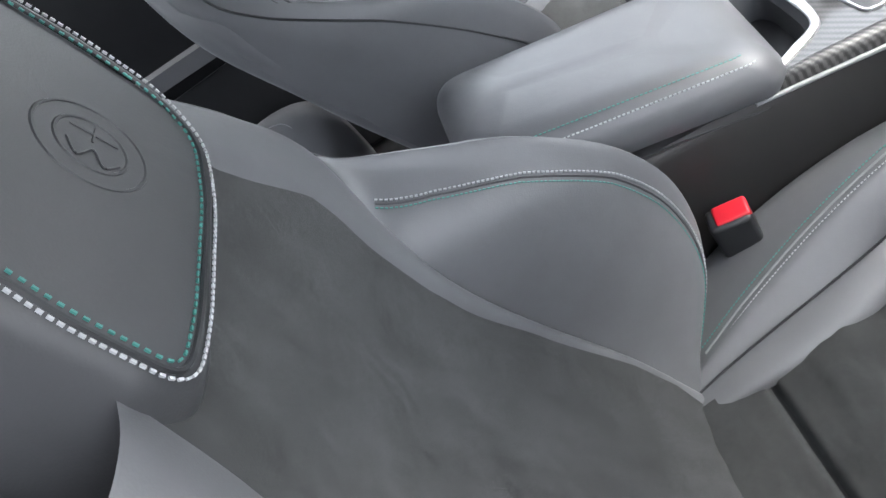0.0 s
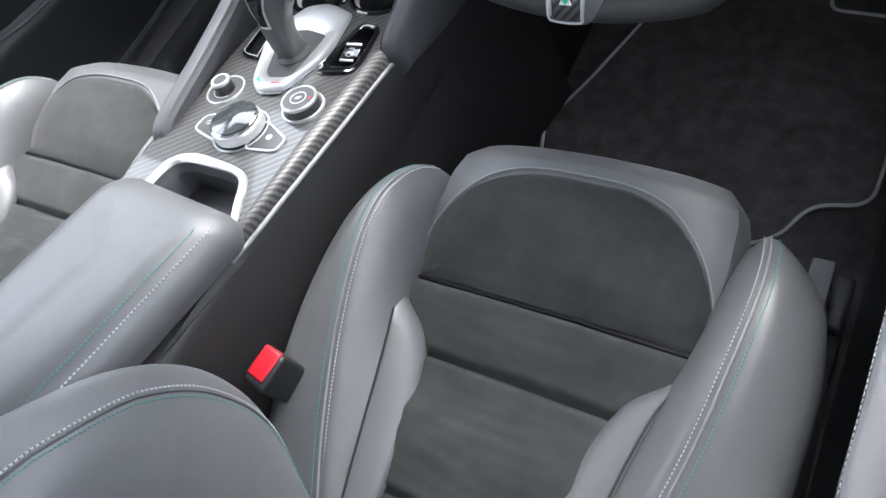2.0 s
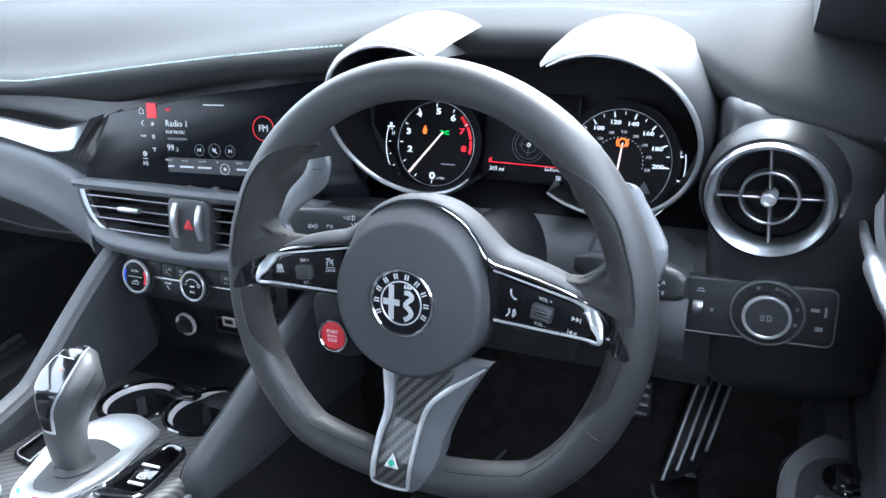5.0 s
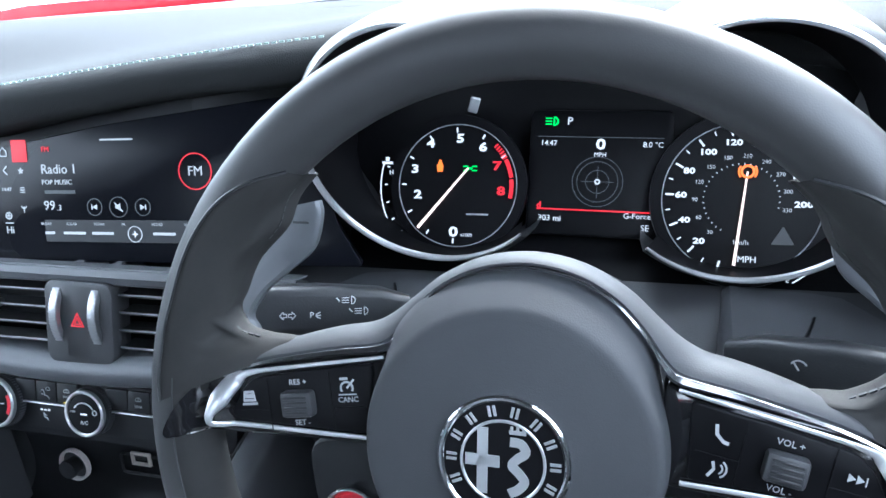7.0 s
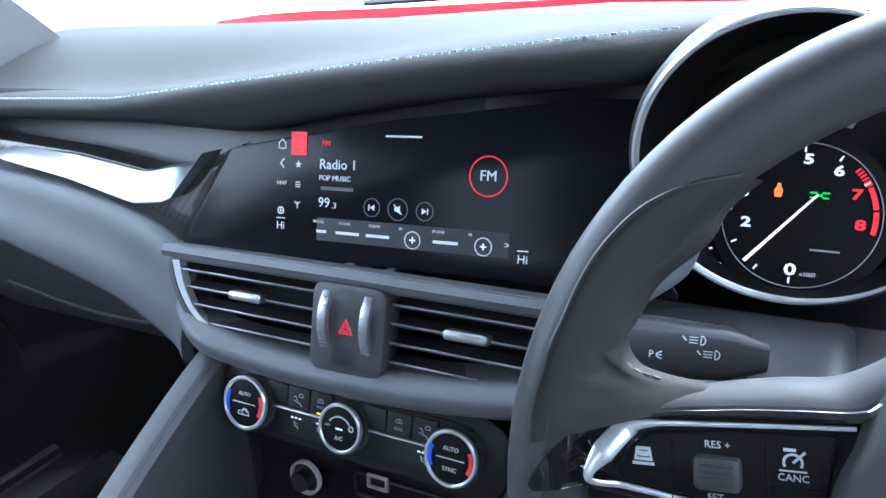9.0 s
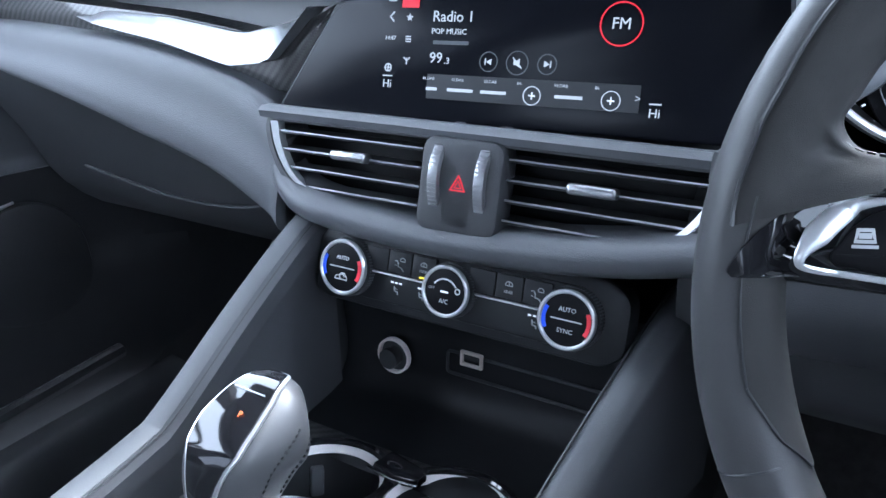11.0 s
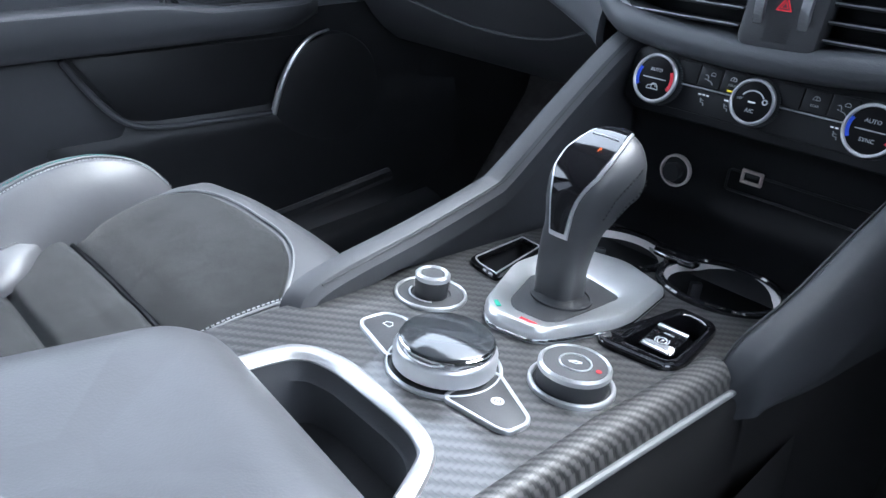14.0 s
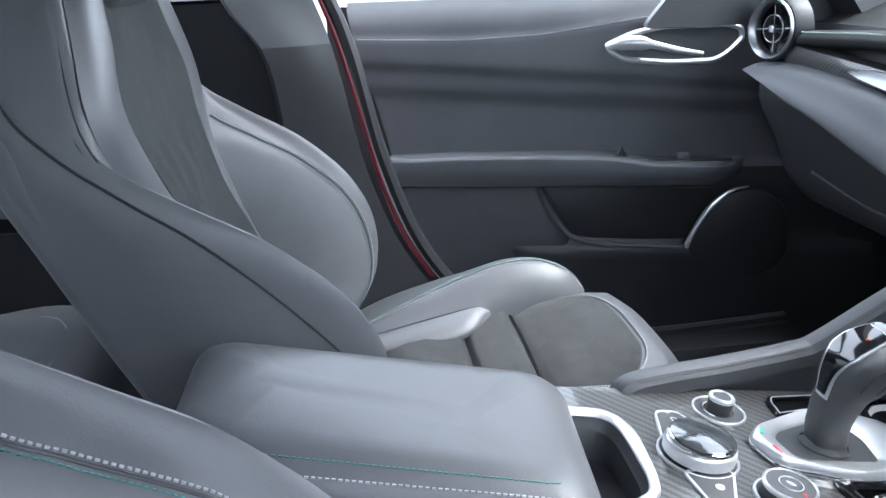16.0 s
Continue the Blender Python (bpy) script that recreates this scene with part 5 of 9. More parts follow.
for s in (-1, 1):
    for k in range(3):
        bm = fresh()
        slab(bm, rrect(0.0208, 0.0180, 0.0014, 2), 0.004, CLIM @ Matrix.Translation((s * (0.0245 + 0.0215 * k), 0.0112, -0.001)), 0.0008)
        part("button", bm, PANEL_BLACK, clim)
    bm = fresh()
    bars(bm, CLIM @ Matrix.Translation((0, 0, 0.0005)), [(s * 0.0450, 0.0008, 0.056, 0.0014)], 0.003)
    part("silver_line", bm, SATIN, clim, "thin silver line between the buttons", smooth=False)
K = CLIM @ Matrix.Translation((0, 0, 0.0032))
for cx in (-0.0460, 0.0675):
    bm = fresh()
    stroke(bm, [(cx - 0.0045, 0.0125), (cx - 0.0025, 0.0130), (cx - 0.0012, 0.0110), (cx - 0.0012, 0.0085), (cx + 0.0018, 0.0080), (cx + 0.0040, 0.0055)], 0.0008, K)
    stroke(bm, arc(0.0022, 0, 180, 8, cx + 0.0026, 0.0135), 0.0006, K)
    stroke(bm, [(cx + 0.0005, 0.0130), (cx + 0.0048, 0.0130)], 0.0006, K)
    stroke(bm, [(cx - 0.0042, 0.0095), (cx - 0.0024, 0.0090)], 0.0006, K)
    part("button_symbol", bm, GREY_MARK, clim, smooth=False)
for cx in (-0.0245, 0.0460):
    bm = fresh()
    stroke(bm, arc(0.0028, 0, 180, 8, cx, 0.0128), 0.0006, K)
    bars(bm, K, [(cx, 0.0126, 0.0056, 0.0006), (cx, 0.0142, 0.0006, 0.0030)])
    part("button_symbol", bm, GREY_MARK, clim, smooth=False)
for cx in (-0.0470, -0.0245, 0.0680):
    bm = fresh()
    stroke(bm, [(cx - 0.0016, -0.0070), (cx - 0.0010, -0.0105), (cx + 0.0018, -0.0110), (cx + 0.0022, -0.0130)], 0.0009, K)
    stroke(bm, [(cx - 0.0008, -0.0085), (cx + 0.0014, -0.0088)], 0.0006, K)
    part("seat_symbol", bm, GREY_MARK, clim, smooth=False)
    for d in ((0,) if cx == -0.0245 else (-0.0038, 0, 0.0038)):
        bm = fresh()
        bars(bm, K, [(cx + d, -0.0042, 0.0056 if cx == -0.0245 else 0.0024, 0.0013)])
        part("white_lamp", bm, GLOW_WHITE, clim, smooth=False)
bm = fresh()
bars(bm, K, [(-0.0245, 0.0040, 0.0060, 0.0014)])
part("yellow_lamp", bm, GLOW_YELLOW, clim, smooth=False)
lettering("max_text", "MAX", 0.0032, K @ Matrix.Translation((-0.0245, 0.0088, 0)), GREY_MARK, clim)
lettering("rear_text", "REAR", 0.0030, K @ Matrix.Translation((0.0460, 0.0080, 0)), GREY_MARK, clim)


def knob(cx, r, words, colours):
    m = CLIM @ Matrix.Translation((cx, 0, -0.004))
    b = fresh()
    lathe(b, [(r * 1.13, 0.0), (r * 1.12, 0.010), (r * 1.07, 0.0135), (r * 1.05, 0.0145)], m, 48)
    kn = part("climate_knob", b, HARD, clim, "ribbed black knob with a silver ring")
    b = fresh()
    for k in range(60):
        a = 2 * math.pi * k / 60
        block(b, (0.0012, 0.0009, 0.009), m @ pose(r * 1.125 * math.cos(a), r * 1.125 * math.sin(a), 0.0055, 0, 0, math.degrees(a)), 0)
    part("rib", b, DASH_GREY, kn)
    b = fresh()
    ring(b, r * 0.93, r * 1.08, 0.004, m @ Matrix.Translation((0, 0, 0.0125)), 56)
    part("silver_ring", b, SATIN, kn, "satin silver ring")
    b = fresh()
    lathe(b, [(r * 0.94, 0.012), (r * 0.93, 0.0148), (r * 0.85, 0.0152), (0.0001, 0.0154)], m, 40)
    part("cap", b, DIAL, kn)
    f = m @ Matrix.Translation((0, 0, 0.0157))
    if colours:
        b = fresh()
        stroke(b, arc(r * 0.84, 152, 208, 10), r * 0.15, f)
        part("blue_arc", b, BLUE_MARK, kn, "blue cold mark", smooth=False)
        b = fresh()
        stroke(b, arc(r * 0.84, -30, 26, 10), r * 0.15, f)
        part("red_arc", b, RED_MARK, kn, "red warm mark", smooth=False)
        b = fresh()
        bars(b, f, [(0, 0, r * 1.15, 0.0009)])
        part("divider", b, WHITE_MARK, kn, smooth=False)
        lettering("knob_text", words[0], 0.0044, f @ Matrix.Translation((0, r * 0.36, 0)), WHITE_MARK, kn)
        if words[1]:
            lettering("knob_text", words[1], 0.0044, f @ Matrix.Translation((0, -r * 0.40, 0)), WHITE_MARK, kn)
        else:
            b = fresh()
            stroke(b, [(-0.006, -0.0095), (-0.005, -0.007), (-0.002, -0.0065), (0.0, -0.0045), (0.003, -0.0045), (0.005, -0.007), (0.006, -0.0095)], 0.0008, f, closed=True)
            stroke(b, arc(0.0022, 0, 250, 8, 0.001, -0.0075), 0.0007, f)
            part("car_symbol", b, WHITE_MARK, kn, smooth=False)
    else:
        lettering("knob_text", words[0], 0.0046, f @ Matrix.Translation((0, -r * 0.42, 0)), WHITE_MARK, kn)
        lettering("knob_text", "OFF", 0.0030, f @ Matrix.Translation((-r * 0.62, r * 0.05, 0)), GREY_MARK, kn)
        b = fresh()
        stroke(b, arc(r * 0.62, 35, 145, 12, 0, -0.002), 0.0011, f)
        stroke(b, arc(0.002, 0, 360, 8, r * 0.6, r * 0.1)[:-1], 0.0009, f, closed=True)
        part("fan_arc", b, WHITE_MARK, kn, smooth=False)
        b = fresh()
        bars(b, f, [(0, -r * 0.02, r * 0.36, 0.0014)])
        part("white_lamp", b, GLOW_WHITE, kn, smooth=False)


knob(-0.0935, 0.0205, ("AUTO", ""), True)
knob(0.0, 0.0178, ("A/C",), False)
knob(0.0935, 0.0190, ("AUTO", "SYNC"), True)

# ---- recess with power socket ----
bm = fresh()
ctrl = [[(x, y, z) for y, z in ((0.418, 0.472), (0.452, 0.455), (0.458, 0.425), (0.459, 0.395), (0.452, 0.375), (0.43, 0.362), (0.36, 0.352))] for x in (-0.145, -0.07, 0.0, 0.07, 0.145)]
skin(bm, net(ctrl, 12, 20))
part("centre_recess", bm, PANEL_BLACK, dash, "black recess under the climate panel")
for s in (-1, 1):
    bm = fresh()
    block(bm, (0.006, 0.20, 0.21), Matrix.Translation((s * 0.146, 0.51, 0.375)), 0.002)
    part("recess_cheek", bm, HARD, dash)
sock = thing("power_socket", (-0.084, 0.452, 0.401), "black power socket with a pale ring", "power socket")
m = frame_at((0, 0, 0), (1, 0, 0), (0, 0.1, 1))
bm = fresh()
ring(bm, 0.0142, 0.0165, 0.005, m)
part("outer_ring", bm, material("rose_enamel", (0.78, 0.70, 0.68), 0.45, mottle=0.04, mottle_scale=60), sock, "pale pinkish ring")
bm = fresh()
lathe(bm, [(0.0142, 0.0005), (0.0135, 0.001), (0.0085, 0.001), (0.0080, 0.004), (0.0095, 0.010), (0.0090, 0.0125), (0.0001, 0.013)], m, 32)
part("plug_cap", bm, SOFT, sock)
usb = thing("usb_port", (-0.008, 0.4545, 0.416), "usb port framed in pale metal", "usb port")
bm = fresh()
band(bm, rrect(0.021, 0.0135, 0.001, 2), 0.0028, 0.003, m)
part("port_frame", bm, material("warm_white", (0.62, 0.55, 0.50), 0.5), usb)
bm = fresh()
bars(bm, m, [(0, 0.001, 0.012, 0.003)], 0.002)
part("port_tongue", bm, HARD, usb, smooth=False)
slot = thing("tray_slot", (0.052, 0.4555, 0.404), "shallow black slot in the recess", "tray")
bm = fresh()
band(bm, rrect(0.150, 0.022, 0.004, 3), 0.002, 0.003, m @ Matrix.Translation((-0.01, 0.004, 0)))
part("slot_rim", bm, SOFT, slot)

# ---- centre console ----
SLOPE = math.atan(0.154)


def deck(y):
    return 0.415 - 0.154 * y


def on_deck(x, y, lift=0.0):
    """A pose lying on the console's sloping deck."""
    return Matrix.Translation((x, y, deck(y) + lift)) @ pose(0, 0, 0, -math.degrees(SLOPE))


console = thing("centre_console", (0, 0, 0), "centre console with carbon deck and padded dark flanks", "console")
bm = fresh()
ctrl = []
for y, w in ((-0.46, 0.098), (-0.30, 0.108), (-0.10, 0.124), (0.05, 0.128), (0.20, 0.132), (0.34, 0.140), (0.46, 0.150)):
    z = deck(y) - 0.012 if y > -0.2 else 0.435
    ctrl.append([(w + 0.002, y, 0.0), (w + 0.004, y, 0.16), (w + 0.006, y, z - 0.09), (w + 0.003, y, z - 0.02), (w - 0.006, y, z)])
for s in (-1, 1):
    b = fresh()
    skin(b, net([[(s * (x - 0.022 * (s > 0) * line([(-0.2, 0), (-0.08, 1), (0.3, 1), (0.46, 0)], y)), y, z) for x, y, z in r] for r in ctrl], 30, 18))
    part("console_flank", b, FLANK, console, "dark padded flank of the console")
# carpeted tunnel side further down
for s in (-1, 1):
    b = fresh()
    skin(b, [[(s * 0.135, y, 0.30), (s * 0.137, y, 0.15), (s * 0.140, y, -0.005)] for y in (-0.6, 0.0, 0.45, 0.8, 1.0)])
    part("tunnel_carpet", b, FLANK, console, "black carpet down the tunnel")
bm = fresh()
out = [(-0.120, -0.085), (-0.124, 0.03), (-0.128, 0.10), (-0.133, 0.28), (-0.138, 0.432), (0.138, 0.432), (0.118, 0.335), (0.106, 0.28), (0.090, 0.215), (0.082, 0.10), (0.090, -0.03), (0.098, -0.09), (0.0900, -0.080), (0.078, -0.0485), (0.056, -0.009), (0.044, 0.002), (0.025, 0.007), (-0.030, 0.0115), (-0.048, 0.009), (-0.062, 0.002), (-0.071, -0.013), (-0.075, -0.085)]
CUPS = [(-0.066, 0.330, 0.0455), (0.033, 0.343, 0.0485)]


def deck_sheet(outline, holes, lift):
    """The carbon deck, filled round its round openings."""
    b = fresh()
    edges = []
    for loop in [outline] + holes:
        vs = [b.verts.new((x, y, deck(y) + lift)) for x, y in loop]
        edges += [b.edges.new((vs[i], vs[(i + 1) % len(vs)])) for i in range(len(vs))]
    bmesh.ops.triangle_fill(b, edges=edges, use_beauty=True)
    return b


EP = rounded([(0.0265, 0.1745), (0.037, 0.1700), (0.079, 0.1785), (0.0855, 0.195), (0.073, 0.262), (0.064, 0.270), (0.037, 0.270), (0.034, 0.235)], 0.007)
LIE = Matrix(((1, 0, 0, 0), (0, 1, 0, 0), (0, -0.154, 1, 0.415), (0, 0, 0, 1)))
WELL = rounded([(0.0400, 0.1860), (0.0735, 0.1905), (0.0765, 0.1990), (0.0670, 0.2600), (0.0600, 0.2635), (0.0430, 0.2635), (0.0400, 0.2350)], 0.004)
TR = rounded([(-0.113, 0.189), (-0.101, 0.182), (-0.0725, 0.179), (-0.079, 0.205), (-0.094, 0.264), (-0.124, 0.266)], 0.007)
holes = [[(cx + r * math.cos(a), cy + r * math.sin(a)) for a in np.linspace(0, 2 * math.pi, 40, endpoint=False)] for cx, cy, r in CUPS] + [offset(TR, 0.003), offset(EP, 0.003)]
part("carbon_deck", deck_sheet(rounded(out, 0.008), holes, 0.0), CARBON_DECK, console, "glossy carbon weave deck", smooth=False)
bm = fresh()
rows = []
for y in np.linspace(-0.098, 0.225, 40):
    x = 0.102 + 0.019 * (y + 0.10)
    w_ = line([(-0.1, 0.003), (-0.03, 0.013), (0.10, 0.021), (0.23, 0.022)], y)
    z = deck(y)
    rows.append([(x - w_ - 0.002, y, z + 0.0004), (x - w_ * 0.85, y, z + 0.0022), (x - w_ * 0.55, y, z + 0.0022), (x - w_ * 0.28, y, z - 0.0004), (x - w_ * 0.1, y, z - 0.005), (x, y, z - 0.013)])
shell(bm, rows, (-0.003, 0, -0.004))
part("carbon_edge", bm, CARBON_RIBS, console, "rounded carbon edge strip with bold ribs")
bm = fresh()
sweep(bm, [(0.1035 + 0.019 * (y + 0.10), y, deck(y) - 0.0155) for y in np.linspace(-0.10, 0.226, 20)], 0.0027, n=8)
part("edge_bead", bm, PIPING, console, "pale bead under the carbon edge")
# cup holders
for cx, cy, r in CUPS:
    b = fresh()
    m = on_deck(cx, cy)
    lathe(b, [(r, 0.0), (r * 0.97, -0.02), (r * 0.90, -0.06), (r * 0.86, -0.064), (0.0001, -0.064)], m, 40)
    cup = part("cup_holder", b, HARD, console, "round black cup holder well")
    b = fresh()
    ring(b, r - 0.001, r + 0.0065, 0.004, m, 48)
    part("rim", b, PIANO, cup, "gloss black rim")
    # band tilted upward and coloured pale for the sky reflected in its chrome
    b = fresh()
    lathe(b, [(r - 0.0008, 0.0005), (r - 0.0016, 0.0005), (r - 0.0050, -0.0050), (r - 0.0030, -0.0065)], m, 48)
    part("inner_band", b, SKY_BAND, cup, "chrome inner band, its sky reflection painted pale")
    for a in (20, 140, 260):
        b = fresh()
        block(b, (0.007, 0.011, 0.026), m @ pose(0, 0, 0, 0, 0, a) @ Matrix.Translation((r * 0.90, 0, -0.030)), 0.002)
        part("cup_grip", b, DASH_GREY, cup)
b = fresh()
slab(b, rounded([(-0.030, -0.012), (-0.004, -0.016), (0.012, -0.012), (0.012, 0.004), (-0.006, 0.008), (-0.028, 0.014)], 0.004), 0.007, on_deck(-0.012, 0.366), 0.002)
part("cup_bridge", b, PIANO, console, "gloss black bridge between the cup holders")
b = fresh()
sweep(b, [on_deck(-0.012, 0.366) @ Vector(q) for q in ((-0.032, -0.014, 0.004), (-0.006, -0.0185, 0.005), (0.013, -0.0145, 0.004))], 0.0011, n=6)
part("bridge_edge", b, CHROME, console, "bright chrome edge of the bridge")

# padded rails that run up to the dashboard
for s, path in ((-1, [(-0.124, 0.026, 0.394), (-0.128, 0.048, 0.411), (-0.138, 0.15, 0.4145), (-0.147, 0.235, 0.419), (-0.149, 0.266, 0.427), (-0.147, 0.34, 0.474), (-0.144, 0.405, 0.513), (-0.142, 0.44, 0.528)]),
                (1, [(0.106, 0.219, 0.362), (0.107, 0.226, 0.380), (0.111, 0.240, 0.396), (0.122, 0.281, 0.418), (0.131, 0.335, 0.446), (0.141, 0.39, 0.474), (0.151, 0.442, 0.499), (0.156, 0.47, 0.508)])):
    top = spline(path, 40)
    if s < 0:
        b = fresh()
        sweep(b, top, 0.013, prof=[(-1, -1.0), (1, -1.0), (1.1, 0.2), (0.7, 0.8), (0, 1.0), (-0.7, 0.8), (-1.1, 0.2)])
        part("console_rail", b, RAIL, console, "padded grey rail rising to the dashboard")
    else:
        # one broad padded wedge: crest, rounded shoulder and outer cheek down to the carpet
        b = fresh()
        rows = []
        for k, p in enumerate(top):
            g = k / 40
            f = min(1.0, 0.25 + g * 6)
            rows.append([(p.x - 0.011 * f, p.y + 0.004, p.z - 0.016), (p.x - 0.0115 * f, p.y + 0.001, p.z - 0.004), (p.x - 0.008 * f, p.y, p.z + 0.003), (p.x, p.y, p.z + 0.006), (p.x + 0.010 * f, p.y, p.z + 0.003), (p.x + 0.017 * f, p.y + 0.003, p.z - 0.010),
                         (p.x + (0.020 + 0.004 * g) * f, p.y + 0.006 * g, p.z - 0.012 - 0.5 * max(0.012, p.z - 0.350)), (p.x + (0.016 + 0.006 * g) * f, p.y + 0.01 * g, min(p.z - 0.024, 0.352))])
        skin(b, net([[tuple(q) for q in r] for r in rows[::2]], 44, 34))
        part("console_rail", b, RAIL, console, "broad padded grey wedge beside the driver's footwell")
        b = fresh()
        skin(b, [[(p.x + 0.012, p.y + 0.006, 0.36), (p.x + 0.012, p.y + 0.01, 0.20), (p.x + 0.010, p.y + 0.02, 0.0)] for p in top[2:]])
        part("tunnel_side", b, FLANK, console, "black carpet under the padded wedge")
    b = fresh()
    sweep(b, [(x - s * 0.0105, y, z + (0.0085 if s < 0 else 0.0022)) for x, y, z in spline(path[1:], 40)], 0.0010, n=5)
    part("rail_seam", b, HARD, console)
    b = fresh()
    rows = [[(p.x - s * 0.006, p.y, p.z - 0.004), (p.x - s * 0.006, p.y, (p.z + deck(p.y)) / 2 - 0.005), (p.x - s * 0.004, p.y, min(deck(p.y), p.z) - 0.012)] for p in top[3:]]
    shell(b, rows, (s * 0.010, 0, 0))
    part("rail_inner_face", b, RAIL if s < 0 else SOFT, console, "soft inner face of the rail")
    if s < 0:
        b = fresh()
        rows = []
        for p in top:
            k = (p.y - top[0].y) / (top[-1].y - top[0].y)
            rows.append([(p.x - 0.011, p.y, p.z - 0.004), (p.x - (0.013 + 0.012 * k), p.y + 0.012 * k, p.z - 0.05), (p.x - (0.016 + 0.018 * k), p.y + 0.03 * k, p.z - 0.13), (p.x - 0.004, p.y + 0.05 * k, 0.02)])
        skin(b, net([[tuple(q) for q in r] for r in rows[::4]], 24, 12))
        part("rail_outer_face", b, SOFT, console, "soft black side of the console by the footwell")

# rear tray with its silver surround
U_IN = [(0.096, -0.10), (0.080, -0.062), (0.066, -0.038), (0.054, -0.0155), (0.046, -0.0065), (0.029, -0.001), (0.0, 0.0), (-0.030, 0.0), (-0.044, -0.002), (-0.057, -0.008), (-0.064, -0.028), (-0.068, -0.10)]
U_OUT = [(0.101, -0.10), (0.0915, -0.066), (0.079, -0.040), (0.0625, -0.0105), (0.0495, 0.003), (0.029, 0.0095), (0.0, 0.0125), (-0.030, 0.0145), (-0.050, 0.0112), (-0.067, 0.003), (-0.0775, -0.018), (-0.082, -0.10)]
b = fresh()
rows = []
for p, q in zip(spline([(x, y, 0) for x, y in U_IN], 55), spline([(x, y, 0) for x, y in U_OUT], 55)):
    z = deck(p.y)
    c = p * 0.45 + q * 0.55
    rows.append([(p.x, p.y, z - 0.010), (p.x, p.y, z + 0.0020), (p.x * 0.8 + q.x * 0.2, p.y * 0.8 + q.y * 0.2, z + 0.0042), (c.x, c.y, z + 0.0048), (q.x * 0.9 + p.x * 0.1, q.y * 0.9 + p.y * 0.1, z + 0.0028), (q.x, q.y, z - 0.001), (q.x, q.y, z - 0.006)])
skin(b, rows, closed=True, caps=True)
part("tray_surround", b, MATT_SILVER, console, "satin silver U-shaped surround")
b = fresh()
rows = []
for q in spline([(x, y, 0) for x, y in U_IN], 30):
    z = deck(q.y)
    rows.append([(q.x, q.y, z + 0.001), (q.x * 0.97, q.y - 0.003, z - 0.008), (q.x * 0.95, q.y - 0.005, z - 0.010), (q.x * 0.94, q.y - 0.008, z - 0.05)])
skin(b, rows)
part("tray_wall", b, RAIL, console, "black wall of the storage tray")
b = fresh()
slab(b, [(x * 0.95, y) for x, y in U_IN] , 0.004, Matrix.Translation((0, 0, deck(-0.05) - 0.052)), 0.0005)
part("tray_floor", b, SOFT, console, "soft black floor of the tray")
b = fresh()
for r in (0.014, 0.0105, 0.007):
    stroke(b, arc(r, 20, 340, 24, 0.012, -0.045), 0.0012, Matrix.Translation((0, 0, deck(-0.05) - 0.0478)))
part("charge_symbol", b, RAIL, console, smooth=False)

# armrest
rest = thing("armrest", (0.002, -0.245, 0.40), "padded grey leather armrest lid with stitched edges", "armrest")
b = fresh()
rows = []
LID = rounded([(-0.096, -0.140), (0.096, -0.140), (0.106, 0.165), (0.092, 0.183), (-0.080, 0.197), (-0.100, 0.180)], 0.04, 8)


def lid_loop(z, k, lift=0.0):
    """The lid's outline at a height, k wider or narrower."""
    return [(x * (1 + k / 0.10), y * (1 + k / 0.19), z + lift + 0.013 - 0.205 * (y - 0.18)) for x, y in LID]


for z, k in ((0.0, 0.0), (0.014, 0.004), (0.028, 0.003), (0.040, -0.004), (0.0465, -0.0095), (0.0525, -0.0165), (0.0575, -0.026), (0.0605, -0.042), (0.0618, -0.085)):
    rows.append(lid_loop(z, k))
skin(b, rows, closed=True, caps=True)
part("lid", b, LEATHER, rest, "grey leather lid")
b = fresh()
rim = [p for p in lid_loop(0.0530, -0.0172, 0.0004) if p[0] > 0.06 and p[1] < 0.150]
stitches(b, rim, 0.0048, 0.0007)
part("stitching", b, THREAD_TEAL, rest, "teal thread stitching")
b = fresh()
rim = [p for p in lid_loop(0.0448, -0.0080, 0.0002) if p[0] > 0.06 and p[1] < 0.160]
stitches(b, rim, 0.0048, 0.0009)
part("stitching", b, THREAD_WHITE, rest, "white thread stitching")
b = fresh()
rows = []
for z, k in ((-0.10, -0.012), (-0.02, -0.006), (0.0, 0.0)):
    o = offset(rounded([(-0.094, -0.132), (0.096, -0.132), (0.106, 0.160), (0.092, 0.176), (-0.080, 0.186), (-0.098, 0.170)], 0.03, 6), -k)
    rows.append([(x, y, z - (0.205 * (y - 0.18) if z >= 0 else 0.0)) for x, y in o])
skin(b, rows, closed=True, caps=True)
part("armrest_body", b, LEATHER_DARK, rest, "dark leather box under the lid")

# gear selector
gear = thing("gear_selector", (0, 0, 0), "black leather gear lever in a satin silver bezel", "gear lever")
BEZ = [(-0.046, 0.137), (-0.028, 0.1215), (0.0075, 0.1305), (0.015, 0.145), (0.0285, 0.190), (0.030, 0.215), (0.017, 0.283), (-0.012, 0.293), (-0.034, 0.300), (-0.066, 0.289), (-0.082, 0.245), (-0.079, 0.205)]
HOLE = [(-0.040, 0.160), (-0.029, 0.1505), (-0.003, 0.155), (0.003, 0.163), (0.004, 0.236), (-0.033, 0.243), (-0.052, 0.238), (-0.059, 0.205)]
b = fresh()
o, i = rounded(BEZ, 0.008, 4), rounded(HOLE, 0.006, 4)


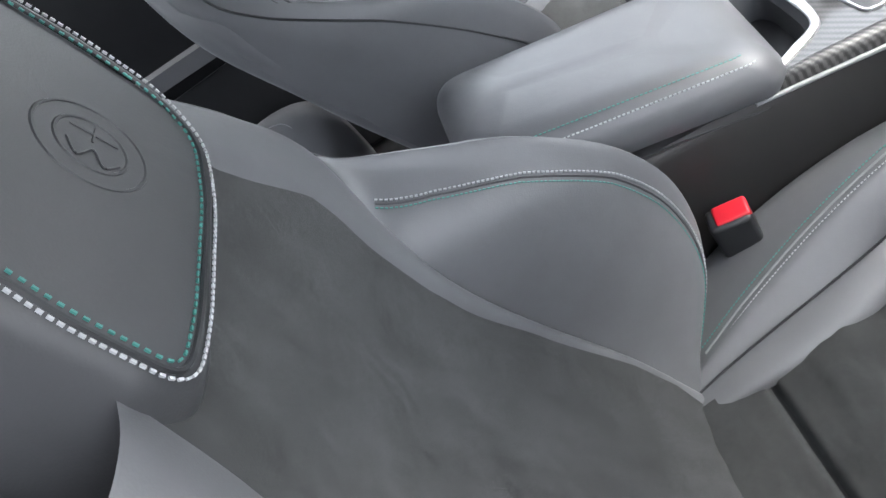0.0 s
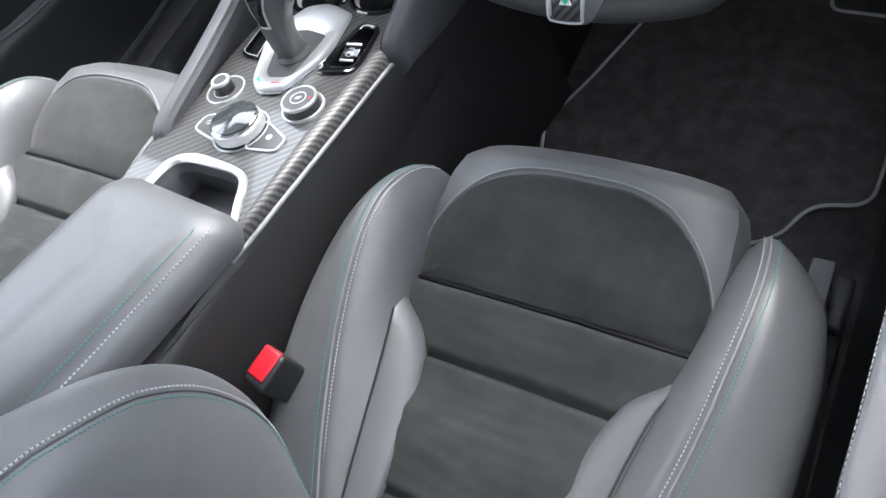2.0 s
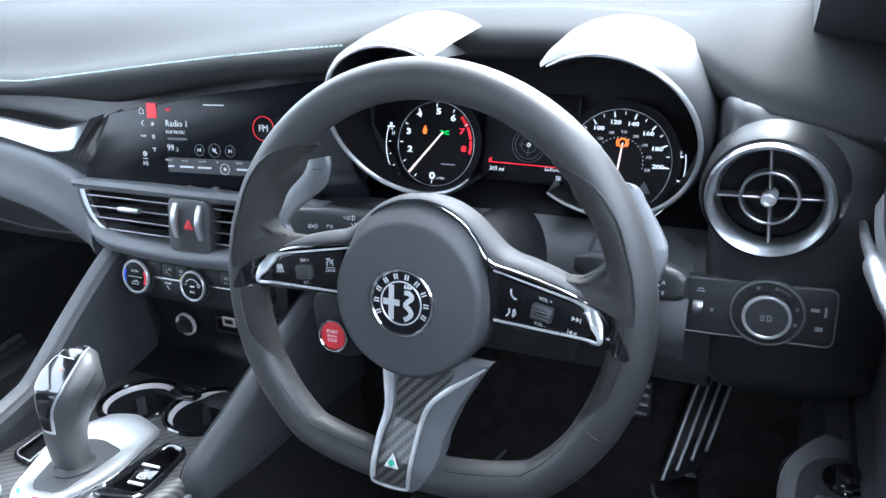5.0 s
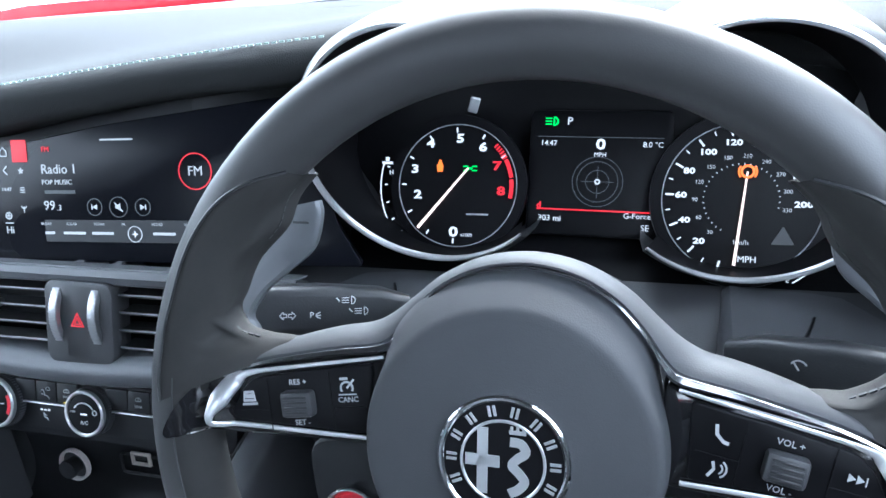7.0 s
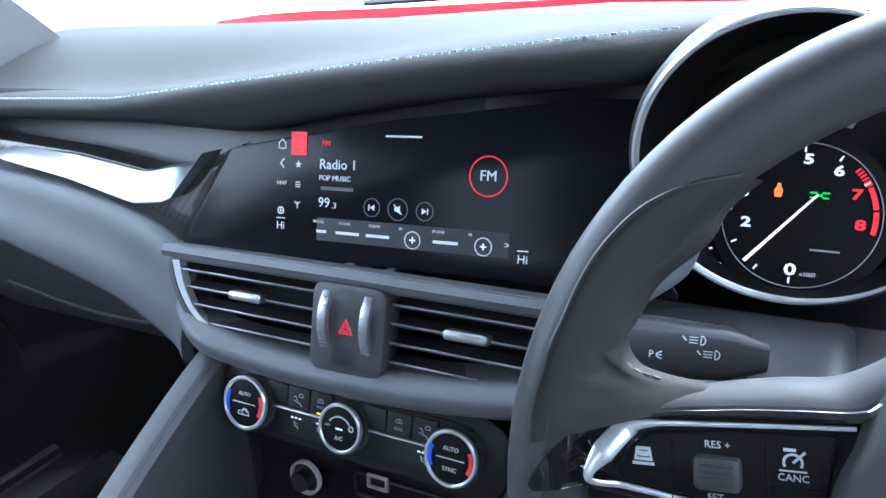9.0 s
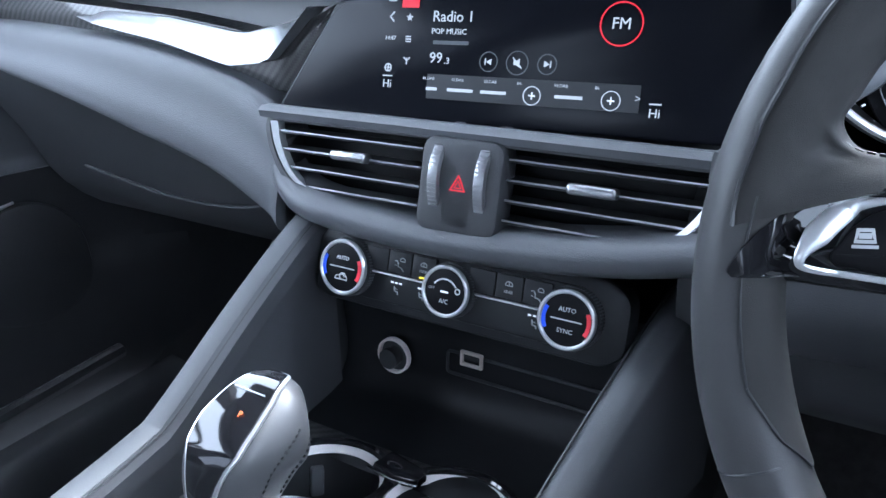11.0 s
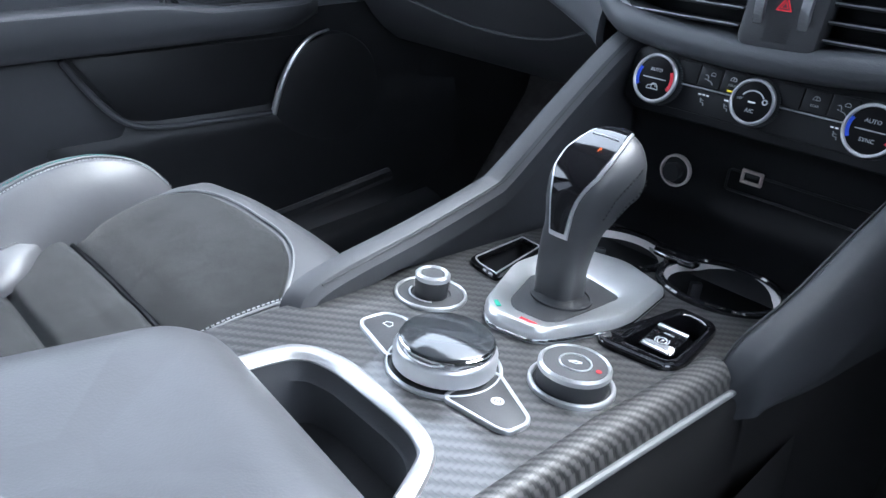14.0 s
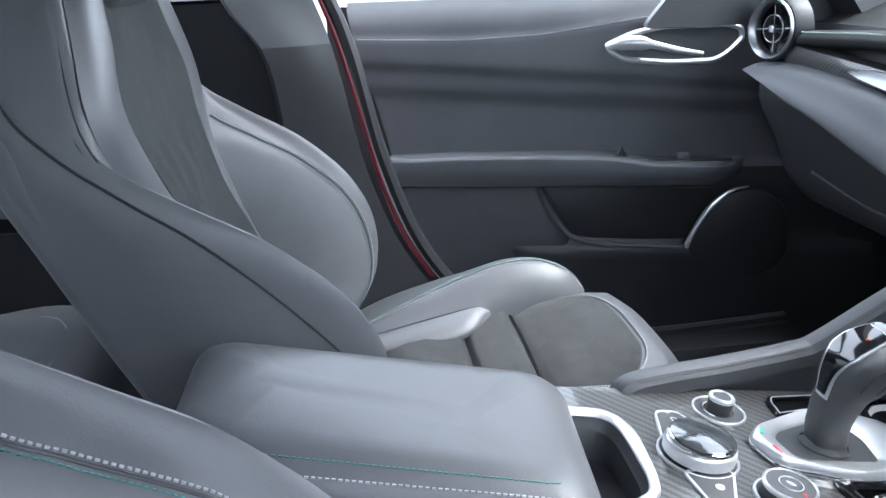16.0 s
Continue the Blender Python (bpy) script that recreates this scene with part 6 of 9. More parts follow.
def around(loop, n=72):
    """n points of a loop, by their bearing from its middle."""
    c = Vector((-0.026, 0.200))
    pts = [Vector(p) - c for p in loop]
    res = []
    for k in range(n):
        a = 2 * math.pi * k / n
        d = Vector((math.cos(a), math.sin(a)))
        best = 0
        for p, q in zip(pts, pts[1:] + pts[:1]):
            e = q - p
            den = d.x * e.y - d.y * e.x
            if abs(den) > 1e-12:
                t_ = (p.x * e.y - p.y * e.x) / den
                u_ = (p.x * d.y - p.y * d.x) / den
                if t_ > 0 and -1e-6 <= u_ <= 1 + 1e-6:
                    best = max(best, t_)
        res.append(c + d * best)
    return res


ao, ai = around(o), around(i)
rows = [[(p.x, p.y, deck(p.y)) for p in ao], [(p.x, p.y, deck(p.y) + 0.0055) for p in ao], [tuple((*(p * 0.96 + q * 0.04), deck(p.y) + 0.0085)) for p, q in zip(ao, ai)], [tuple((*(p * 0.86 + q * 0.14), deck(p.y) + 0.0110)) for p, q in zip(ao, ai)], [tuple((*(p * 0.75 + q * 0.25), deck(p.y) + 0.0113)) for p, q in zip(ao, ai)],
        [tuple((*(p * 0.10 + q * 0.90), deck(q.y) + 0.0070)) for p, q in zip(ao, ai)],
        [(q.x, q.y, deck(q.y) + 0.0055) for q in ai], [(q.x, q.y, deck(q.y)) for q in ai]]
skin(b, rows, closed=True)
part("bezel", b, MATT_SILVER, gear, "satin silver bezel")
b = fresh()
sweep(b, [(p.x, p.y, deck(p.y) + 0.0028) for p in ao], 0.0011, n=6, closed=True)
part("bezel_edge", b, CHROME, gear, "bright line round the bezel's foot")
b = fresh()
slab(b, offset(i, -0.002), 0.006, Matrix(((1, 0, 0, 0), (0, 1, 0, 0), (0, -0.154, 1, 0.415), (0, 0, 0, 1))), 0.001)
part("bezel_floor", b, SOFT, gear)
b = fresh()
lathe(b, [(0.0235, 0.0), (0.0235, 0.0045), (0.0215, 0.0050), (0.0212, 0.0035), (0.0185, 0.0050), (0.0001, 0.009)], on_deck(-0.022, 0.196, 0.003), 36)
part("boot_ring", b, SOFT, gear)
for col, cx, cy, w in ((GREEN_MARK, -0.034, 0.1385, 0.009), (RED_MARK, -0.004, 0.1375, 0.013)):
    b = fresh()
    bars(b, on_deck(cx, cy, 0.0112) @ pose(0, 0, 0, 0, 0, -32 if col is GREEN_MARK else 8), [(0, 0, w, 0.0034)], 0.0006)
    part("colour_mark", b, col, gear, smooth=False)
# lever: a padded grip with a flat tapering face that leans forward towards its head
LEVER = ((0.1835, 0.375, 1.0, 0.0, 0.037, 0.0120, 0.0175), (0.1832, 0.412, 1.0, 0.0, 0.038, 0.0120, 0.0176), (0.1840, 0.440, 1.0, -0.06, 0.047, 0.0115, 0.0190), (0.1858, 0.4535, 0.98, -0.16, 0.056, 0.0110, 0.0208), (0.1903, 0.471, 0.95, -0.32, 0.060, 0.0165, 0.0234),
         (0.1990, 0.4865, 0.85, -0.52, 0.059, 0.0205, 0.0252), (0.2125, 0.4975, 0.70, -0.71, 0.056, 0.0215, 0.0272), (0.2290, 0.5045, 0.48, -0.88, 0.047, 0.0190, 0.0270), (0.2440, 0.5085, 0.20, -0.98, 0.037, 0.0150, 0.0225), (0.2555, 0.5065, -0.10, -0.99, 0.024, 0.0095, 0.0150), (0.2625, 0.5010, -0.3, -0.95, 0.011, 0.0040, 0.0070))
LEVER = [[q.x, q.y, q.z, w.x, w.y, w.z, v.x] for q, w, v in zip(spline([r[:3] for r in LEVER], 60), spline([r[3:6] for r in LEVER], 60), spline([(r[6], 0, 0) for r in LEVER], 60))]


def lever_ring(r, n=28):
    """One cross-section of the lever: its flat face first, then round the back."""
    y, z, ny, nz, deep, hf, hm = r
    c = -0.0235 - 0.003 * max(0.0, min(1.0, (0.45 - z) / 0.04))
    push = 0.005 * max(0.0, min(1.0, (z - 0.45) / 0.04))
    pts = [(c - hf, 0.03), (c - hf * 0.5, 0.0), (c, -0.006), (c + hf * 0.5, 0.0), (c + hf, 0.03), (c + push * 0.5 + hm * 0.93, 0.20), (c + push + hm, 0.46), (c + push + hm * 0.84, 0.75), (c + push + hm * 0.48, 0.95), (c + push, 1.0), (c + push - hm * 0.48, 0.95), (c + push - hm * 0.84, 0.75), (c + push - hm, 0.46), (c + push * 0.5 - hm * 0.93, 0.20)]
    return spline([(x, y + ny * deep * v, z + nz * deep * v) for x, v in pts], n, closed=True)


b = fresh()
skin(b, [lever_ring(r) for r in LEVER], closed=True, caps=True)
part("grip", b, GRIP_SKIN, gear, "black leather grip")
FACE = [(0.1838, 0.0050), (0.1858, 0.0062), (0.1947, 0.0120), (0.2026, 0.0170), (0.2158, 0.0180), (0.2310, 0.0157), (0.2445, 0.0115), (0.2535, 0.0075), (0.2570, 0.0035)]


def face_rows(k0, k1, grow, lift):
    """The face's strip between two stations of the lever, widened and raised."""
    out_ = []
    for r in LEVER[k0:k1 + 1]:
        y, z, ny, nz = r[:4]
        w = line(FACE, y) + grow
        out_.append([(-0.0235 + 0.0030 * max(0, (0.475 - z) / 0.03) + w * k, y - ny * (lift + 0.0006 * (1 - k * k)), z - nz * (lift + 0.0006 * (1 - k * k))) for k in (-1, -0.5, 0, 0.5, 1)])
    return out_


b = fresh()
shell(b, face_rows(15, 55, 0.0022, 0.0012), (0, 0.002, -0.001))
part("grip_frame", b, SATIN, gear, "silver frame on the lever's face")
b = fresh()
shell(b, face_rows(17, 53, 0.0, 0.0024), (0, 0.002, -0.001))
part("grip_face", b, PIANO, gear, "gloss black face with a lit gear letter")
b = fresh()
y, z, ny, nz = LEVER[44][:4]
bars(b, frame_at((-0.0235, y - ny * 0.0030, z - nz * 0.0030), (1, 0, 0), (0, -nz, ny)), [(0, 0, 0.0225, 0.0008)], 0.0006)
part("grip_button_line", b, SATIN, gear, smooth=False)
y, z, ny, nz = LEVER[39][:4]
lettering("gear_letter", "P", 0.0050, frame_at((-0.0170, y - ny * 0.0040, z - nz * 0.0040), (1, 0, 0), (0, -nz, ny)), GLOW_AMBER, gear)
# pricked seam down the driver's side of the grip
for j in (7, 8):
    b = fresh()
    stitches(b, [Vector(lever_ring(r)[j * 28 // 14 - 3]) + Vector((0.0004, 0, 0)) for r in LEVER[22:44]], 0.0034, 0.0007, 0.5)
    part("pricked_seam", b, HARD, gear)

# parking brake switch, tray and knobs on the deck
epb = thing("parking_brake_switch", (0, 0, 0), "gloss black parking brake switch with silver edge", "switch")
b = fresh()
c0 = Vector((0.0575, 0.222))


def bearing(loop, n=64):
    """n points of a loop, by their bearing from the switch's middle."""
    return [p - Vector((-0.026, 0.200)) + c0 for p in around([tuple(Vector(q) - c0 + Vector((-0.026, 0.200))) for q in loop], n)]


eo, ei = bearing(EP), bearing(WELL)
skin(b, [[LIE @ Vector((p.x, p.y, h)) for p in loop] for loop, h in ((eo, -0.002), (eo, 0.0032), ([p * 0.92 + q * 0.08 for p, q in zip(eo, ei)], 0.0042), ([p * 0.3 + q * 0.7 for p, q in zip(eo, ei)], 0.0036), (ei, 0.0024), ([q * 0.98 + c0 * 0.02 for q in ei], -0.012), ([c0] * 64, -0.0125))], closed=True)
part("plate", b, PIANO, epb, "gloss black well plate")
b = fresh()
sweep(b, [LIE @ Vector((x, y, 0.0040)) for x, y in ((0.0300, 0.1762), (0.0370, 0.1735), (0.0580, 0.1775), (0.0770, 0.1815), (0.0805, 0.1880))], 0.0016, prof=[(-1, -0.2), (-0.8, 0.3), (0.8, 0.3), (1, -0.2)])
part("edge_line", b, CHROME, epb, "bright chrome near edge")
b = fresh()
RK = on_deck(0.0570, 0.2150, -0.002) @ pose(0, 0, 0, 12, 0, 4)
block(b, (0.0250, 0.0300, 0.010), RK, 0.002)
sw = part("rocker", b, PIANO, epb)
for y0, w in ((-0.0125, 0.0200), (0.0125, 0.0230)):
    b = fresh()
    block(b, (w, 0.0034, 0.0016), RK @ Matrix.Translation((0, y0, 0.0052)), 0.0005)
    part("rocker_edge", b, SATIN, sw, "silver bar")
b = fresh()
f = RK @ Matrix.Translation((0, 0, 0.0052))
stroke(b, arc(0.0034, 0, 360, 20, 0, -0.003)[:-1], 0.0007, f, closed=True)
stroke(b, arc(0.0050, 140, 220, 8, 0, -0.003), 0.0007, f)
stroke(b, arc(0.0050, -40, 40, 8, 0, -0.003), 0.0007, f)
part("brake_symbol", b, WHITE_MARK, sw, smooth=False)
lettering("brake_letter", "P", 0.0044, f @ Matrix.Translation((0, -0.003, 0)), WHITE_MARK, sw)
b = fresh()
bars(b, f, [(0.0005, 0.0060, 0.0075, 0.0016)])
part("brake_lamp", b, GREY_MARK, sw, smooth=False)
pocket = thing("key_pocket", (0, 0, 0), "small gloss black pocket beside the gear lever", "tray")
b = fresh()
band(b, TR, 0.006, 0.005, LIE, 0.0015)
part("pocket_rim", b, PIANO, pocket)
b = fresh()
rows = [[LIE @ Vector((x, y, h)) for x, y in offset(TR, 0.004 + k)] for h, k in ((0.002, 0.0), (-0.022, 0.002), (-0.024, 0.004))]
skin(b, rows, closed=True)
b.faces.new([b.verts.new(q) for q in rows[-1]])
part("pocket_floor", b, HARD, pocket)
b = fresh()
band(b, offset(TR, 0.0035), 0.0012, 0.0012, LIE @ Matrix.Translation((0, 0, 0.0046)), 0.0003)
part("rim_line", b, SATIN, pocket)

vol = thing("volume_knob", (-0.0840, 0.1195, deck(0.1195)), "small silver-topped volume knob in a ringed plate", "knob")
m = pose(0, 0, 0, -math.degrees(SLOPE))
b = fresh()
lathe(b, [(0.0250, 0.0), (0.0250, 0.0016), (0.0150, 0.0020), (0.0142, 0.0008), (0.0001, 0.0008)], m, 48)
part("plate", b, SOFT, vol)
b = fresh()
ring(b, 0.0248, 0.0272, 0.003, m)
part("outer_ring", b, SATIN, vol, "satin silver ring")
b = fresh()
lathe(b, [(0.0125, 0.001), (0.0128, 0.0145), (0.0120, 0.016), (0.0001, 0.016)], m, 40)
part("body", b, HARD, vol)
b = fresh()
ring(b, 0.0088, 0.0130, 0.0045, m @ Matrix.Translation((0, 0, 0.0145)), 44, 0.0014)
part("top_ring", b, SATIN, vol)
b = fresh()
lathe(b, [(0.0092, 0.016), (0.0088, 0.0182), (0.0001, 0.0184)], m, 32)
part("cap", b, SOFT, vol)
b = fresh()
stroke(b, arc(0.0160, 200, 320, 14), 0.0014, m @ Matrix.Translation((0, 0, 0.002)))
part("scale_arc", b, WHITE_MARK, vol, smooth=False)

rot = thing("rotary_controller", (-0.0065, 0.0612, deck(0.0612)), "large rotary controller with glossy top and silver collar", "knob")
b = fresh()
o = arc(0.0372, 0, 360, 56)[:-1]
band(b, o, 0.0026, 0.003, m)
part("outer_ring", b, SATIN, rot, "satin silver ring")
b = fresh()
lathe(b, [(0.0350, 0.0), (0.0350, 0.0015), (0.0280, 0.002)], m, 48)
part("well", b, HARD, rot)
b = fresh()
lathe(b, [(0.0305, 0.003), (0.0328, 0.0045), (0.0328, 0.0135), (0.0318, 0.0158), (0.0304, 0.0166)], m, 60)
part("collar", b, SATIN, rot, "brushed silver collar")
b = fresh()
lathe(b, [(0.0304, 0.0160), (0.0306, 0.0192), (0.0300, 0.0208), (0.0286, 0.0216)], m, 60)
part("bevel", b, CHROME, rot)
b = fresh()
lathe(b, [(0.0292, 0.0208), (0.0290, 0.0224), (0.0280, 0.0230), (0.0001, 0.0234)], m, 60)
part("touch_top", b, ROTARY_TOP, rot, "glossy grey touch top")
for s, tips in ((-1, [(-0.0245, -0.0235), (-0.0655, -0.0135), (-0.0705, -0.0090), (-0.0700, 0.0095), (-0.0555, 0.0165), (-0.0330, 0.0060)]), (1, [(0.0260, -0.0245), (0.0650, -0.0195), (0.0700, -0.0165), (0.0710, -0.0035), (0.0680, 0.0015), (0.0260, 0.0210)])):
    o = rounded(tips, 0.006)
    b = fresh()
    band(b, offset(o, -0.0022), 0.0026, 0.003, m, 0.0006)
    part("key_rim", b, SATIN, rot, "satin silver key surround")
    b = fresh()
    slab(b, o, 0.0026, m, 0.001)
    key = part("side_key", b, SOFT, rot, "black side key")
    b = fresh()
    f = m @ Matrix.Translation((-0.0560, 0.0010, 0.0027) if s < 0 else (0.0480, -0.0020, 0.0027))
    if s < 0:
        stroke(b, [(-0.003, -0.0025), (-0.003, 0.001), (0, 0.0036), (0.003, 0.001), (0.003, -0.0025)], 0.0008, f, closed=True)
    else:
        stroke(b, arc(0.0032, 0, 360, 16)[:-1], 0.0016, f, closed=True)
        stroke(b, arc(0.0012, 0, 360, 10)[:-1], 0.0008, f, closed=True)
    part("key_symbol", b, WHITE_MARK, key, smooth=False)

dna = thing("drive_mode_knob", (0.0530, 0.1140, deck(0.1140)), "drive mode knob with a silver rim and red dot", "knob")
b = fresh()
ring(b, 0.0246, 0.0276, 0.0035, m, 56)
part("outer_ring", b, SATIN, dna, "satin silver ring")
b = fresh()
lathe(b, [(0.0250, 0.0), (0.0246, 0.0008), (0.0180, 0.001)], m, 48)
part("well", b, HARD, dna)
b = fresh()
lathe(b, [(0.0222, 0.001), (0.0226, 0.004), (0.0226, 0.0125), (0.0220, 0.014)], m, 56)
part("body", b, SOFT, dna)
b = fresh()
ring(b, 0.0198, 0.0230, 0.0045, m @ Matrix.Translation((0, 0, 0.0122)), 56, 0.0015)
part("top_ring", b, SATIN, dna)
b = fresh()
lathe(b, [(0.0202, 0.0140), (0.0200, 0.0160), (0.0001, 0.0162)], m, 48)
part("cap", b, SOFT, dna)
b = fresh()
ring(b, 0.0094, 0.0104, 0.0010, m @ Matrix.Translation((0, 0, 0.0160)), 40)
part("inner_ring", b, SATIN, dna)
b = fresh()
f = m @ Matrix.Translation((0, 0, 0.0163))
stroke(b, [(-0.0035, -0.0025), (-0.001, 0.0012), (0.003, 0.0028)], 0.0014, f)
stroke(b, [(-0.003, -0.0025), (0.001, -0.001), (0.0032, 0.0022)], 0.0008, f)
part("damper_symbol", b, WHITE_MARK, dna, smooth=False)
b = fresh()
stroke(b, arc(0.0010, 0, 360, 10, 0.0150, 0.0035)[:-1], 0.0020, f, closed=True)
part("red_dot", b, GLOW_RED, dna, "red mode lamp", smooth=False)

# seat belt buckles
buckle = thing("belt_buckle", (0.152, -0.182, 0.20), "black seat belt buckle with a red button", "seat belt buckle", "belt buckles")
b = fresh()
block(b, (0.031, 0.045, 0.095), Matrix.Translation((0, 0.008, 0.102)) @ pose(0, 0, 0, 4, 4, -12), 0.006, 3)
part("body", b, HARD, buckle)
b = fresh()
block(b, (0.0255, 0.037, 0.012), Matrix.Translation((0.001, 0.009, 0.146)) @ pose(0, 0, 0, 4, 4, -12), 0.004, 3)
part("button", b, RED_PLASTIC, buckle, "bright red release button")
b = fresh()
sweep(b, [(0, 0.0, 0.06), (-0.01, -0.03, -0.02), (-0.01, -0.06, -0.12)], 0.012, prof=[(-1, -.4), (1, -.4), (1, .4), (-1, .4)])
part("stalk", b, HARD, buckle)
copy_thing(buckle, Matrix.Translation((-0.152, -0.182, 0.20)))

# ---- steering wheel ----
WT = radians(16.6)
WC = Vector((0.386, 0.275, 0.627))
W = frame_at((0, 0, 0), (1, 0, 0), (0, math.sin(WT), math.cos(WT)))
wheel = thing("steering_wheel", WC, "flat-bottomed black leather and suede steering wheel", "steering wheel")
RR = 0.1725


def rim_point(a):
    """The rim's centre line; its foot is flattened."""
    x, y = RR * math.sin(a), RR * math.cos(a)
    if y < -0.138:
        k = (-0.138 - y) / (RR - 0.138)
        y = -0.138 - 0.016 * k
    return x, y


def rim_piece(name, a0, a1, mat, label, fat=1.0, n=40):
    b = fresh()
    rows = []
    for k in range(n + 1):
        a = radians(a0 + (a1 - a0) * k / n)
        x, y = rim_point(a)
        x2, y2 = rim_point(a + 0.01)
        t_ = Vector((x2 - x, y2 - y, 0)).normalized()
        o = Vector((t_.y, -t_.x, 0))
        if o.dot(Vector((x, y, 0))) < 0:
            o = -o
        deg = math.degrees(a) % 360
        swell = 1 + 0.08 * math.exp(-((abs(((deg + 180) % 360) - 180) - 110) / 14) ** 2)
        r = 0.0162 * fat
        rows.append([W @ (Vector((x, y, 0)) + o * (r * math.cos(p) * (swell if math.cos(p) < 0 else 1)) + Vector((0, 0, r * 1.08 * math.sin(p)))) for p in np.linspace(0, 2 * math.pi, 20, endpoint=False)])
    skin(b, rows, closed=True, caps=True)
    return part(name, b, mat, wheel, label)


rim_piece("rim_top", -76, 76, WHEEL_LEATHER, "smooth black leather top of the rim")
rim_piece("rim_grip", 76, 118.4, WHEEL_LEATHER, "black leather grip of the rim")
rim_piece("rim_grip", -118.4, -76, WHEEL_LEATHER, "black leather grip of the rim")
rim_piece("rim_foot", 118.4, 241.6, WHEEL_LEATHER, "black leather foot of the rim", n=60)
# thumb panels let into the rim's inner face, and the fillets above the spokes
for s in (-1, 1):
    b = fresh()
    rows, edge = [], []
    for k in range(49):
        deg = 84 + 36 * k / 48
        a = radians(s * deg)
        x, y = rim_point(a)
        o = Vector((x, y, 0)).normalized()
        swell = 1 + 0.08 * math.exp(-((deg - 110) / 14) ** 2)
        p0 = line([(84, 104), (95, 104), (108, 106), (115, 132), (120, 170)], deg)
        row = []
        for p in np.radians(np.linspace(p0, 205, 12)):
            r = 0.0162 + 0.0007
            row.append(W @ (Vector((x, y, 0)) + o * (r * math.cos(p) * (swell if math.cos(p) < 0 else 1)) + Vector((0, 0, r * 1.08 * math.sin(p)))))
        rows.append(row)
        edge.append(row[0])
    skin(b, rows)
    panel = part("thumb_panel", b, THUMB, wheel, "matt perforated thumb panel on the rim")
    b = fresh()
    sweep(b, spline(edge, 90), 0.0005, n=5)
    part("rim_seam", b, HARD, panel)
    # broad thumb rest: from a seam on the rim's face to a stitched inner edge, down to the spoke
    b = fresh()
    ctrl, seam, inner = [], [], []
    for ox, oy, ix, iy, zi in ((0.1080, 0.1168, 0.1040, 0.1165, -0.004), (0.1241, 0.1118, 0.1100, 0.1110, -0.005), (0.1399, 0.1023, 0.1150, 0.1030, -0.006), (0.1523, 0.0878, 0.1210, 0.0900, -0.007), (0.1603, 0.0727, 0.1375, 0.0735, -0.007),
                               (0.1660, 0.0560, 0.1475, 0.0585, -0.007), (0.1700, 0.0440, 0.1480, 0.0480, -0.006), (0.1720, 0.0330, 0.1415, 0.0392, -0.005), (0.1740, 0.0220, 0.1283, 0.0369, -0.003), (0.1745, 0.0130, 0.1150, 0.0368, -0.001), (0.1740, 0.0060, 0.1080, 0.0340, 0.001)):
        o, i = Vector((s * ox, oy, 0)), Vector((s * ix, iy, 0))
        i *= min(1.0, 0.1553 / i.length)
        if s > 0 and oy < 0.03:
            i.y -= 0.0060
            zi -= 0.0050
        o.z = 1.08 * math.sqrt(max(0.0, 0.0162 ** 2 - (o.length - RR) ** 2)) + 0.0006
        i.z = zi
        d = (o - i) * Vector((1, 1, 0))
        row = [o]
        for f in (0.15, 0.3, 0.45, 0.6, 0.75, 0.9):
            q = o.lerp(i, f) + Vector((0, 0, 0.010 * f * (1 - f)))
            q.z = max(q.z, 1.08 * math.sqrt(max(0.0, 0.0162 ** 2 - (math.hypot(q.x, q.y) - RR) ** 2)) + 0.0014)
            row.append(q)
        row += [i, i - d.normalized() * 0.001 + Vector((0, 0, -0.006)), i + d.normalized() * 0.004 + Vector((0, 0, -0.013))]
        ctrl.append([tuple(W @ q) for q in row])
        seam.append(W @ (o + Vector((0, 0, 0.0009))))
        inner.append(W @ (i + d.normalized() * 0.0012 + Vector((0, 0, 0.0022))))
    grid = []
    for row in net(ctrl, 56, 36):
        line_ = []
        for p in row:
            q = W.inverted() @ Vector(p)
            ring_ = Vector((q.x, q.y, 0)).normalized() * RR
            d = q - ring_
            far = math.hypot(math.hypot(d.x, d.y), d.z / 1.08) / 0.0162
            line_.append(W @ (ring_ + d * max(1.0, 1.055 / max(far, 0.2))))
        grid.append(line_)
    skin(b, grid)
    rest = part("thumb_rest", b, THUMB, wheel, "matt black thumb rest between rim and spoke")
    b = fresh()
    sweep(b, spline(seam, 70), 0.0008, n=5)
    part("rim_seam", b, HARD, rest)
    b = fresh()
    stitches(b, spline(inner[1:9], 70), 0.0040, 0.0008, 0.7)
    part("stitching", b, HARD, rest)
for a in (118.3, -118.3):
    b = fresh()
    x, y = rim_point(radians(a))
    d = Vector((x, y, 0)).normalized()
    sweep(b, [W @ (Vector((x, y, 0)) + d * (0.0160 * math.cos(p)) + Vector((0, 0, 0.0173 * math.sin(p)))) for p in np.linspace(0, 2 * math.pi, 24, endpoint=False)], 0.0006, n=5, closed=True)
    part("rim_seam", b, HARD, wheel)
for s in (-1, 1):
    b = fresh()
    pts = []
    for a in np.linspace(126, 168, 40):
        x, y = rim_point(radians(s * a))
        d = Vector((x, y, 0)).normalized()
        pts.append(W @ (Vector((x, y, 0)) - d * 0.0118 + Vector((0, 0, 0.0128))))
    stitches(b, pts, 0.004, 0.0007)
    part("stitching", b, HARD, wheel)
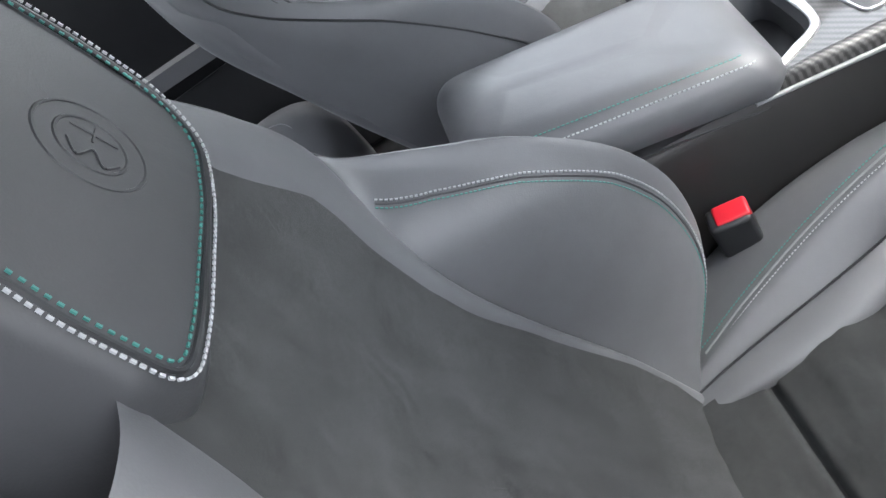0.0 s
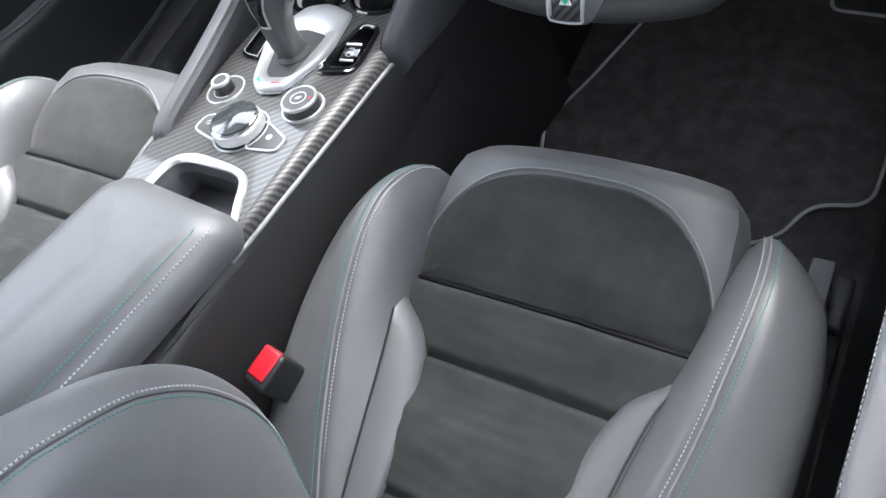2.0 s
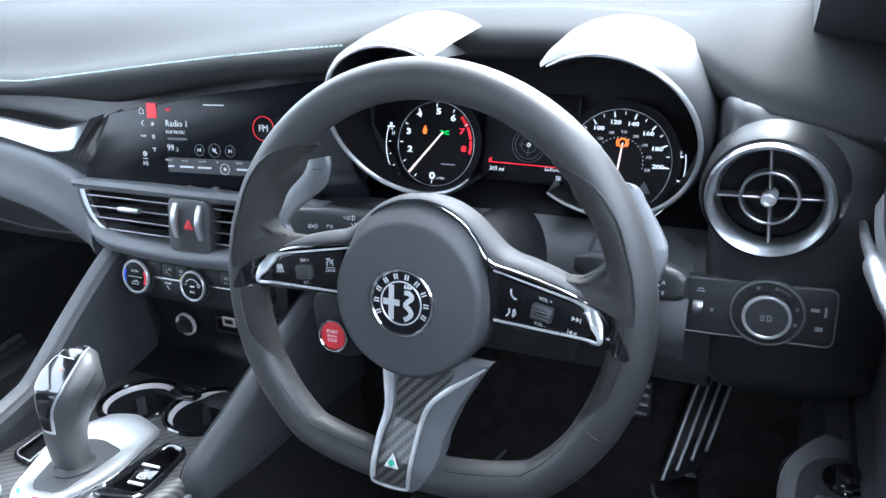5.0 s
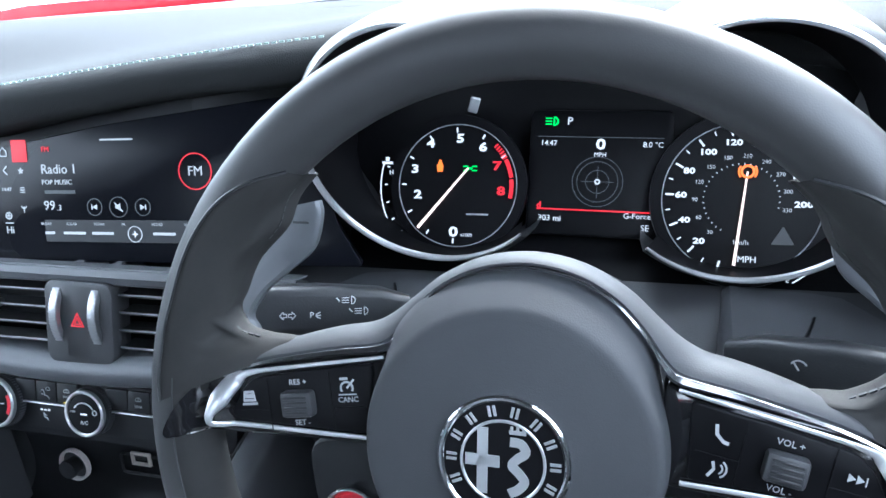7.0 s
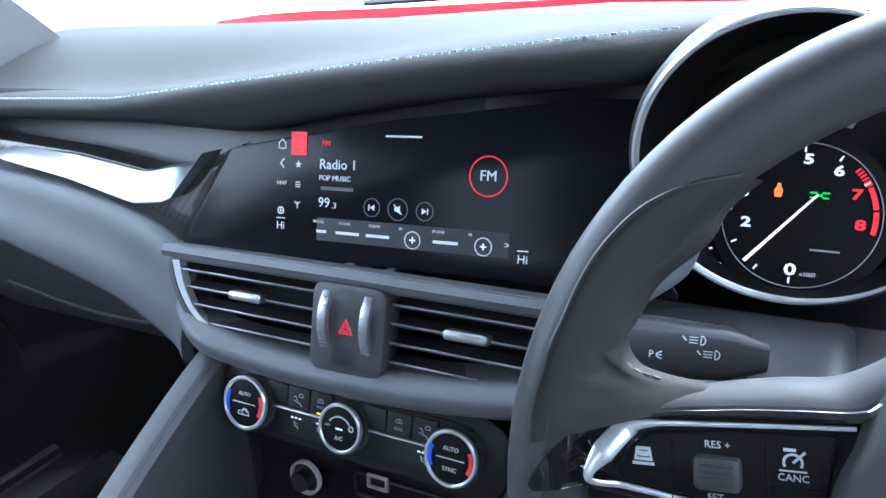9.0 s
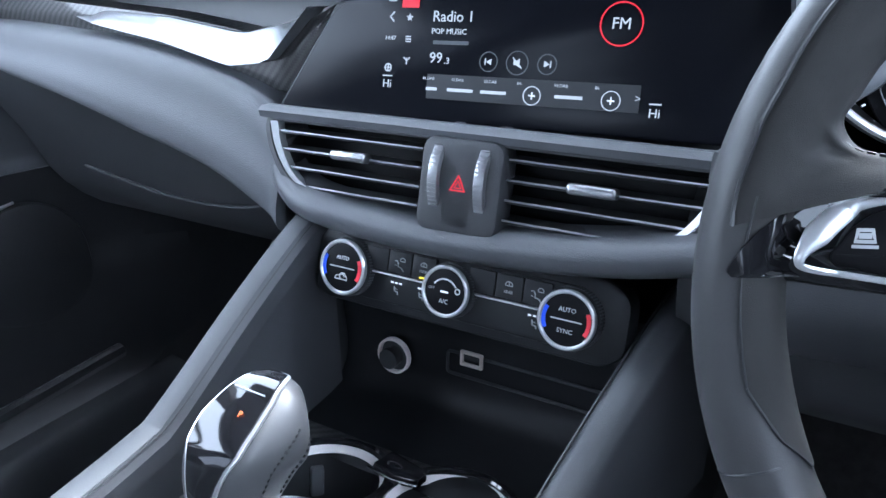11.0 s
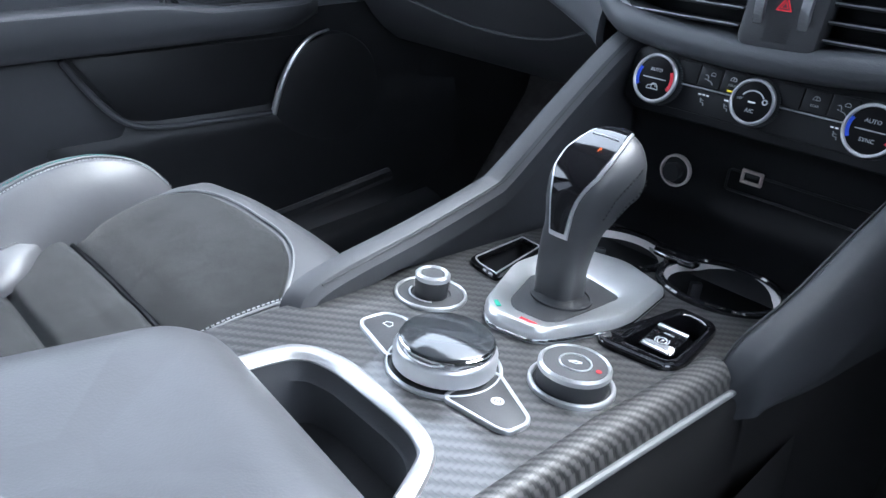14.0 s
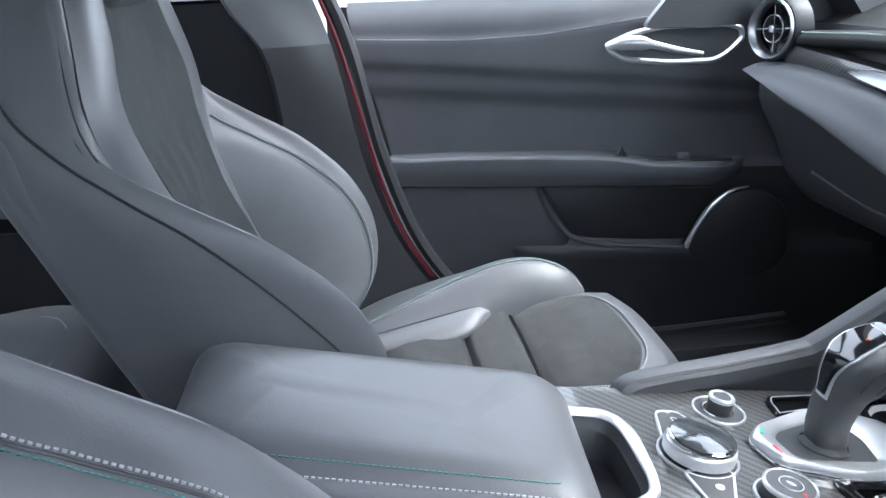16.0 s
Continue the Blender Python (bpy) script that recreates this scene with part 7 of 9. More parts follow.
# hub: padded dome with a shoulder crease
WH = W @ Matrix.Translation((-0.003, 0.0005, 0))
b = fresh()
rows = []
for a in np.linspace(0, 2 * math.pi, 96, endpoint=False):
    off = abs(math.degrees(a) - 90)
    grow = 0.0110 * line([(0, 1), (32, 0.92), (50, 0.60), (66, 0.0)], min(off, 360 - off))
    rb = 0.0662 + grow
    rows.append([WH @ Vector((r * math.cos(a), r * math.sin(a), z)) for r, z in ((rb, -0.024), (rb, 0.002), (rb - 0.0004, 0.0055), (rb - 0.0020 - grow * 0.25, 0.0105), (0.0645 + grow * 0.22, 0.0160), (0.0634 + grow * 0.05, 0.0188), (0.0622, 0.0206), (0.0604, 0.0214), (0.0580, 0.0217), (0.0480, 0.0226), (0.036, 0.0238), (0.027, 0.0250))])
skin(b, [list(c) for c in zip(*rows)], closed=True)
hubp = part("hub", b, HUB_SKIN, wheel, "round black padded hub")
b = fresh()
ring(b, 0.0252, 0.0280, 0.0030, WH @ Matrix.Translation((0, 0, 0.0246)), 56)
part("badge_ring", b, CHROME, hubp, "chrome badge ring")
b = fresh()
lathe(b, [(0.0270, 0.0250), (0.0254, 0.0266), (0.0001, 0.0270)], WH, 48)
badge = part("badge", b, DIAL, hubp, "round black and silver badge of plain shapes")
b = fresh()
BD = WH @ Matrix.Translation((0, 0, 0.0269))
ring(b, 0.0168, 0.0180, 0.0008, BD, 48)
for k in range(10):
    a = radians(205 - k * 25.5)
    r = 0.0217
    bars(b, BD @ pose(r * math.cos(a), r * math.sin(a), 0, 0, 0, math.degrees(a) - 90), [(-0.0011, 0, 0.0012, 0.0044), (0.0011, 0, 0.0012, 0.0044)], 0.0006)
part("badge_mark", b, SATIN, badge, smooth=False)
b = fresh()
bars(b, BD, [(-0.0085, 0, 0.0045, 0.028), (-0.0085, 0, 0.0145, 0.0050)], 0.0006)
part("badge_cross", b, SATIN, badge, smooth=False)
b = fresh()
stroke(b, [(q.x, q.y) for q in spline([(0.003, 0.009, 0), (0.0075, 0.0085, 0), (0.0095, 0.0050, 0), (0.0060, 0.0020, 0), (0.0040, -0.0010, 0), (0.0070, -0.0040, 0), (0.0092, -0.0075, 0), (0.0065, -0.0110, 0), (0.0030, -0.0130, 0)], 40)], 0.0038, BD, 0.0006)
bars(b, BD, [(0.006, 0.0130, 0.007, 0.0016), (0.0035, 0.0145, 0.0012, 0.002), (0.006, 0.0145, 0.0012, 0.002), (0.0085, 0.0145, 0.0012, 0.002)], 0.0006)
part("badge_ribbon", b, SATIN, badge, smooth=False)
WR = W @ pose(0, 0, 0, 0, 0, -1.2)
TOP = [(0.0, 0.0795), (0.020, 0.0763), (0.0365, 0.0680), (0.0480, 0.0570), (0.0570, 0.0445), (0.0640, 0.0385), (0.082, 0.0350), (0.101, 0.0310), (0.125, 0.0250), (0.146, 0.0165)]
RIM = [(0.0, 0.0850), (0.021, 0.0817), (0.0400, 0.0722), (0.0535, 0.0607), (0.0645, 0.0517), (0.075, 0.0465), (0.089, 0.0435), (0.106, 0.0385), (0.127, 0.0312), (0.150, 0.0240)]
# shroud that runs over the hub and out along both spokes' upper edges
ctrl = []
for (x0, y0), (x1, y1) in [((-p[0], p[1]), (-q[0], q[1])) for p, q in zip(TOP[:0:-1], RIM[:0:-1])] + list(zip(TOP, RIM)):
    ctrl.append([tuple(WR @ Vector(q)) for q in ((x0, y0 - 0.002, -0.004), (x0, y0, 0.0068), ((x0 + x1) / 2, (y0 + y1) / 2, 0.0045), (x1, y1 - 0.0012, -0.005), (x1, y1 - 0.0040, -0.024))])
b = fresh()
skin(b, net(ctrl, 72, 12))
part("spoke_shroud", b, HUB_SKIN, wheel, "soft grey-black shroud over the spokes")
for s in (-1, 1):
    b = fresh()
    sweep(b, spline([tuple(WR @ Vector((s * x, y - 0.0012, 0.0078))) for x, y in TOP], 44), [line([(0, 0.0008), (0.40, 0.0009), (0.55, 0.0022), (0.75, 0.0018), (1, 0.0008)], k / 44) for k in range(45)], n=6)
    part("shroud_trim", b, CHROME, wheel, "chrome line under the shroud")
    # spoke: silver-framed switch pad
    tip = [(0.058, 0.036), (0.068, 0.0340), (0.103, 0.0270), (0.1415, 0.0225), (0.1528, 0.0165), (0.1660, 0.0020), (0.1735, -0.0125), (0.1680, -0.0160), (0.110, -0.0125), (0.060, -0.0100)]
    o = rounded([(s * x, y) for x, y in tip], 0.005)
    b = fresh()
    slab(b, o, 0.012, WR @ Matrix.Translation((0, 0, -0.007)), 0.003)
    sp = part("spoke", b, PIANO, wheel, "gloss black spoke")
    b = fresh()
    rows = []
    for p, q in zip(spline([(0.1300, 0.0262, 0), (0.1415, 0.0232, 0), (0.1528, 0.0168, 0), (0.1660, 0.0020, 0), (0.1735, -0.0125, 0), (0.1720, -0.0160, 0)], 24), spline([(0.1290, 0.0205, 0), (0.1385, 0.0180, 0), (0.1445, 0.0110, 0), (0.1515, -0.0010, 0), (0.1545, -0.0095, 0), (0.1500, -0.0125, 0)], 24)):
        row = []
        for k in (0.0, 0.06, 0.3, 0.55, 0.8, 1.0):
            x, y = p.x + (q.x - p.x) * k, p.y + (q.y - p.y) * k
            z = max(0.0055, 1.08 * math.sqrt(max(0.0, 0.0162 ** 2 - (math.hypot(x, y) - RR) ** 2)) + 0.0022)
            row.append(WR @ Vector((s * x, y, z - (0.003 if k == 0 else 0.0))))
        rows.append(row)
    skin(b, rows)
    part("spoke_end", b, PIANO, sp, "gloss black end of the spoke on the rim")
    b = fresh()
    pts = [(0.0665, -0.0064, 0), (0.120, -0.0080, 0), (0.146, -0.0086, 0), (0.1508, -0.0052, 0), (0.1470, 0.0040, 0), (0.1400, 0.0138, 0), (0.1325, 0.0178, 0), (0.105, 0.0240, 0), (0.0640, 0.0326, 0)]
    sweep(b, [WR @ Vector((s * q.x, q.y, 0.0062 + 0.010 * max(0.0, (q.x - 0.140) / 0.014))) for q in spline(pts, 56)], [line([(0, 0.0011), (0.30, 0.0013), (0.42, 0.0024), (0.50, 0.0046), (0.60, 0.0043), (0.70, 0.0026), (0.78, 0.0011), (1, 0.0008)], k / 56) for k in range(57)], prof=[(-1.0, -0.5), (-0.95, 0.15), (-0.6, 0.4), (0.6, 0.4), (0.95, 0.15), (1.0, -0.5)], up=W.to_3x3() @ Vector((0, 0, 1)))
    part("spoke_frame", b, SATIN, sp, "satin silver frame")
    b = fresh()
    slab(b, rounded([(s * x, y) for x, y in ((0.069, 0.0290), (0.103, 0.0222), (0.131, 0.0150), (0.1375, 0.0080), (0.1425, -0.0035), (0.1400, -0.0062), (0.105, -0.0058), (0.069, -0.0045))], 0.003), 0.003, WR @ Matrix.Translation((0, 0, 0.0035)), 0.001)
    pad = part("switch_pad", b, DIAL, sp)
    F = WR @ Matrix.Translation((0, 0, 0.0066)) @ pose(0, 0, 0, 0, 0, -s * 9)
    OX, OY = s * 0.103, 0.0065 + 0.0162
    F = F @ Matrix.Translation((0, OY, 0))
    b = fresh()
    for cx, cy in ((0.0865, 0.078), (0.1195, 0.129)):
        b = fresh()
        bars(b, F, [(s * cx, 0, 0.0005, 0.027)])
        bars(b, F, [(s * cy, -0.003, 0.0172 if cx < 0.1 else 0.0195, 0.0006)])
        part("switch_gap", b, DIAL, pad, smooth=False)
    b = fresh()
    block(b, (0.0165, 0.0125, 0.008), F @ Matrix.Translation((s * 0.1030, 0, 0.0012)), 0.002, 2)
    rk = part("roller", b, SOFT, pad, "ridged switch roller")
    b = fresh()
    for k in range(4):
        block(b, (0.0120, 0.0012, 0.0012), F @ Matrix.Translation((s * 0.1030, (k - 1.5) * 0.0024, 0.0053)), 0.0003, 1)
    part("ridge", b, HARD, rk)
    for word, dy in ((("RES +", 0.0098), ("SET -", -0.0098)) if s < 0 else (("VOL +", 0.0098), ("VOL -", -0.0098))):
        lettering("switch_text", word, 0.0038, F @ Matrix.Translation((s * 0.1030, dy, 0)), SWITCH_PRINT, pad)
    b = fresh()
    if s < 0:
        x0, y0 = -0.130, 0.004
        stroke(b, [(x0 - 0.003, y0 - 0.002), (x0 - 0.0022, y0 + 0.002), (x0 + 0.0022, y0 + 0.002), (x0 + 0.003, y0 - 0.002)], 0.0016, F, closed=True)
        bars(b, F, [(x0, y0 - 0.0038, 0.0082, 0.0012), (x0, y0, 0.004, 0.002)])
        part("switch_symbol", b, SWITCH_PRINT, pad, smooth=False)
        b = fresh()
        x0, y0 = -0.078, 0.007
        stroke(b, arc(0.003, -30, 210, 12, x0, y0 - 0.001), 0.0009, F)
        stroke(b, [(x0, y0 - 0.001), (x0 + 0.004, y0 + 0.003)], 0.0009, F)
        bars(b, F, [(x0, y0 - 0.0040, 0.009, 0.0006), (x0 - 0.001, y0 + 0.0035, 0.004, 0.0012)])
        lettering("switch_text", "CANC", 0.0036, F @ Matrix.Translation((-0.078, 0.0005, 0)), SWITCH_PRINT, pad)
    else:
        x0 = 0.078
        stroke(b, [(x0 - 0.0028, 0.010), (x0 - 0.002, 0.006), (x0 + 0.001, 0.0035), (x0 + 0.0032, 0.0032)], 0.0014, F)
        part("switch_symbol", b, SWITCH_PRINT, pad, smooth=False)
        b = fresh()
        stroke(b, [(x0 - 0.002, -0.012), (x0, -0.0085), (x0 - 0.001, -0.0055)], 0.0012, F)
        stroke(b, arc(0.0022, -60, 60, 6, x0 + 0.001, -0.008), 0.0007, F)
        stroke(b, arc(0.0038, -60, 60, 6, x0 + 0.001, -0.008), 0.0007, F)
        for cy, d in ((0.003, 1), (-0.008, -1)):
            part("switch_symbol", b, SWITCH_PRINT, pad, smooth=False)
            b = fresh()
            for k in (0, 1):
                x1 = 0.1265 + k * 0.0032
                slab(b, [(x1 - d * 0.0014, cy - 0.0018), (x1 + d * 0.0014, cy), (x1 - d * 0.0014, cy + 0.0018)], 0.0003, F, 0.00003)
            bars(b, F, [(0.1265 + 0.0016 + d * 0.0036, cy, 0.0006, 0.0036)])
    part("switch_symbol", b, SWITCH_PRINT, pad, smooth=False)
# lower spoke: forked silver frame round a carbon tongue
def foot_z(y):
    """The lower spoke's face climbs over the rim at its foot."""
    return line([(-0.175, 0.0165), (-0.158, 0.0190), (-0.145, 0.0188), (-0.128, 0.0140), (-0.105, 0.0085), (-0.05, 0.0060)], y)


def spoke_strip(stations, lift, depth):
    """A lofted strip between two edges given as (y, left, right)."""
    bb = fresh()
    rows_ = []
    for q in spline(stations, 36):
        y, xl, xr = q
        z = foot_z(y) + lift
        rows_.append([W @ Vector((x, y, z + dz)) for x, dz in ((xl, -0.003), (xl + 0.0008, 0), (xl * 0.5 + xr * 0.5, 0.0003), (xr - 0.0008, 0), (xr, -0.003))])
    shell(bb, rows_, tuple(W.to_3x3() @ Vector((0, 0, -depth))))
    return bb


low = part("lower_spoke", spoke_strip([(-0.0480, -0.0250, 0.0640), (-0.0550, -0.0285, 0.0585), (-0.0700, -0.0285, 0.0500), (-0.0900, -0.0268, 0.0395), (-0.1150, -0.0300, 0.0300), (-0.1300, -0.0330, 0.0280), (-0.1480, -0.0345, 0.0200), (-0.1600, -0.0350, 0.0125), (-0.1665, -0.0320, 0.0050)], -0.0015, 0.014), PADDLE, wheel, "forked satin grey lower spoke")
part("carbon_tongue", spoke_strip([(-0.0560, -0.0120, 0.0360), (-0.0640, -0.0150, 0.0335), (-0.0780, -0.0165, 0.0215), (-0.0955, -0.0172, 0.0090), (-0.1254, -0.0256, 0.0045), (-0.1571, -0.0284, -0.0004), (-0.1620, -0.0275, -0.0020)], 0.0, 0.003), CARBON, low, "carbon weave tongue")
for edge, wide in (([(-0.0235, -0.0560), (-0.0225, -0.0740), (-0.0220, -0.0970), (-0.0285, -0.1255), (-0.0312, -0.1580)], [(0, 0.0062), (0.35, 0.0046), (0.7, 0.0030), (1, 0.0024)]), ([(-0.0318, -0.1570), (-0.0305, -0.1630), (-0.0150, -0.1650), (0.0000, -0.1640), (0.0025, -0.1600)], [(0, 0.0012), (1, 0.0012)]),
                   ([(0.0020, -0.1620), (0.0055, -0.1254), (0.0120, -0.0950), (0.0280, -0.0760), (0.0620, -0.0495)], [(0, 0.0018), (0.45, 0.0022), (0.8, 0.0024), (1, 0.0008)])):
    b = fresh()
    sweep(b, [W @ Vector((q.x, q.y, foot_z(q.y) + 0.0006)) for q in spline([(x, y, 0) for x, y in edge], 30)], [line(wide, k / 30) for k in range(31)], prof=[(-1.0, -0.4), (-0.95, 0.25), (-0.6, 0.5), (0.6, 0.5), (0.95, 0.25), (1.0, -0.4)], up=W.to_3x3() @ Vector((0, 0, 1)))
    part("spoke_frame", b, SATIN, low, "bright silver edge")
b = fresh()
T3 = W @ Matrix.Translation((-0.0128, -0.1400, 0.0190)) @ pose(0, 0, 0, -15)
slab(b, rounded([(-0.0066, -0.0058), (0.0066, -0.0058), (0, 0.0068)], 0.0012), 0.0010, T3, 0.0003)
em = part("triangle_emblem", b, WHITE_MARK, low, "small white triangle with a green mark")
b = fresh()
for a in (0, 90, 180, 270):
    stroke(b, arc(0.0009, 0, 360, 8, 0.0015 * math.cos(radians(a)), -0.0018 + 0.0015 * math.sin(radians(a)))[:-1], 0.0016, T3 @ Matrix.Translation((0, 0, 0.0010)), closed=True)
part("green_mark", b, GREEN_MARK, em, smooth=False)
# start button at the foot of the left spoke
b = fresh()
SB = W @ Matrix.Translation((-0.0820, -0.0475, -0.001))
slab(b, rounded([(-0.026, 0.034), (0.028, 0.040), (0.034, -0.012), (0.004, -0.022), (-0.020, -0.004)], 0.012), 0.012, SB @ Matrix.Translation((0, 0, -0.014)), 0.004)
sb = part("start_pod", b, PANEL_BLACK, wheel, "gloss black pod of the start button")
b = fresh()
ring(b, 0.0124, 0.0146, 0.006, SB @ Matrix.Translation((0, 0, -0.003)), 44)
part("button_ring", b, CHROME, sb, "chrome ring")
b = fresh()
lathe(b, [(0.0122, -0.002), (0.0120, 0.0015), (0.0110, 0.0025), (0.0001, 0.0028)], SB, 40)
rb = part("start_button", b, RED_PLASTIC, sb, "round red start button")
for word, dy, sz in (("START", 0.0040, 0.0040), ("ENGINE", 0.0, 0.0028), ("STOP", -0.0040, 0.0040)):
    lettering("button_text", word, sz, SB @ Matrix.Translation((0, dy, 0.0028)), WHITE_MARK, rb)
# shift paddles behind the rim
for s in (-1, 1):
    b = fresh()
    outer = spline([(0.1505, 0.0955, -0.068), (0.1560, 0.0920, -0.068), (0.1630, 0.0810, -0.067), (0.1740, 0.0650, -0.064), (0.1820, 0.0510, -0.059), (0.1830, 0.0370, -0.055), (0.1780, 0.0220, -0.054), (0.1720, 0.0100, -0.050)], 28)
    inner = spline([(0.1315, 0.0996, -0.067), (0.1303, 0.0905, -0.067), (0.1355, 0.0722, -0.067), (0.1500, 0.0585, -0.064), (0.1610, 0.0480, -0.059), (0.1690, 0.0340, -0.055), (0.1645, 0.0260, -0.054), (0.1580, 0.0140, -0.050)], 28)
    rows = []
    for p, q in zip(outer, inner):
        e = (q - p) * 0.10
        rows.append([W @ Vector((s * v.x, v.y, v.z)) for v in (p + Vector((0, 0, -0.002)), p + e, p.lerp(q, 0.5) + Vector((0, 0, 0.0006)), q - e, q + Vector((0, 0, -0.002)))])
    shell(b, rows, tuple(W.to_3x3() @ Vector((0, 0, -0.004))))
    pd = part("shift_paddle", b, PADDLE, wheel, "slender anthracite metal shift paddle")
    b = fresh()
    bars(b, W @ Matrix.Translation((s * 0.1415, 0.0870, -0.0660)), [(0, 0, 0.010, 0.0014)] + ([(0, 0, 0.0014, 0.010)] if s > 0 else []))
    part("paddle_mark", b, HARD, pd, smooth=False)
b = fresh()
lathe(b, [(0.044, 0.0), (0.050, -0.05), (0.053, -0.12), (0.056, -0.20)], W @ Matrix.Translation((0, -0.012, -0.035)), 36)
part("column_shroud", b, PANEL_BLACK, wheel, "black steering column shroud")

# column stalks
for s, nm in ((-1, "indicator"), (1, "wiper")):
    st = thing(nm + "_stalk", WC, "black " + nm + " stalk with white symbols", "stalk", "column stalks")
    m = W @ (Matrix.Translation((-0.1576, 0.0265, -0.1163)) @ pose(0, 0, 0, 0, 23.8, 0) if s < 0 else Matrix.Translation((0.1495, 0.0114, -0.1195)) @ pose(0, 0, 0, 0, -23.8, 0))
    b = fresh()
    rows = []
    for x, h, d in ((-0.060, 0.008, 0.007), (-0.040, 0.014, 0.010), (0.0, 0.0165, 0.011), (0.030, 0.016, 0.011), (0.046, 0.013, 0.010), (0.052, 0.008, 0.006)):
        rows.append([m @ Vector((s * x, v, w_)) for v, w_ in rrect(2 * h, 2 * d, min(h, d) * 0.6, 4)])
    skin(b, rows, closed=True, caps=True)
    body = part("lever", b, HARD, st)
    b = fresh()
    F = m @ Matrix.Translation((0, 0, 0.0113))
    if s < 0:
        for d in (-1, 1):
            stroke(b, [(-0.0175 + d * 0.0006, -0.0010), (-0.0175 + d * 0.0026, -0.0010), (-0.0175 + d * 0.0026, 0.0004), (-0.0175 + d * 0.0050, -0.0020), (-0.0175 + d * 0.0026, -0.0044), (-0.0175 + d * 0.0026, -0.0030), (-0.0175 + d * 0.0006, -0.0030)], 0.0006, F, closed=True)
        part("stalk_symbol", b, WHITE_MARK, body, smooth=False)
        for cx, cy in ((0.0185, 0.0075), (0.0265, 0.0005)):
            b = fresh()
            stroke(b, arc(0.0024, -90, 90, 8, cx + 0.004, cy), 0.0006, F)
            bars(b, F, [(cx + 0.004, cy, 0.0006, 0.0048)] + [(cx + 0.0002, cy + k * 0.0015, 0.0046, 0.0005) for k in (-1, 0, 1)])
            stroke(b, [(cx - 0.0055, cy + 0.0016), (cx - 0.0034, cy - 0.0006)], 0.0008, F)
            part("stalk_symbol", b, WHITE_MARK, body, smooth=False)
        b = fresh()
        lettering("stalk_text", "P", 0.0054, F @ Matrix.Translation((-0.0025, -0.002, 0)), WHITE_MARK, body)
        for k in (-1, 0, 1):
            stroke(b, [(0.0000, -0.002 + k * 0.0006), (0.0030, -0.002 + k * 0.0020)], 0.0005, F)
    else:
        stroke(b, arc(0.0045, 30, 150, 8, -0.018, 0.001), 0.0009, F)
        stroke(b, [(-0.018, 0.0), (-0.021, 0.0045)], 0.0009, F)
        for k in range(4):
            part("stalk_symbol", b, WHITE_MARK, body, smooth=False)
            b = fresh()
            bars(b, F, [(0.030, 0.009 - k * 0.005, 0.006, 0.0009)])
        lettering("stalk_text", "A", 0.0050, F @ Matrix.Translation((0.036, 0.002, 0)), WHITE_MARK, body)
        lettering("stalk_text", "0", 0.0050, F @ Matrix.Translation((0.036, -0.007, 0)), WHITE_MARK, body)
    part("stalk_symbol", b, WHITE_MARK, body, smooth=False)


# ---- instrument cluster ----
CT = radians(22)
cluster = thing("instrument_cluster", (0, 0, 0), "twin-dial instrument cluster under rounded hoods", "instruments")
# backing and hoods
b = fresh()
ctrl = [[(x, y, z) for y, z in ((0.590, 0.765), (0.583, 0.70), (0.556, 0.64), (0.535, 0.605), (0.505, 0.580))] for x in (0.19, 0.29, 0.39, 0.49, 0.585)]
skin(b, net(ctrl, 12, 12))
part("backing", b, DIAL, cluster, "black cluster backing")
DIALS = ((0.288, 0.047), (0.4915, 0.053))
HOODS = ((0.286, 0.703, 0.0865), (0.490, 0.697, 0.0865))
for k, ((cx, cz, r), (dx, dr)) in enumerate(zip(HOODS, DIALS)):
    span = np.radians(np.linspace(*((56, 313) if k == 0 else (228, 484)), 72))
    lip = [Vector((cx + r * math.cos(a), 0.465 - 0.30 * (r * math.sin(a)), cz + r * math.sin(a))) for a in span]
    b = fresh()
    rows = [[Vector((cx + (r + 0.012) * math.cos(a), 0.56, cz + (r + 0.008) * math.sin(a))) for a in span],
            [Vector((cx + (r + 0.010) * math.cos(a), 0.500 - 0.20 * r * math.sin(a), cz + (r + 0.008) * math.sin(a))) for a in span],
            [p + (p - Vector((cx, p.y, cz))).normalized() * 0.0055 + Vector((0, 0.004, 0)) for p in lip],
            [p + (p - Vector((cx, p.y, cz))).normalized() * 0.002 + Vector((0, -0.002, 0)) for p in lip],
            [p + Vector((0, 0.003, 0)) for p in lip]]
    skin(b, rows)
    hood = part("hood", b, SOFT, cluster, "black rounded instrument hood")
    b = fresh()
    rows = [[p + Vector((0, 0.003, 0)) for p in lip],
            [Vector((cx + (r - 0.008) * math.cos(a), 0.535 - 0.28 * (r - 0.008) * math.sin(a) * -0.6, cz - 0.012 + (r - 0.008) * math.sin(a))) for a in span]]
    skin(b, rows)
    part("hood_lining", b, DIAL, hood, "matt black lining inside the hood")
    b = fresh()
    a0, a1 = ((60, 314) if k == 0 else (227, 480))
    pts = [Vector((cx + r * math.cos(a), 0.4625 - 0.30 * r * math.sin(a), cz + r * math.sin(a))) for a in np.radians(np.linspace(a0, a1, 80))]
    sweep(b, pts, [line([(0, 0.0012), (0.2, 0.0022), (0.8, 0.0026), (1, 0.0010)], j / 79) for j in range(80)], n=8, up=(0, 1, 0))
    part("hood_chrome", b, SATIN, cluster, "slim satin chrome hood edge")

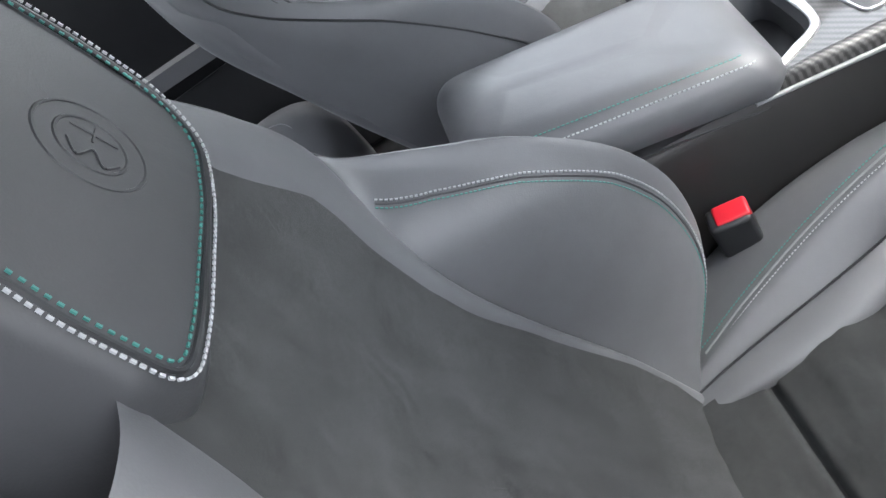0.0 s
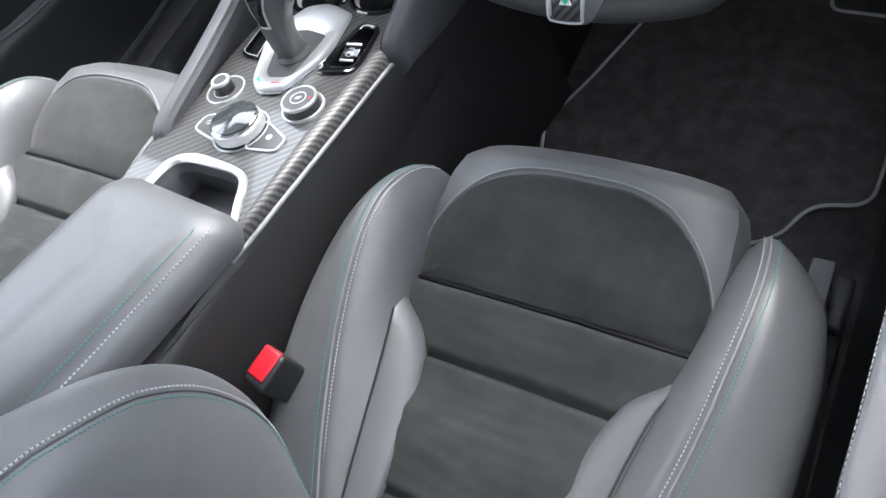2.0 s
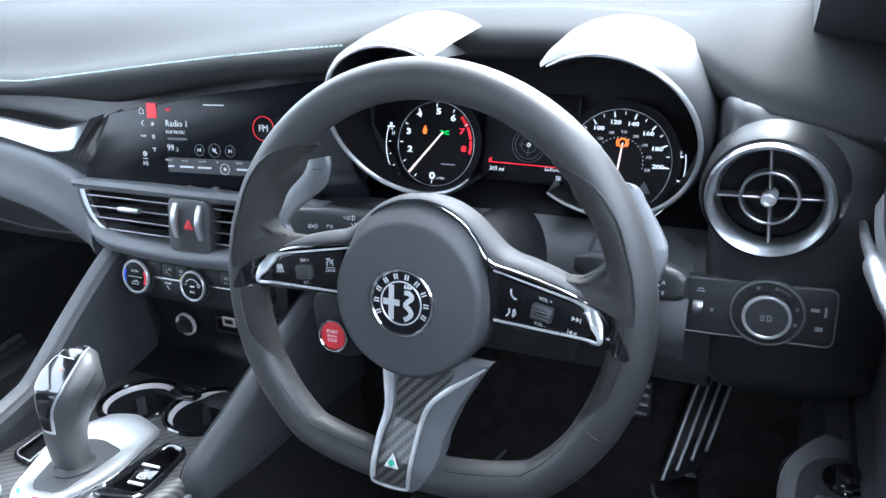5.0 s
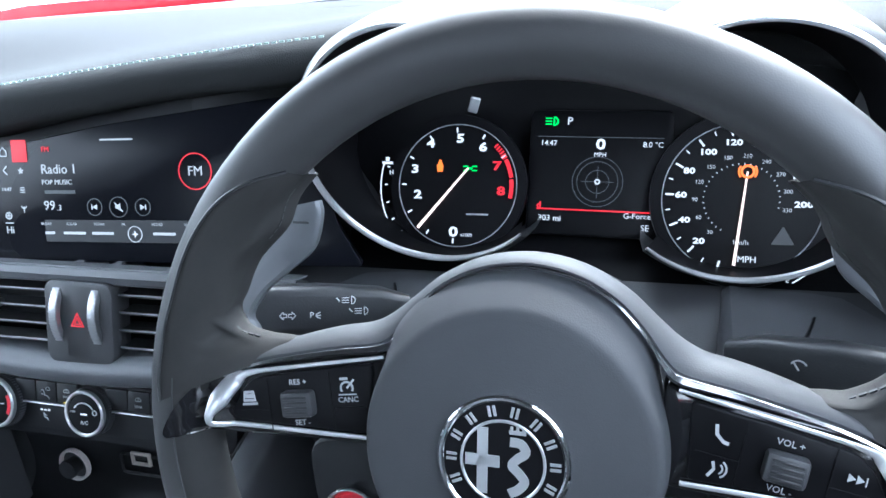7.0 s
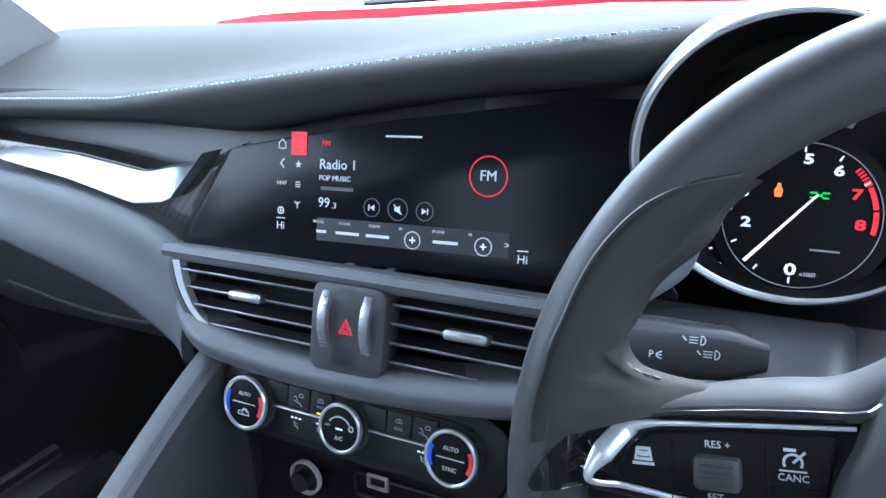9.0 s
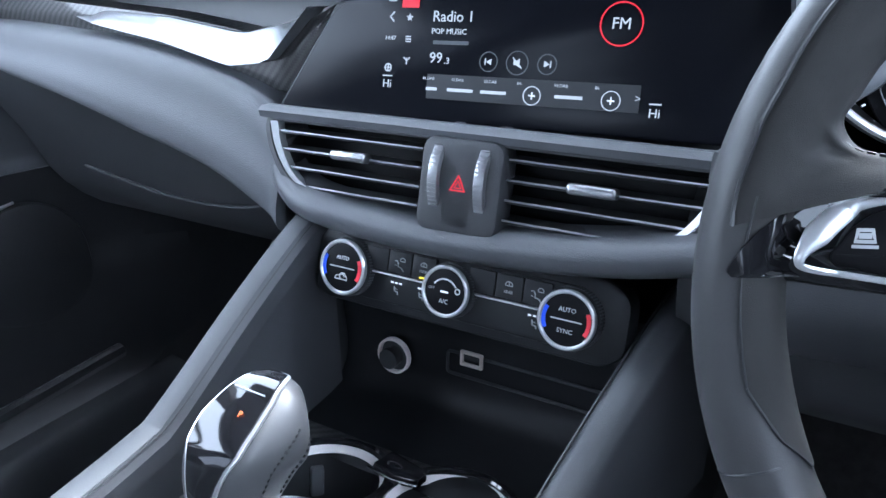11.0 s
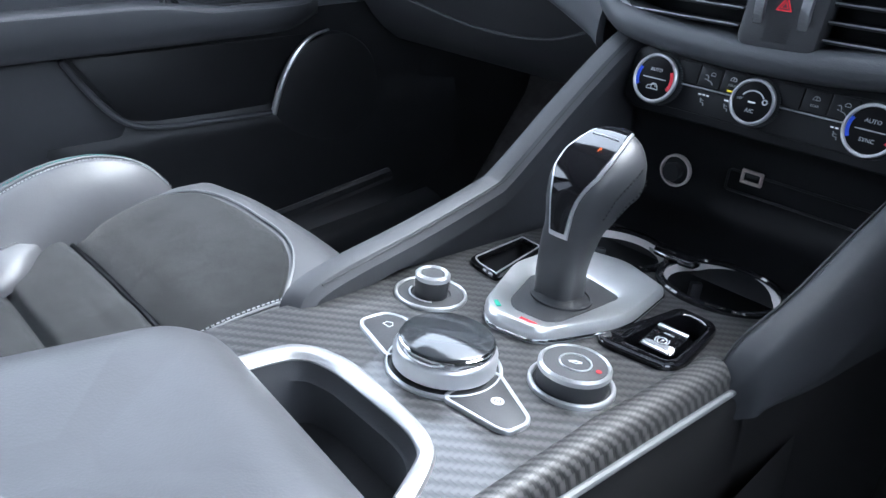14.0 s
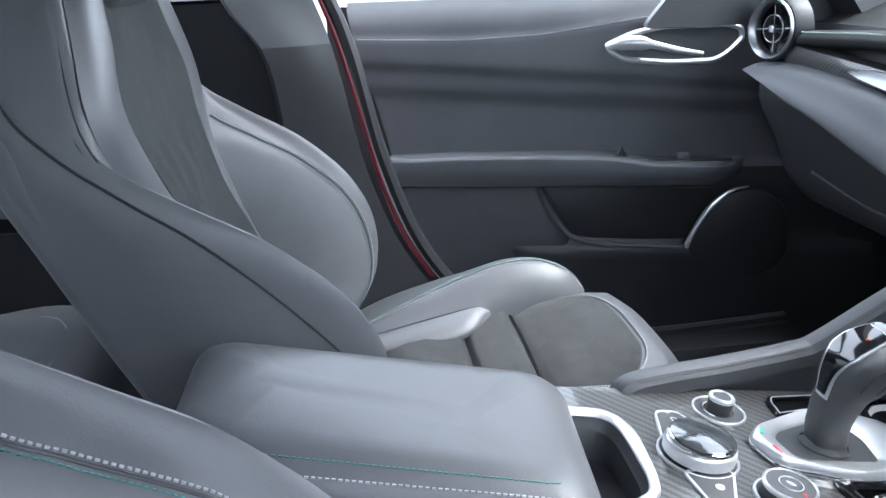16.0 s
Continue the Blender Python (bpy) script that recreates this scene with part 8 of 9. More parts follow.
DM = [frame_at((x, 0.531, 0.6585 if k == 0 else 0.652), (1, 0, 0), (0, math.sin(CT), math.cos(CT))) for k, (x, r) in enumerate(DIALS)]
gl = [thing("rev_counter", (0, 0, 0), "lit rev counter dial with red zone", "gauge"), thing("speedometer", (0, 0, 0), "lit speedometer dial with orange pointer", "gauge")]
for k, (dx, dr) in enumerate(DIALS):
    b = fresh()
    lathe(b, [(dr * 1.16, -0.004), (dr * 1.15, -0.001), (0.0001, 0.0)], DM[k], 48)
    part("dial_face", b, DIAL, gl[k])
    b = fresh()
    ring(b, dr * 0.985, dr, 0.0008, DM[k], 64)
    part("dial_ring", b, GREY_MARK, gl[k], "thin pale dial ring")


def tick_row(k, angles, r0, r1, w, mat, name="tick_mark"):
    for a in angles:
        bb = fresh()
        c_, s_ = math.cos(radians(a)), math.sin(radians(a))
        stroke(bb, [(r0 * c_, r0 * s_), (r1 * c_, r1 * s_)], w, DM[k] @ Matrix.Translation((0, 0, 0.0006)))
        part(name, bb, mat, gl[k], smooth=False)


r = DIALS[0][1]
# rev counter: 0 at the foot, then clockwise
tick_row(0, [268 - 29.5 * j for j in range(9)] + [268 - 29.5 * 1.0], r * 0.86, r * 0.94, 0.0012, GLOW_WHITE)
for n_, (px, py) in zip("2345678", ((-0.66, -0.16), (-0.72, 0.26), (-0.46, 0.68), (0.04, 0.76), (0.42, 0.62), (0.66, 0.32), (0.74, -0.08))):
    lettering("dial_number", n_, 0.0090, DM[0] @ Matrix.Translation((px * r, py * r, 0.0007)), GLOW_RED if n_ in "78" else GLOW_WHITE, gl[0], bold=0.0003, stretch=1.4)
lettering("dial_number", "0", 0.0105, DM[0] @ Matrix.Translation((-0.03 * r, -0.76 * r, 0.0007)), GLOW_WHITE, gl[0], bold=0.0003, stretch=1.4)
lettering("dial_text", "x1000", 0.0038, DM[0] @ Matrix.Translation((0.19 * r, -0.80 * r, 0.0007)), GLOW_DIM, gl[0])
b = fresh()
for a0 in np.linspace(46, 31, 6):
    stroke(b, arc(r * 0.91, a0, a0 - 1.6, 2), r * 0.085, DM[0] @ Matrix.Translation((0, 0, 0.0008)))
for a0 in (28, 7):
    stroke(b, arc(r * 0.91, a0, a0 - 19, 8), r * 0.065, DM[0] @ Matrix.Translation((0, 0, 0.0008)))
part("red_zone", b, GLOW_RED, gl[0], "red warning zone", smooth=False)
b = fresh()
bars(b, DM[0] @ Matrix.Translation((0.36 * r, -0.46 * r, 0.0006)), [(0, 0, 0.017, 0.0012)])
part("script_bar", b, GREY_MARK, gl[0], smooth=False)
b = fresh()
N0, N1 = Vector((0.20 * r, 0.28 * r)), Vector((-0.62 * r, -0.70 * r))
d = (N1 - N0).normalized()
q = Vector((-d.y, d.x))
slab(b, [tuple(N0 + q * 0.0006), tuple(N0 - q * 0.0006), tuple(N1 - q * 0.0011), tuple(N1 + q * 0.0011)], 0.0016, DM[0] @ Matrix.Translation((0, 0, 0.003)), 0.0003)
part("pointer", b, material("copper_pointer", (0.78, 0.58, 0.52), 0.4, emit=0.25), gl[0], "copper-coloured pointer", smooth=False)
b = fresh()
bars(b, DM[0] @ Matrix.Translation((0.22 * r, 0.28 * r, 0.0008)), [(0, 0, 0.0035, 0.0016), (0.0035, 0.0016, 0.004, 0.001), (0.0035, -0.0016, 0.004, 0.001), (-0.0035, 0.0016, 0.004, 0.001), (-0.0035, -0.0016, 0.004, 0.001)])
part("green_lamp", b, GLOW_GREEN, gl[0], "green lamp symbol", smooth=False)
b = fresh()
slab(b, [(-0.29 * r + x, 0.32 * r + y) for x, y in ((-0.0020, -0.0045), (0.0020, -0.0045), (0.0026, 0.0), (0.0012, 0.0024), (0.0010, 0.0045), (-0.0010, 0.0045), (-0.0012, 0.0024), (-0.0026, 0.0))], 0.0004, DM[0] @ Matrix.Translation((0, 0, 0.0006)), 0.0001)
part("belt_lamp", b, GLOW_AMBER, gl[0], "amber belt lamp", smooth=False)
b = fresh()
M0 = DM[0] @ Matrix.Translation((0, 0, 0.0002))
stroke(b, arc(r * 1.32, 165, 222, 16), 0.0010, M0)
for a in (166, 180, 194, 208, 220):
    stroke(b, [(r * 1.25 * math.cos(radians(a)), r * 1.25 * math.sin(radians(a))), (r * 1.20 * math.cos(radians(a)), r * 1.20 * math.sin(radians(a)))], 0.0012, M0)
bars(b, M0, [(-1.30 * r + 0.004, 0.36 * r, 0.009, 0.002), (-1.30 * r + 0.004, 0.36 * r + 0.003, 0.003, 0.003)])
part("oil_scale", b, GLOW_WHITE, gl[0], "small oil temperature scale", smooth=False)
lettering("scale_text", "H", 0.0050, M0 @ Matrix.Translation((-1.14 * r, 0.20 * r, 0)), GLOW_WHITE, gl[0])
lettering("scale_text", "°C", 0.0042, M0 @ Matrix.Translation((-0.90 * r, -0.92 * r, 0)), GLOW_AMBER, gl[0])
# speedometer
r = DIALS[1][1]
angs = [254 - 25.8 * j for j in range(11)]
tick_row(1, angs, r * 0.84, r * 0.95, 0.0014, GLOW_WHITE)
tick_row(1, [a - 12.9 for a in angs[:-1]], r * 0.89, r * 0.95, 0.0009, GLOW_WHITE)
for j, n_ in enumerate((0, 20, 40, 60, 80, 100, 120, 140, 160, 180, 200)):
    if n_ == 0:
        continue
    a = radians(254 - 25.8 * j)
    lettering("dial_number", str(n_), 0.0056, DM[1] @ Matrix.Translation((0.75 * r * math.cos(a), 0.75 * r * math.sin(a), 0.0007)), GLOW_WHITE, gl[1], bold=0.0002, stretch=1.4)
for j, n_ in enumerate((30, 60, 90, 120, 150, 180, 210, 240, 270, 300, 330)):
    a = radians(230 - 24.3 * j)
    lettering("inner_number", str(n_), 0.0040, DM[1] @ Matrix.Translation((0.57 * r * math.cos(a), 0.57 * r * math.sin(a), 0.0007)), GLOW_DIM, gl[1])
tick_row(1, [240 - 9 * j for j in range(29)], r * 0.455, r * 0.475, 0.0008, GLOW_DIM, "dot_mark")
b = fresh()
N0, N1 = Vector((0.06 * r, 0.36 * r)), Vector((-0.06 * r, -0.86 * r))
d = (N1 - N0).normalized()
q = Vector((-d.y, d.x))
slab(b, [tuple(N0 + q * 0.0006), tuple(N0 - q * 0.0006), tuple(N1 - q * 0.0010), tuple(N1 + q * 0.0010)], 0.0016, DM[1] @ Matrix.Translation((0, 0, 0.003)), 0.0003)
part("pointer", b, bpy.data.materials["copper_pointer"], gl[1], "copper-coloured pointer", smooth=False)
b = fresh()
M1 = DM[1] @ Matrix.Translation((0, 0, 0.0046))
stroke(b, arc(0.0040, 0, 360, 20, 0.06 * r, 0.36 * r)[:-1], 0.0016, M1, closed=True)
stroke(b, arc(0.0058, 140, 220, 8, 0.06 * r, 0.36 * r), 0.0012, M1)
stroke(b, arc(0.0058, -40, 40, 8, 0.06 * r, 0.36 * r), 0.0012, M1)
part("brake_lamp", b, GLOW_AMBER, gl[1], "glowing orange brake lamp", smooth=False)
M1 = DM[1] @ Matrix.Translation((0, 0, 0.0006))
lettering("dial_text", "km/h", 0.0050, M1 @ Matrix.Translation((0.02 * r, -0.56 * r, 0)), GLOW_DIM, gl[1])
lettering("dial_text", "MPH", 0.0062, M1 @ Matrix.Translation((0.10 * r, -0.78 * r, 0)), GLOW_WHITE, gl[1])
b = fresh()
slab(b, rounded([(0.38 * r, -0.57 * r), (0.66 * r, -0.57 * r), (0.52 * r, -0.33 * r)], 0.0012), 0.0004, M1, 0.0001)
part("triangle_mark", b, DIM_MARK, gl[1], "dim grey triangle", smooth=False)
b = fresh()
stroke(b, arc(r * 1.24, 10, -58, 20), 0.0009, M1)
for a in (8, -14, -34, -56):
    stroke(b, [(r * 1.14 * math.cos(radians(a)), r * 1.14 * math.sin(radians(a))), (r * 1.20 * math.cos(radians(a)), r * 1.20 * math.sin(radians(a)))], 0.0014, M1)
part("fuel_scale", b, GLOW_WHITE, gl[1], smooth=False)
lettering("scale_text", "E", 0.0052, M1 @ Matrix.Translation((0.60 * r, -1.02 * r, 0)), GLOW_WHITE, gl[1])
lettering("scale_text", "F", 0.0052, M1 @ Matrix.Translation((1.14 * r, 0.22 * r, 0)), GLOW_WHITE, gl[1])

# middle display
disp = thing("cluster_display", (0, 0, 0), "small lit display between the dials", "screen")
D = frame_at((0.3925, 0.548, 0.664), (1, 0, -0.02), (0, 0.42, 1))
b = fresh()
slab(b, rrect(0.104, 0.094, 0.004, 3), 0.004, D @ Matrix.Translation((0, 0, -0.004)), 0.001)
part("display_glass", b, DIAL, disp)
D = D @ Matrix.Translation((0, 0, 0.0003))
lettering("display_text", "14:47", 0.0056, D @ Matrix.Translation((-0.0375, 0.022, 0)), GLOW_WHITE, disp)
lettering("display_text", "0", 0.0110, D @ Matrix.Translation((0.001, 0.0215, 0)), GLOW_WHITE, disp, bold=0.0003, stretch=1.3)
lettering("display_text", "MPH", 0.0046, D @ Matrix.Translation((0.001, 0.0140, 0)), GLOW_WHITE, disp)
lettering("display_text", "8.0 °C", 0.0056, D @ Matrix.Translation((0.0385, 0.022, 0)), GLOW_WHITE, disp)
lettering("display_text", "303 mi", 0.0064, D @ Matrix.Translation((-0.034, -0.0345, 0)), GLOW_WHITE, disp)
lettering("display_text", "G-Force", 0.0058, D @ Matrix.Translation((0.030, -0.0305, 0)), GLOW_WHITE, disp)
lettering("display_text", "SE", 0.0064, D @ Matrix.Translation((0.036, -0.0390, 0)), GLOW_WHITE, disp)
lettering("display_text", "d", 0.0066, D @ Matrix.Translation((-0.0425, -0.0250, 0)), GLOW_RED, disp, bold=0.0003)
lettering("display_text", "P", 0.0082, D @ Matrix.Translation((-0.0225, 0.0385, 0)), GLOW_WHITE, disp)
b = fresh()
bars(b, D, [(0, -0.0290 + 0.0015, 0.088, 0.0011)])
part("red_line", b, GLOW_RED, disp, smooth=False)
b = fresh()
bars(b, D, [(0, 0.027, 0.092, 0.0005)])
for q in (0.0085, 0.0150, 0.0185):
    stroke(b, arc(q, 0, 360, 36, 0.0, -0.006)[:-1], 0.0005, D, closed=True)
bars(b, D, [(0, -0.006, 0.024, 0.0004), (0, -0.006, 0.0004, 0.024)])
part("grey_circle", b, GREY_LINE, disp, smooth=False)
b = fresh()
stroke(b, arc(0.0016, 0, 360, 12, 0.0, -0.006)[:-1], 0.0010, D, closed=True)
part("centre_dot", b, GLOW_WHITE, disp, smooth=False)
b = fresh()
stroke(b, arc(0.0030, -90, 90, 8, -0.0345, 0.0385), 0.0012, D)
bars(b, D, [(-0.0345, 0.0385, 0.0012, 0.0068)] + [(-0.0385, 0.0385 + j * 0.0022, 0.005, 0.0009) for j in (-1, 0, 1)])
part("beam_lamp", b, GLOW_GREEN, disp, "green headlamp symbol", smooth=False)
b = fresh()
block(b, (0.007, 0.003, 0.012), Matrix.Translation((0.3105, 0.512, 0.7245)) @ pose(0, 0, 0, 20, 18, 12), 0.001)
lone("sensor_chip", b, GREY_MARK, "small grey sensor window above the rev counter", "sensor")

# ---- front doors ----


def door(name, origin, along, inward, label, driver):
    """A front door's inner side: along runs rearwards, inward into the cabin."""
    o, a, n = Vector(origin), Vector(along).normalized(), Vector(inward).normalized()

    def P(s, z, d=0.0):
        return a * s + n * d + Vector((0, 0, z))

    t = thing(name, o, label, "car door", "front doors")
    REAR = [(0.10, 0.46), (0.20, 0.590), (0.34, 0.672), (0.515, 0.710), (0.765, 0.772)]

    def face(s, z):
        c2 = 0.562 + 0.066 * s
        c1 = 0.604 + 0.077 * s
        st = line([(0.0, 0.752), (0.2, 0.738), (0.40, 0.712), (0.55, 0.706), (0.78, 0.714)], s)
        sm = lambda v, w: 1 / (1 + math.exp(-v / w))
        d = -0.012 - 0.016 * sm(z - 0.45, 0.004) + 0.014 * sm(z - c2, 0.006) + 0.010 * sm(z - c1, 0.004) - 0.006 * sm(z - st, 0.003)
        return d - 0.030 * max(0, (z - 0.72) / 0.06) ** 2

    b = fresh()
    rows = []
    for z in np.linspace(0.445, 0.778, 64):
        e = line([(q, w) for q, w in REAR], z)
        rows.append([P(s, z, face(s, z)) for s in np.linspace(-0.26, e, 38)])
    shell(b, rows, n * -0.03)
    part("upper_panel", b, DOOR_SKIN, t, "black soft upper door panel with creases")
    b = fresh()
    st_line = [P(s, line([(0.0, 0.752), (0.2, 0.738), (0.40, 0.712), (0.55, 0.706), (0.78, 0.714)], s) - 0.001, 0) for s in np.linspace(0.12, 0.75, 50)]
    st_line = [p + n * (face((p.dot(a)), p.z) + 0.0012) for p in st_line]
    stitches(b, st_line, 0.0050, 0.0010)
    part("stitching", b, THREAD_WHITE, t)
    # lower panel: felt-like field behind, hard pocket in front
    b = fresh()
    rows = []
    for z in np.linspace(-0.15, 0.447, 42):
        e = line(REAR, z)
        rows.append([P(s, z, -0.012 - 0.05 * max(0, (0.2 - z) / 0.2) ** 2 + (0.016 * max(0, min(1, (0.30 - z) / 0.02)) if s < 0.45 else 0.0)) for s in np.linspace(-0.26, e, 34)])
    shell(b, rows, n * -0.03)
    part("lower_panel", b, HARD, t, "dark lower door panel")
    b = fresh()
    o2 = rounded([(0.405, 0.418), (0.685, 0.418), (0.662, 0.30), (0.595, 0.205), (0.52, 0.20), (0.44, 0.262), (0.345, 0.285), (0.335, 0.312), (0.362, 0.345)], 0.02)
    m = Matrix.Identity(4)
    m.col[0], m.col[1], m.col[2] = (*a, 0), (0, 0, 1, 0), (*n, 0)
    slab(b, o2, 0.012, m @ Matrix.Translation((0, 0, -0.014)), 0.005)
    part("padded_field", b, DOOR_SKIN, t, "padded grey field of the lower door")
    b = fresh()
    slab(b, rounded([(0.395, 0.412), (0.335, 0.312), (0.30, 0.302), (0.112, 0.294), (0.02, 0.405)], 0.012), 0.003, m @ Matrix.Translation((0, 0, -0.0125)), 0.001)
    part("pocket_back", b, HARD, t, "dark door pocket")
    b = fresh()
    sweep(b, spline([P(0.405, 0.414, 0.0), P(0.372, 0.352, 0.004), P(0.335, 0.312, 0.012), P(0.28, 0.298, 0.016), P(0.18, 0.294, 0.018), P(0.112, 0.291, 0.018)], 30), 0.005, n=8)
    part("pocket_lip", b, DOOR_SKIN, t, "grey lip of the door pocket")
    if not driver:
        b = fresh()
        pts = spline([P(0.109, 0.288, 0.016), P(0.090, 0.335, 0.016), P(0.062, 0.378, 0.014), P(0.030, 0.404, 0.012), P(-0.005, 0.412, 0.008)], 30)
        sweep(b, pts, [line([(0, 0.0058), (0.5, 0.0055), (1, 0.0020)], k / 30) for k in range(31)], n=8)
        part("speaker_trim", b, SATIN, t, "satin silver arc round the speaker")
        b = fresh()
        slab(b, smooth_outline([(0.100, 0.285), (0.060, 0.375), (-0.02, 0.405), (-0.085, 0.36), (-0.09, 0.26), (-0.02, 0.215), (0.06, 0.235)], 48), 0.016, m @ Matrix.Translation((0, 0, -0.010)), 0.008)
        part("speaker_grille", b, HARD, t, "black speaker grille")
    # armrest
    b = fresh()
    rows = []
    s0, deep = (0.075, 0.042) if driver else (0.012, 0.062)
    TOPS = [(0.02, 0.436), (0.27, 0.4415), (0.33, 0.452), (0.45, 0.475), (0.55, 0.486), (0.70, 0.486)] if driver else [(0.02, 0.470), (0.20, 0.474), (0.245, 0.484), (0.30, 0.488), (0.55, 0.490), (0.70, 0.486)]
    for s in s0 + (0.700 - s0) * np.linspace(0, 1, 46) ** 1.5:
        top = line(TOPS, s)
        low = line([(0.02, 0.440), (0.08, 0.424), (0.45, 0.424), (0.70, 0.428)], s) - (0.034 if driver else 0.0)
        dep = deep * min(1, max(0.002, s - s0 + 0.0005) / 0.05) ** 0.5 * min(1, (0.735 - s) / 0.06) ** 0.5
        dep *= line([(0.0, 0.9), (0.10, 1.0), (0.22, 1.0), (0.32, 0.90), (0.45, 0.78), (0.70, 0.80)], s)
        rows.append([P(s, top - 0.006, -0.03), P(s, top, dep * 0.4), P(s, top, dep * 0.82), P(s, top - 0.003, dep * 0.95), P(s, top - 0.010, dep), P(s, (top + low) / 2 - 0.004, dep * 0.99), P(s, low + 0.006, dep * 0.80), P(s, low, dep * 0.5), P(s, low, -0.03)])
    skin(b, net([[tuple(q) for q in r] for r in rows[::3]], 60, 30))
    # driver's armrest takes a paler skin to paint in the window light on it
    arm = part("armrest", b, LEATHER_PALE if driver else DOOR_SKIN, t, "padded armrest with a stitched edge")
    b = fresh()
    pts = []
    for s in np.linspace(s0 + 0.025, 0.695, 70):
        top = line(TOPS, s)
        dep = deep * min(1, max(0.002, s - s0 + 0.0005) / 0.05) ** 0.5 * min(1, (0.735 - s) / 0.06) ** 0.5
        dep *= line([(0.0, 0.9), (0.10, 1.0), (0.22, 1.0), (0.32, 0.90), (0.45, 0.78), (0.70, 0.80)], s)
        pts.append(P(s, top - 0.0045, dep * 0.985 + 0.001))
    stitches(b, pts, 0.0045, 0.0005)
    part("stitching", b, PIPING, arm)
    # door pull and switches on the armrest
    flat = Matrix.Identity(4)
    flat.col[0], flat.col[1], flat.col[2] = (*n, 0), (*(-a), 0), (0, 0, 1, 0)
    if driver:
        flat.col[0] = (*(-n), 0)
        top = Matrix.Translation(P(0.205, 0.4395, 0.0015)) @ flat
        b = fresh()
        slab(b, rounded([(-0.0290, -0.062), (-0.022, -0.0745), (0.040, -0.0745), (0.042, 0.094), (0.008, 0.096), (-0.012, 0.090), (-0.0265, 0.070), (-0.0295, 0.040)], 0.010), 0.005, top, 0.002)
        pl = part("switch_plate", b, SOFT, arm, "black window switch plate")
        b = fresh()
        slab(b, rrect(0.046, 0.030, 0.004), 0.0015, top @ Matrix.Translation((0.0085, 0.0270, 0.005)), 0.0006)
        part("silver_field", b, STEEL, pl, "brushed grey field before the switches")
        for cx in (-0.0055, 0.0165):
            for cy in (-0.004, -0.047):
                b = fresh()
                block(b, (0.0208, 0.021, 0.010), top @ Matrix.Translation((cx, cy, 0.0065)) @ pose(0, 0, 0, 14), 0.0025, 2)
                k_ = part("window_switch", b, SOFT, pl, "black window switch")
                b = fresh()
                bars(b, top @ Matrix.Translation((cx, cy, 0.0118)) @ pose(0, 0, 0, 14), [(0.001, 0.001, 0.0042, 0.0022)], 0.0004)
                part("switch_symbol", b, GREY_MARK, k_, smooth=False)
        b = fresh()
        block(b, (0.0430, 0.012, 0.006), top @ Matrix.Translation((0.0075, -0.0655, 0.0055)), 0.002, 2)
        lk = part("lock_strip", b, SOFT, pl, "black lock button strip")
        b = fresh()
        bars(b, top @ Matrix.Translation((-0.0085, -0.0650, 0.0085)), [(0, 0, 0.0016, 0.0042)], 0.0006)
        part("red_lamp", b, GLOW_RED, lk, smooth=False)
        b = fresh()
        mj = top @ Matrix.Translation((0.010, 0.066, 0.005))
        lathe(b, [(0.0190, 0.0), (0.0190, 0.0020), (0.0178, 0.0032), (0.0120, 0.0022), (0.0098, 0.0030), (0.0096, 0.0100), (0.0084, 0.0125), (0.0001, 0.0130)], mj, 36)
        jk = part("mirror_knob", b, PIANO, pl, "round mirror adjusting knob")
        b = fresh()
        bars(b, mj @ Matrix.Translation((0, -0.0150, 0.0030)), [(0, 0, 0.006, 0.0011)], 0.0004)
        part("knob_mark", b, GREY_MARK, jk, smooth=False)
        # solid black block; its colour stands for the shade in the pull recess
        b = fresh()
        block(b, (0.046, 0.11, 0.05), Matrix.Translation(P(0.352, 0.452, -0.006)) @ flat, 0.014, 3)
        part("pull_shade", b, DIAL, arm, "black block standing in for the shaded pull recess in the armrest")
    else:
        b = fresh()
        slab(b, rounded([(0.245, 0.020), (0.040, 0.020), (0.040, -0.010), (0.230, -0.012)], 0.006), 0.003, Matrix.Translation((0, 0, 0.4725)) @ Matrix(((a.x, n.x, 0, 0), (a.y, n.y, 0, 0), (0, 0, 1, 0), (0, 0, 0, 1))) @ Matrix.Translation((0, 0.02, 0)), 0.001)
        pl = part("switch_plate", b, HARD, arm, "black switch plate on the armrest")
        b = fresh()
        block(b, (0.022, 0.024, 0.012), Matrix.Translation(P(0.130, 0.479, 0.025)) @ flat, 0.003, 2)
        k_ = part("window_switch", b, DASH_GREY, pl)
        b = fresh()
        sweep(b, [P(0.262, 0.474, 0.03), P(0.250, 0.500, 0.03), P(0.236, 0.474, 0.03)], 0.006, n=6)
        part("pull_notch", b, HARD, arm, "dark notch of the door pull")
    # inner handle
    b = fresh()
    ho = rounded([(0.320, 0.692), (0.25, 0.717), (0.182, 0.729), (0.055, 0.729), (0.026, 0.722), (0.018, 0.692), (0.042, 0.664), (0.0737, 0.643), (0.16, 0.641), (0.2506, 0.650), (0.300, 0.672)], 0.016, 6)
    hb = rounded([(0.285, 0.690), (0.235, 0.712), (0.178, 0.724), (0.060, 0.724), (0.032, 0.716), (0.026, 0.692), (0.048, 0.667), (0.076, 0.649), (0.16, 0.647), (0.245, 0.655), (0.275, 0.672)], 0.016, 6)
    hm = m @ Matrix.Translation((0, 0, -0.012))
    band(b, hb, 0.0105, 0.013, hm, 0.004)
    hd = part("handle_bezel", b, SATIN, t, "satin silver handle surround")
    b = fresh()
    slab(b, ho, 0.006, hm @ Matrix.Translation((0, 0, 0.001)), 0.003)
    part("handle_cup", b, HARD, hd, "dark handle cup")
    b = fresh()
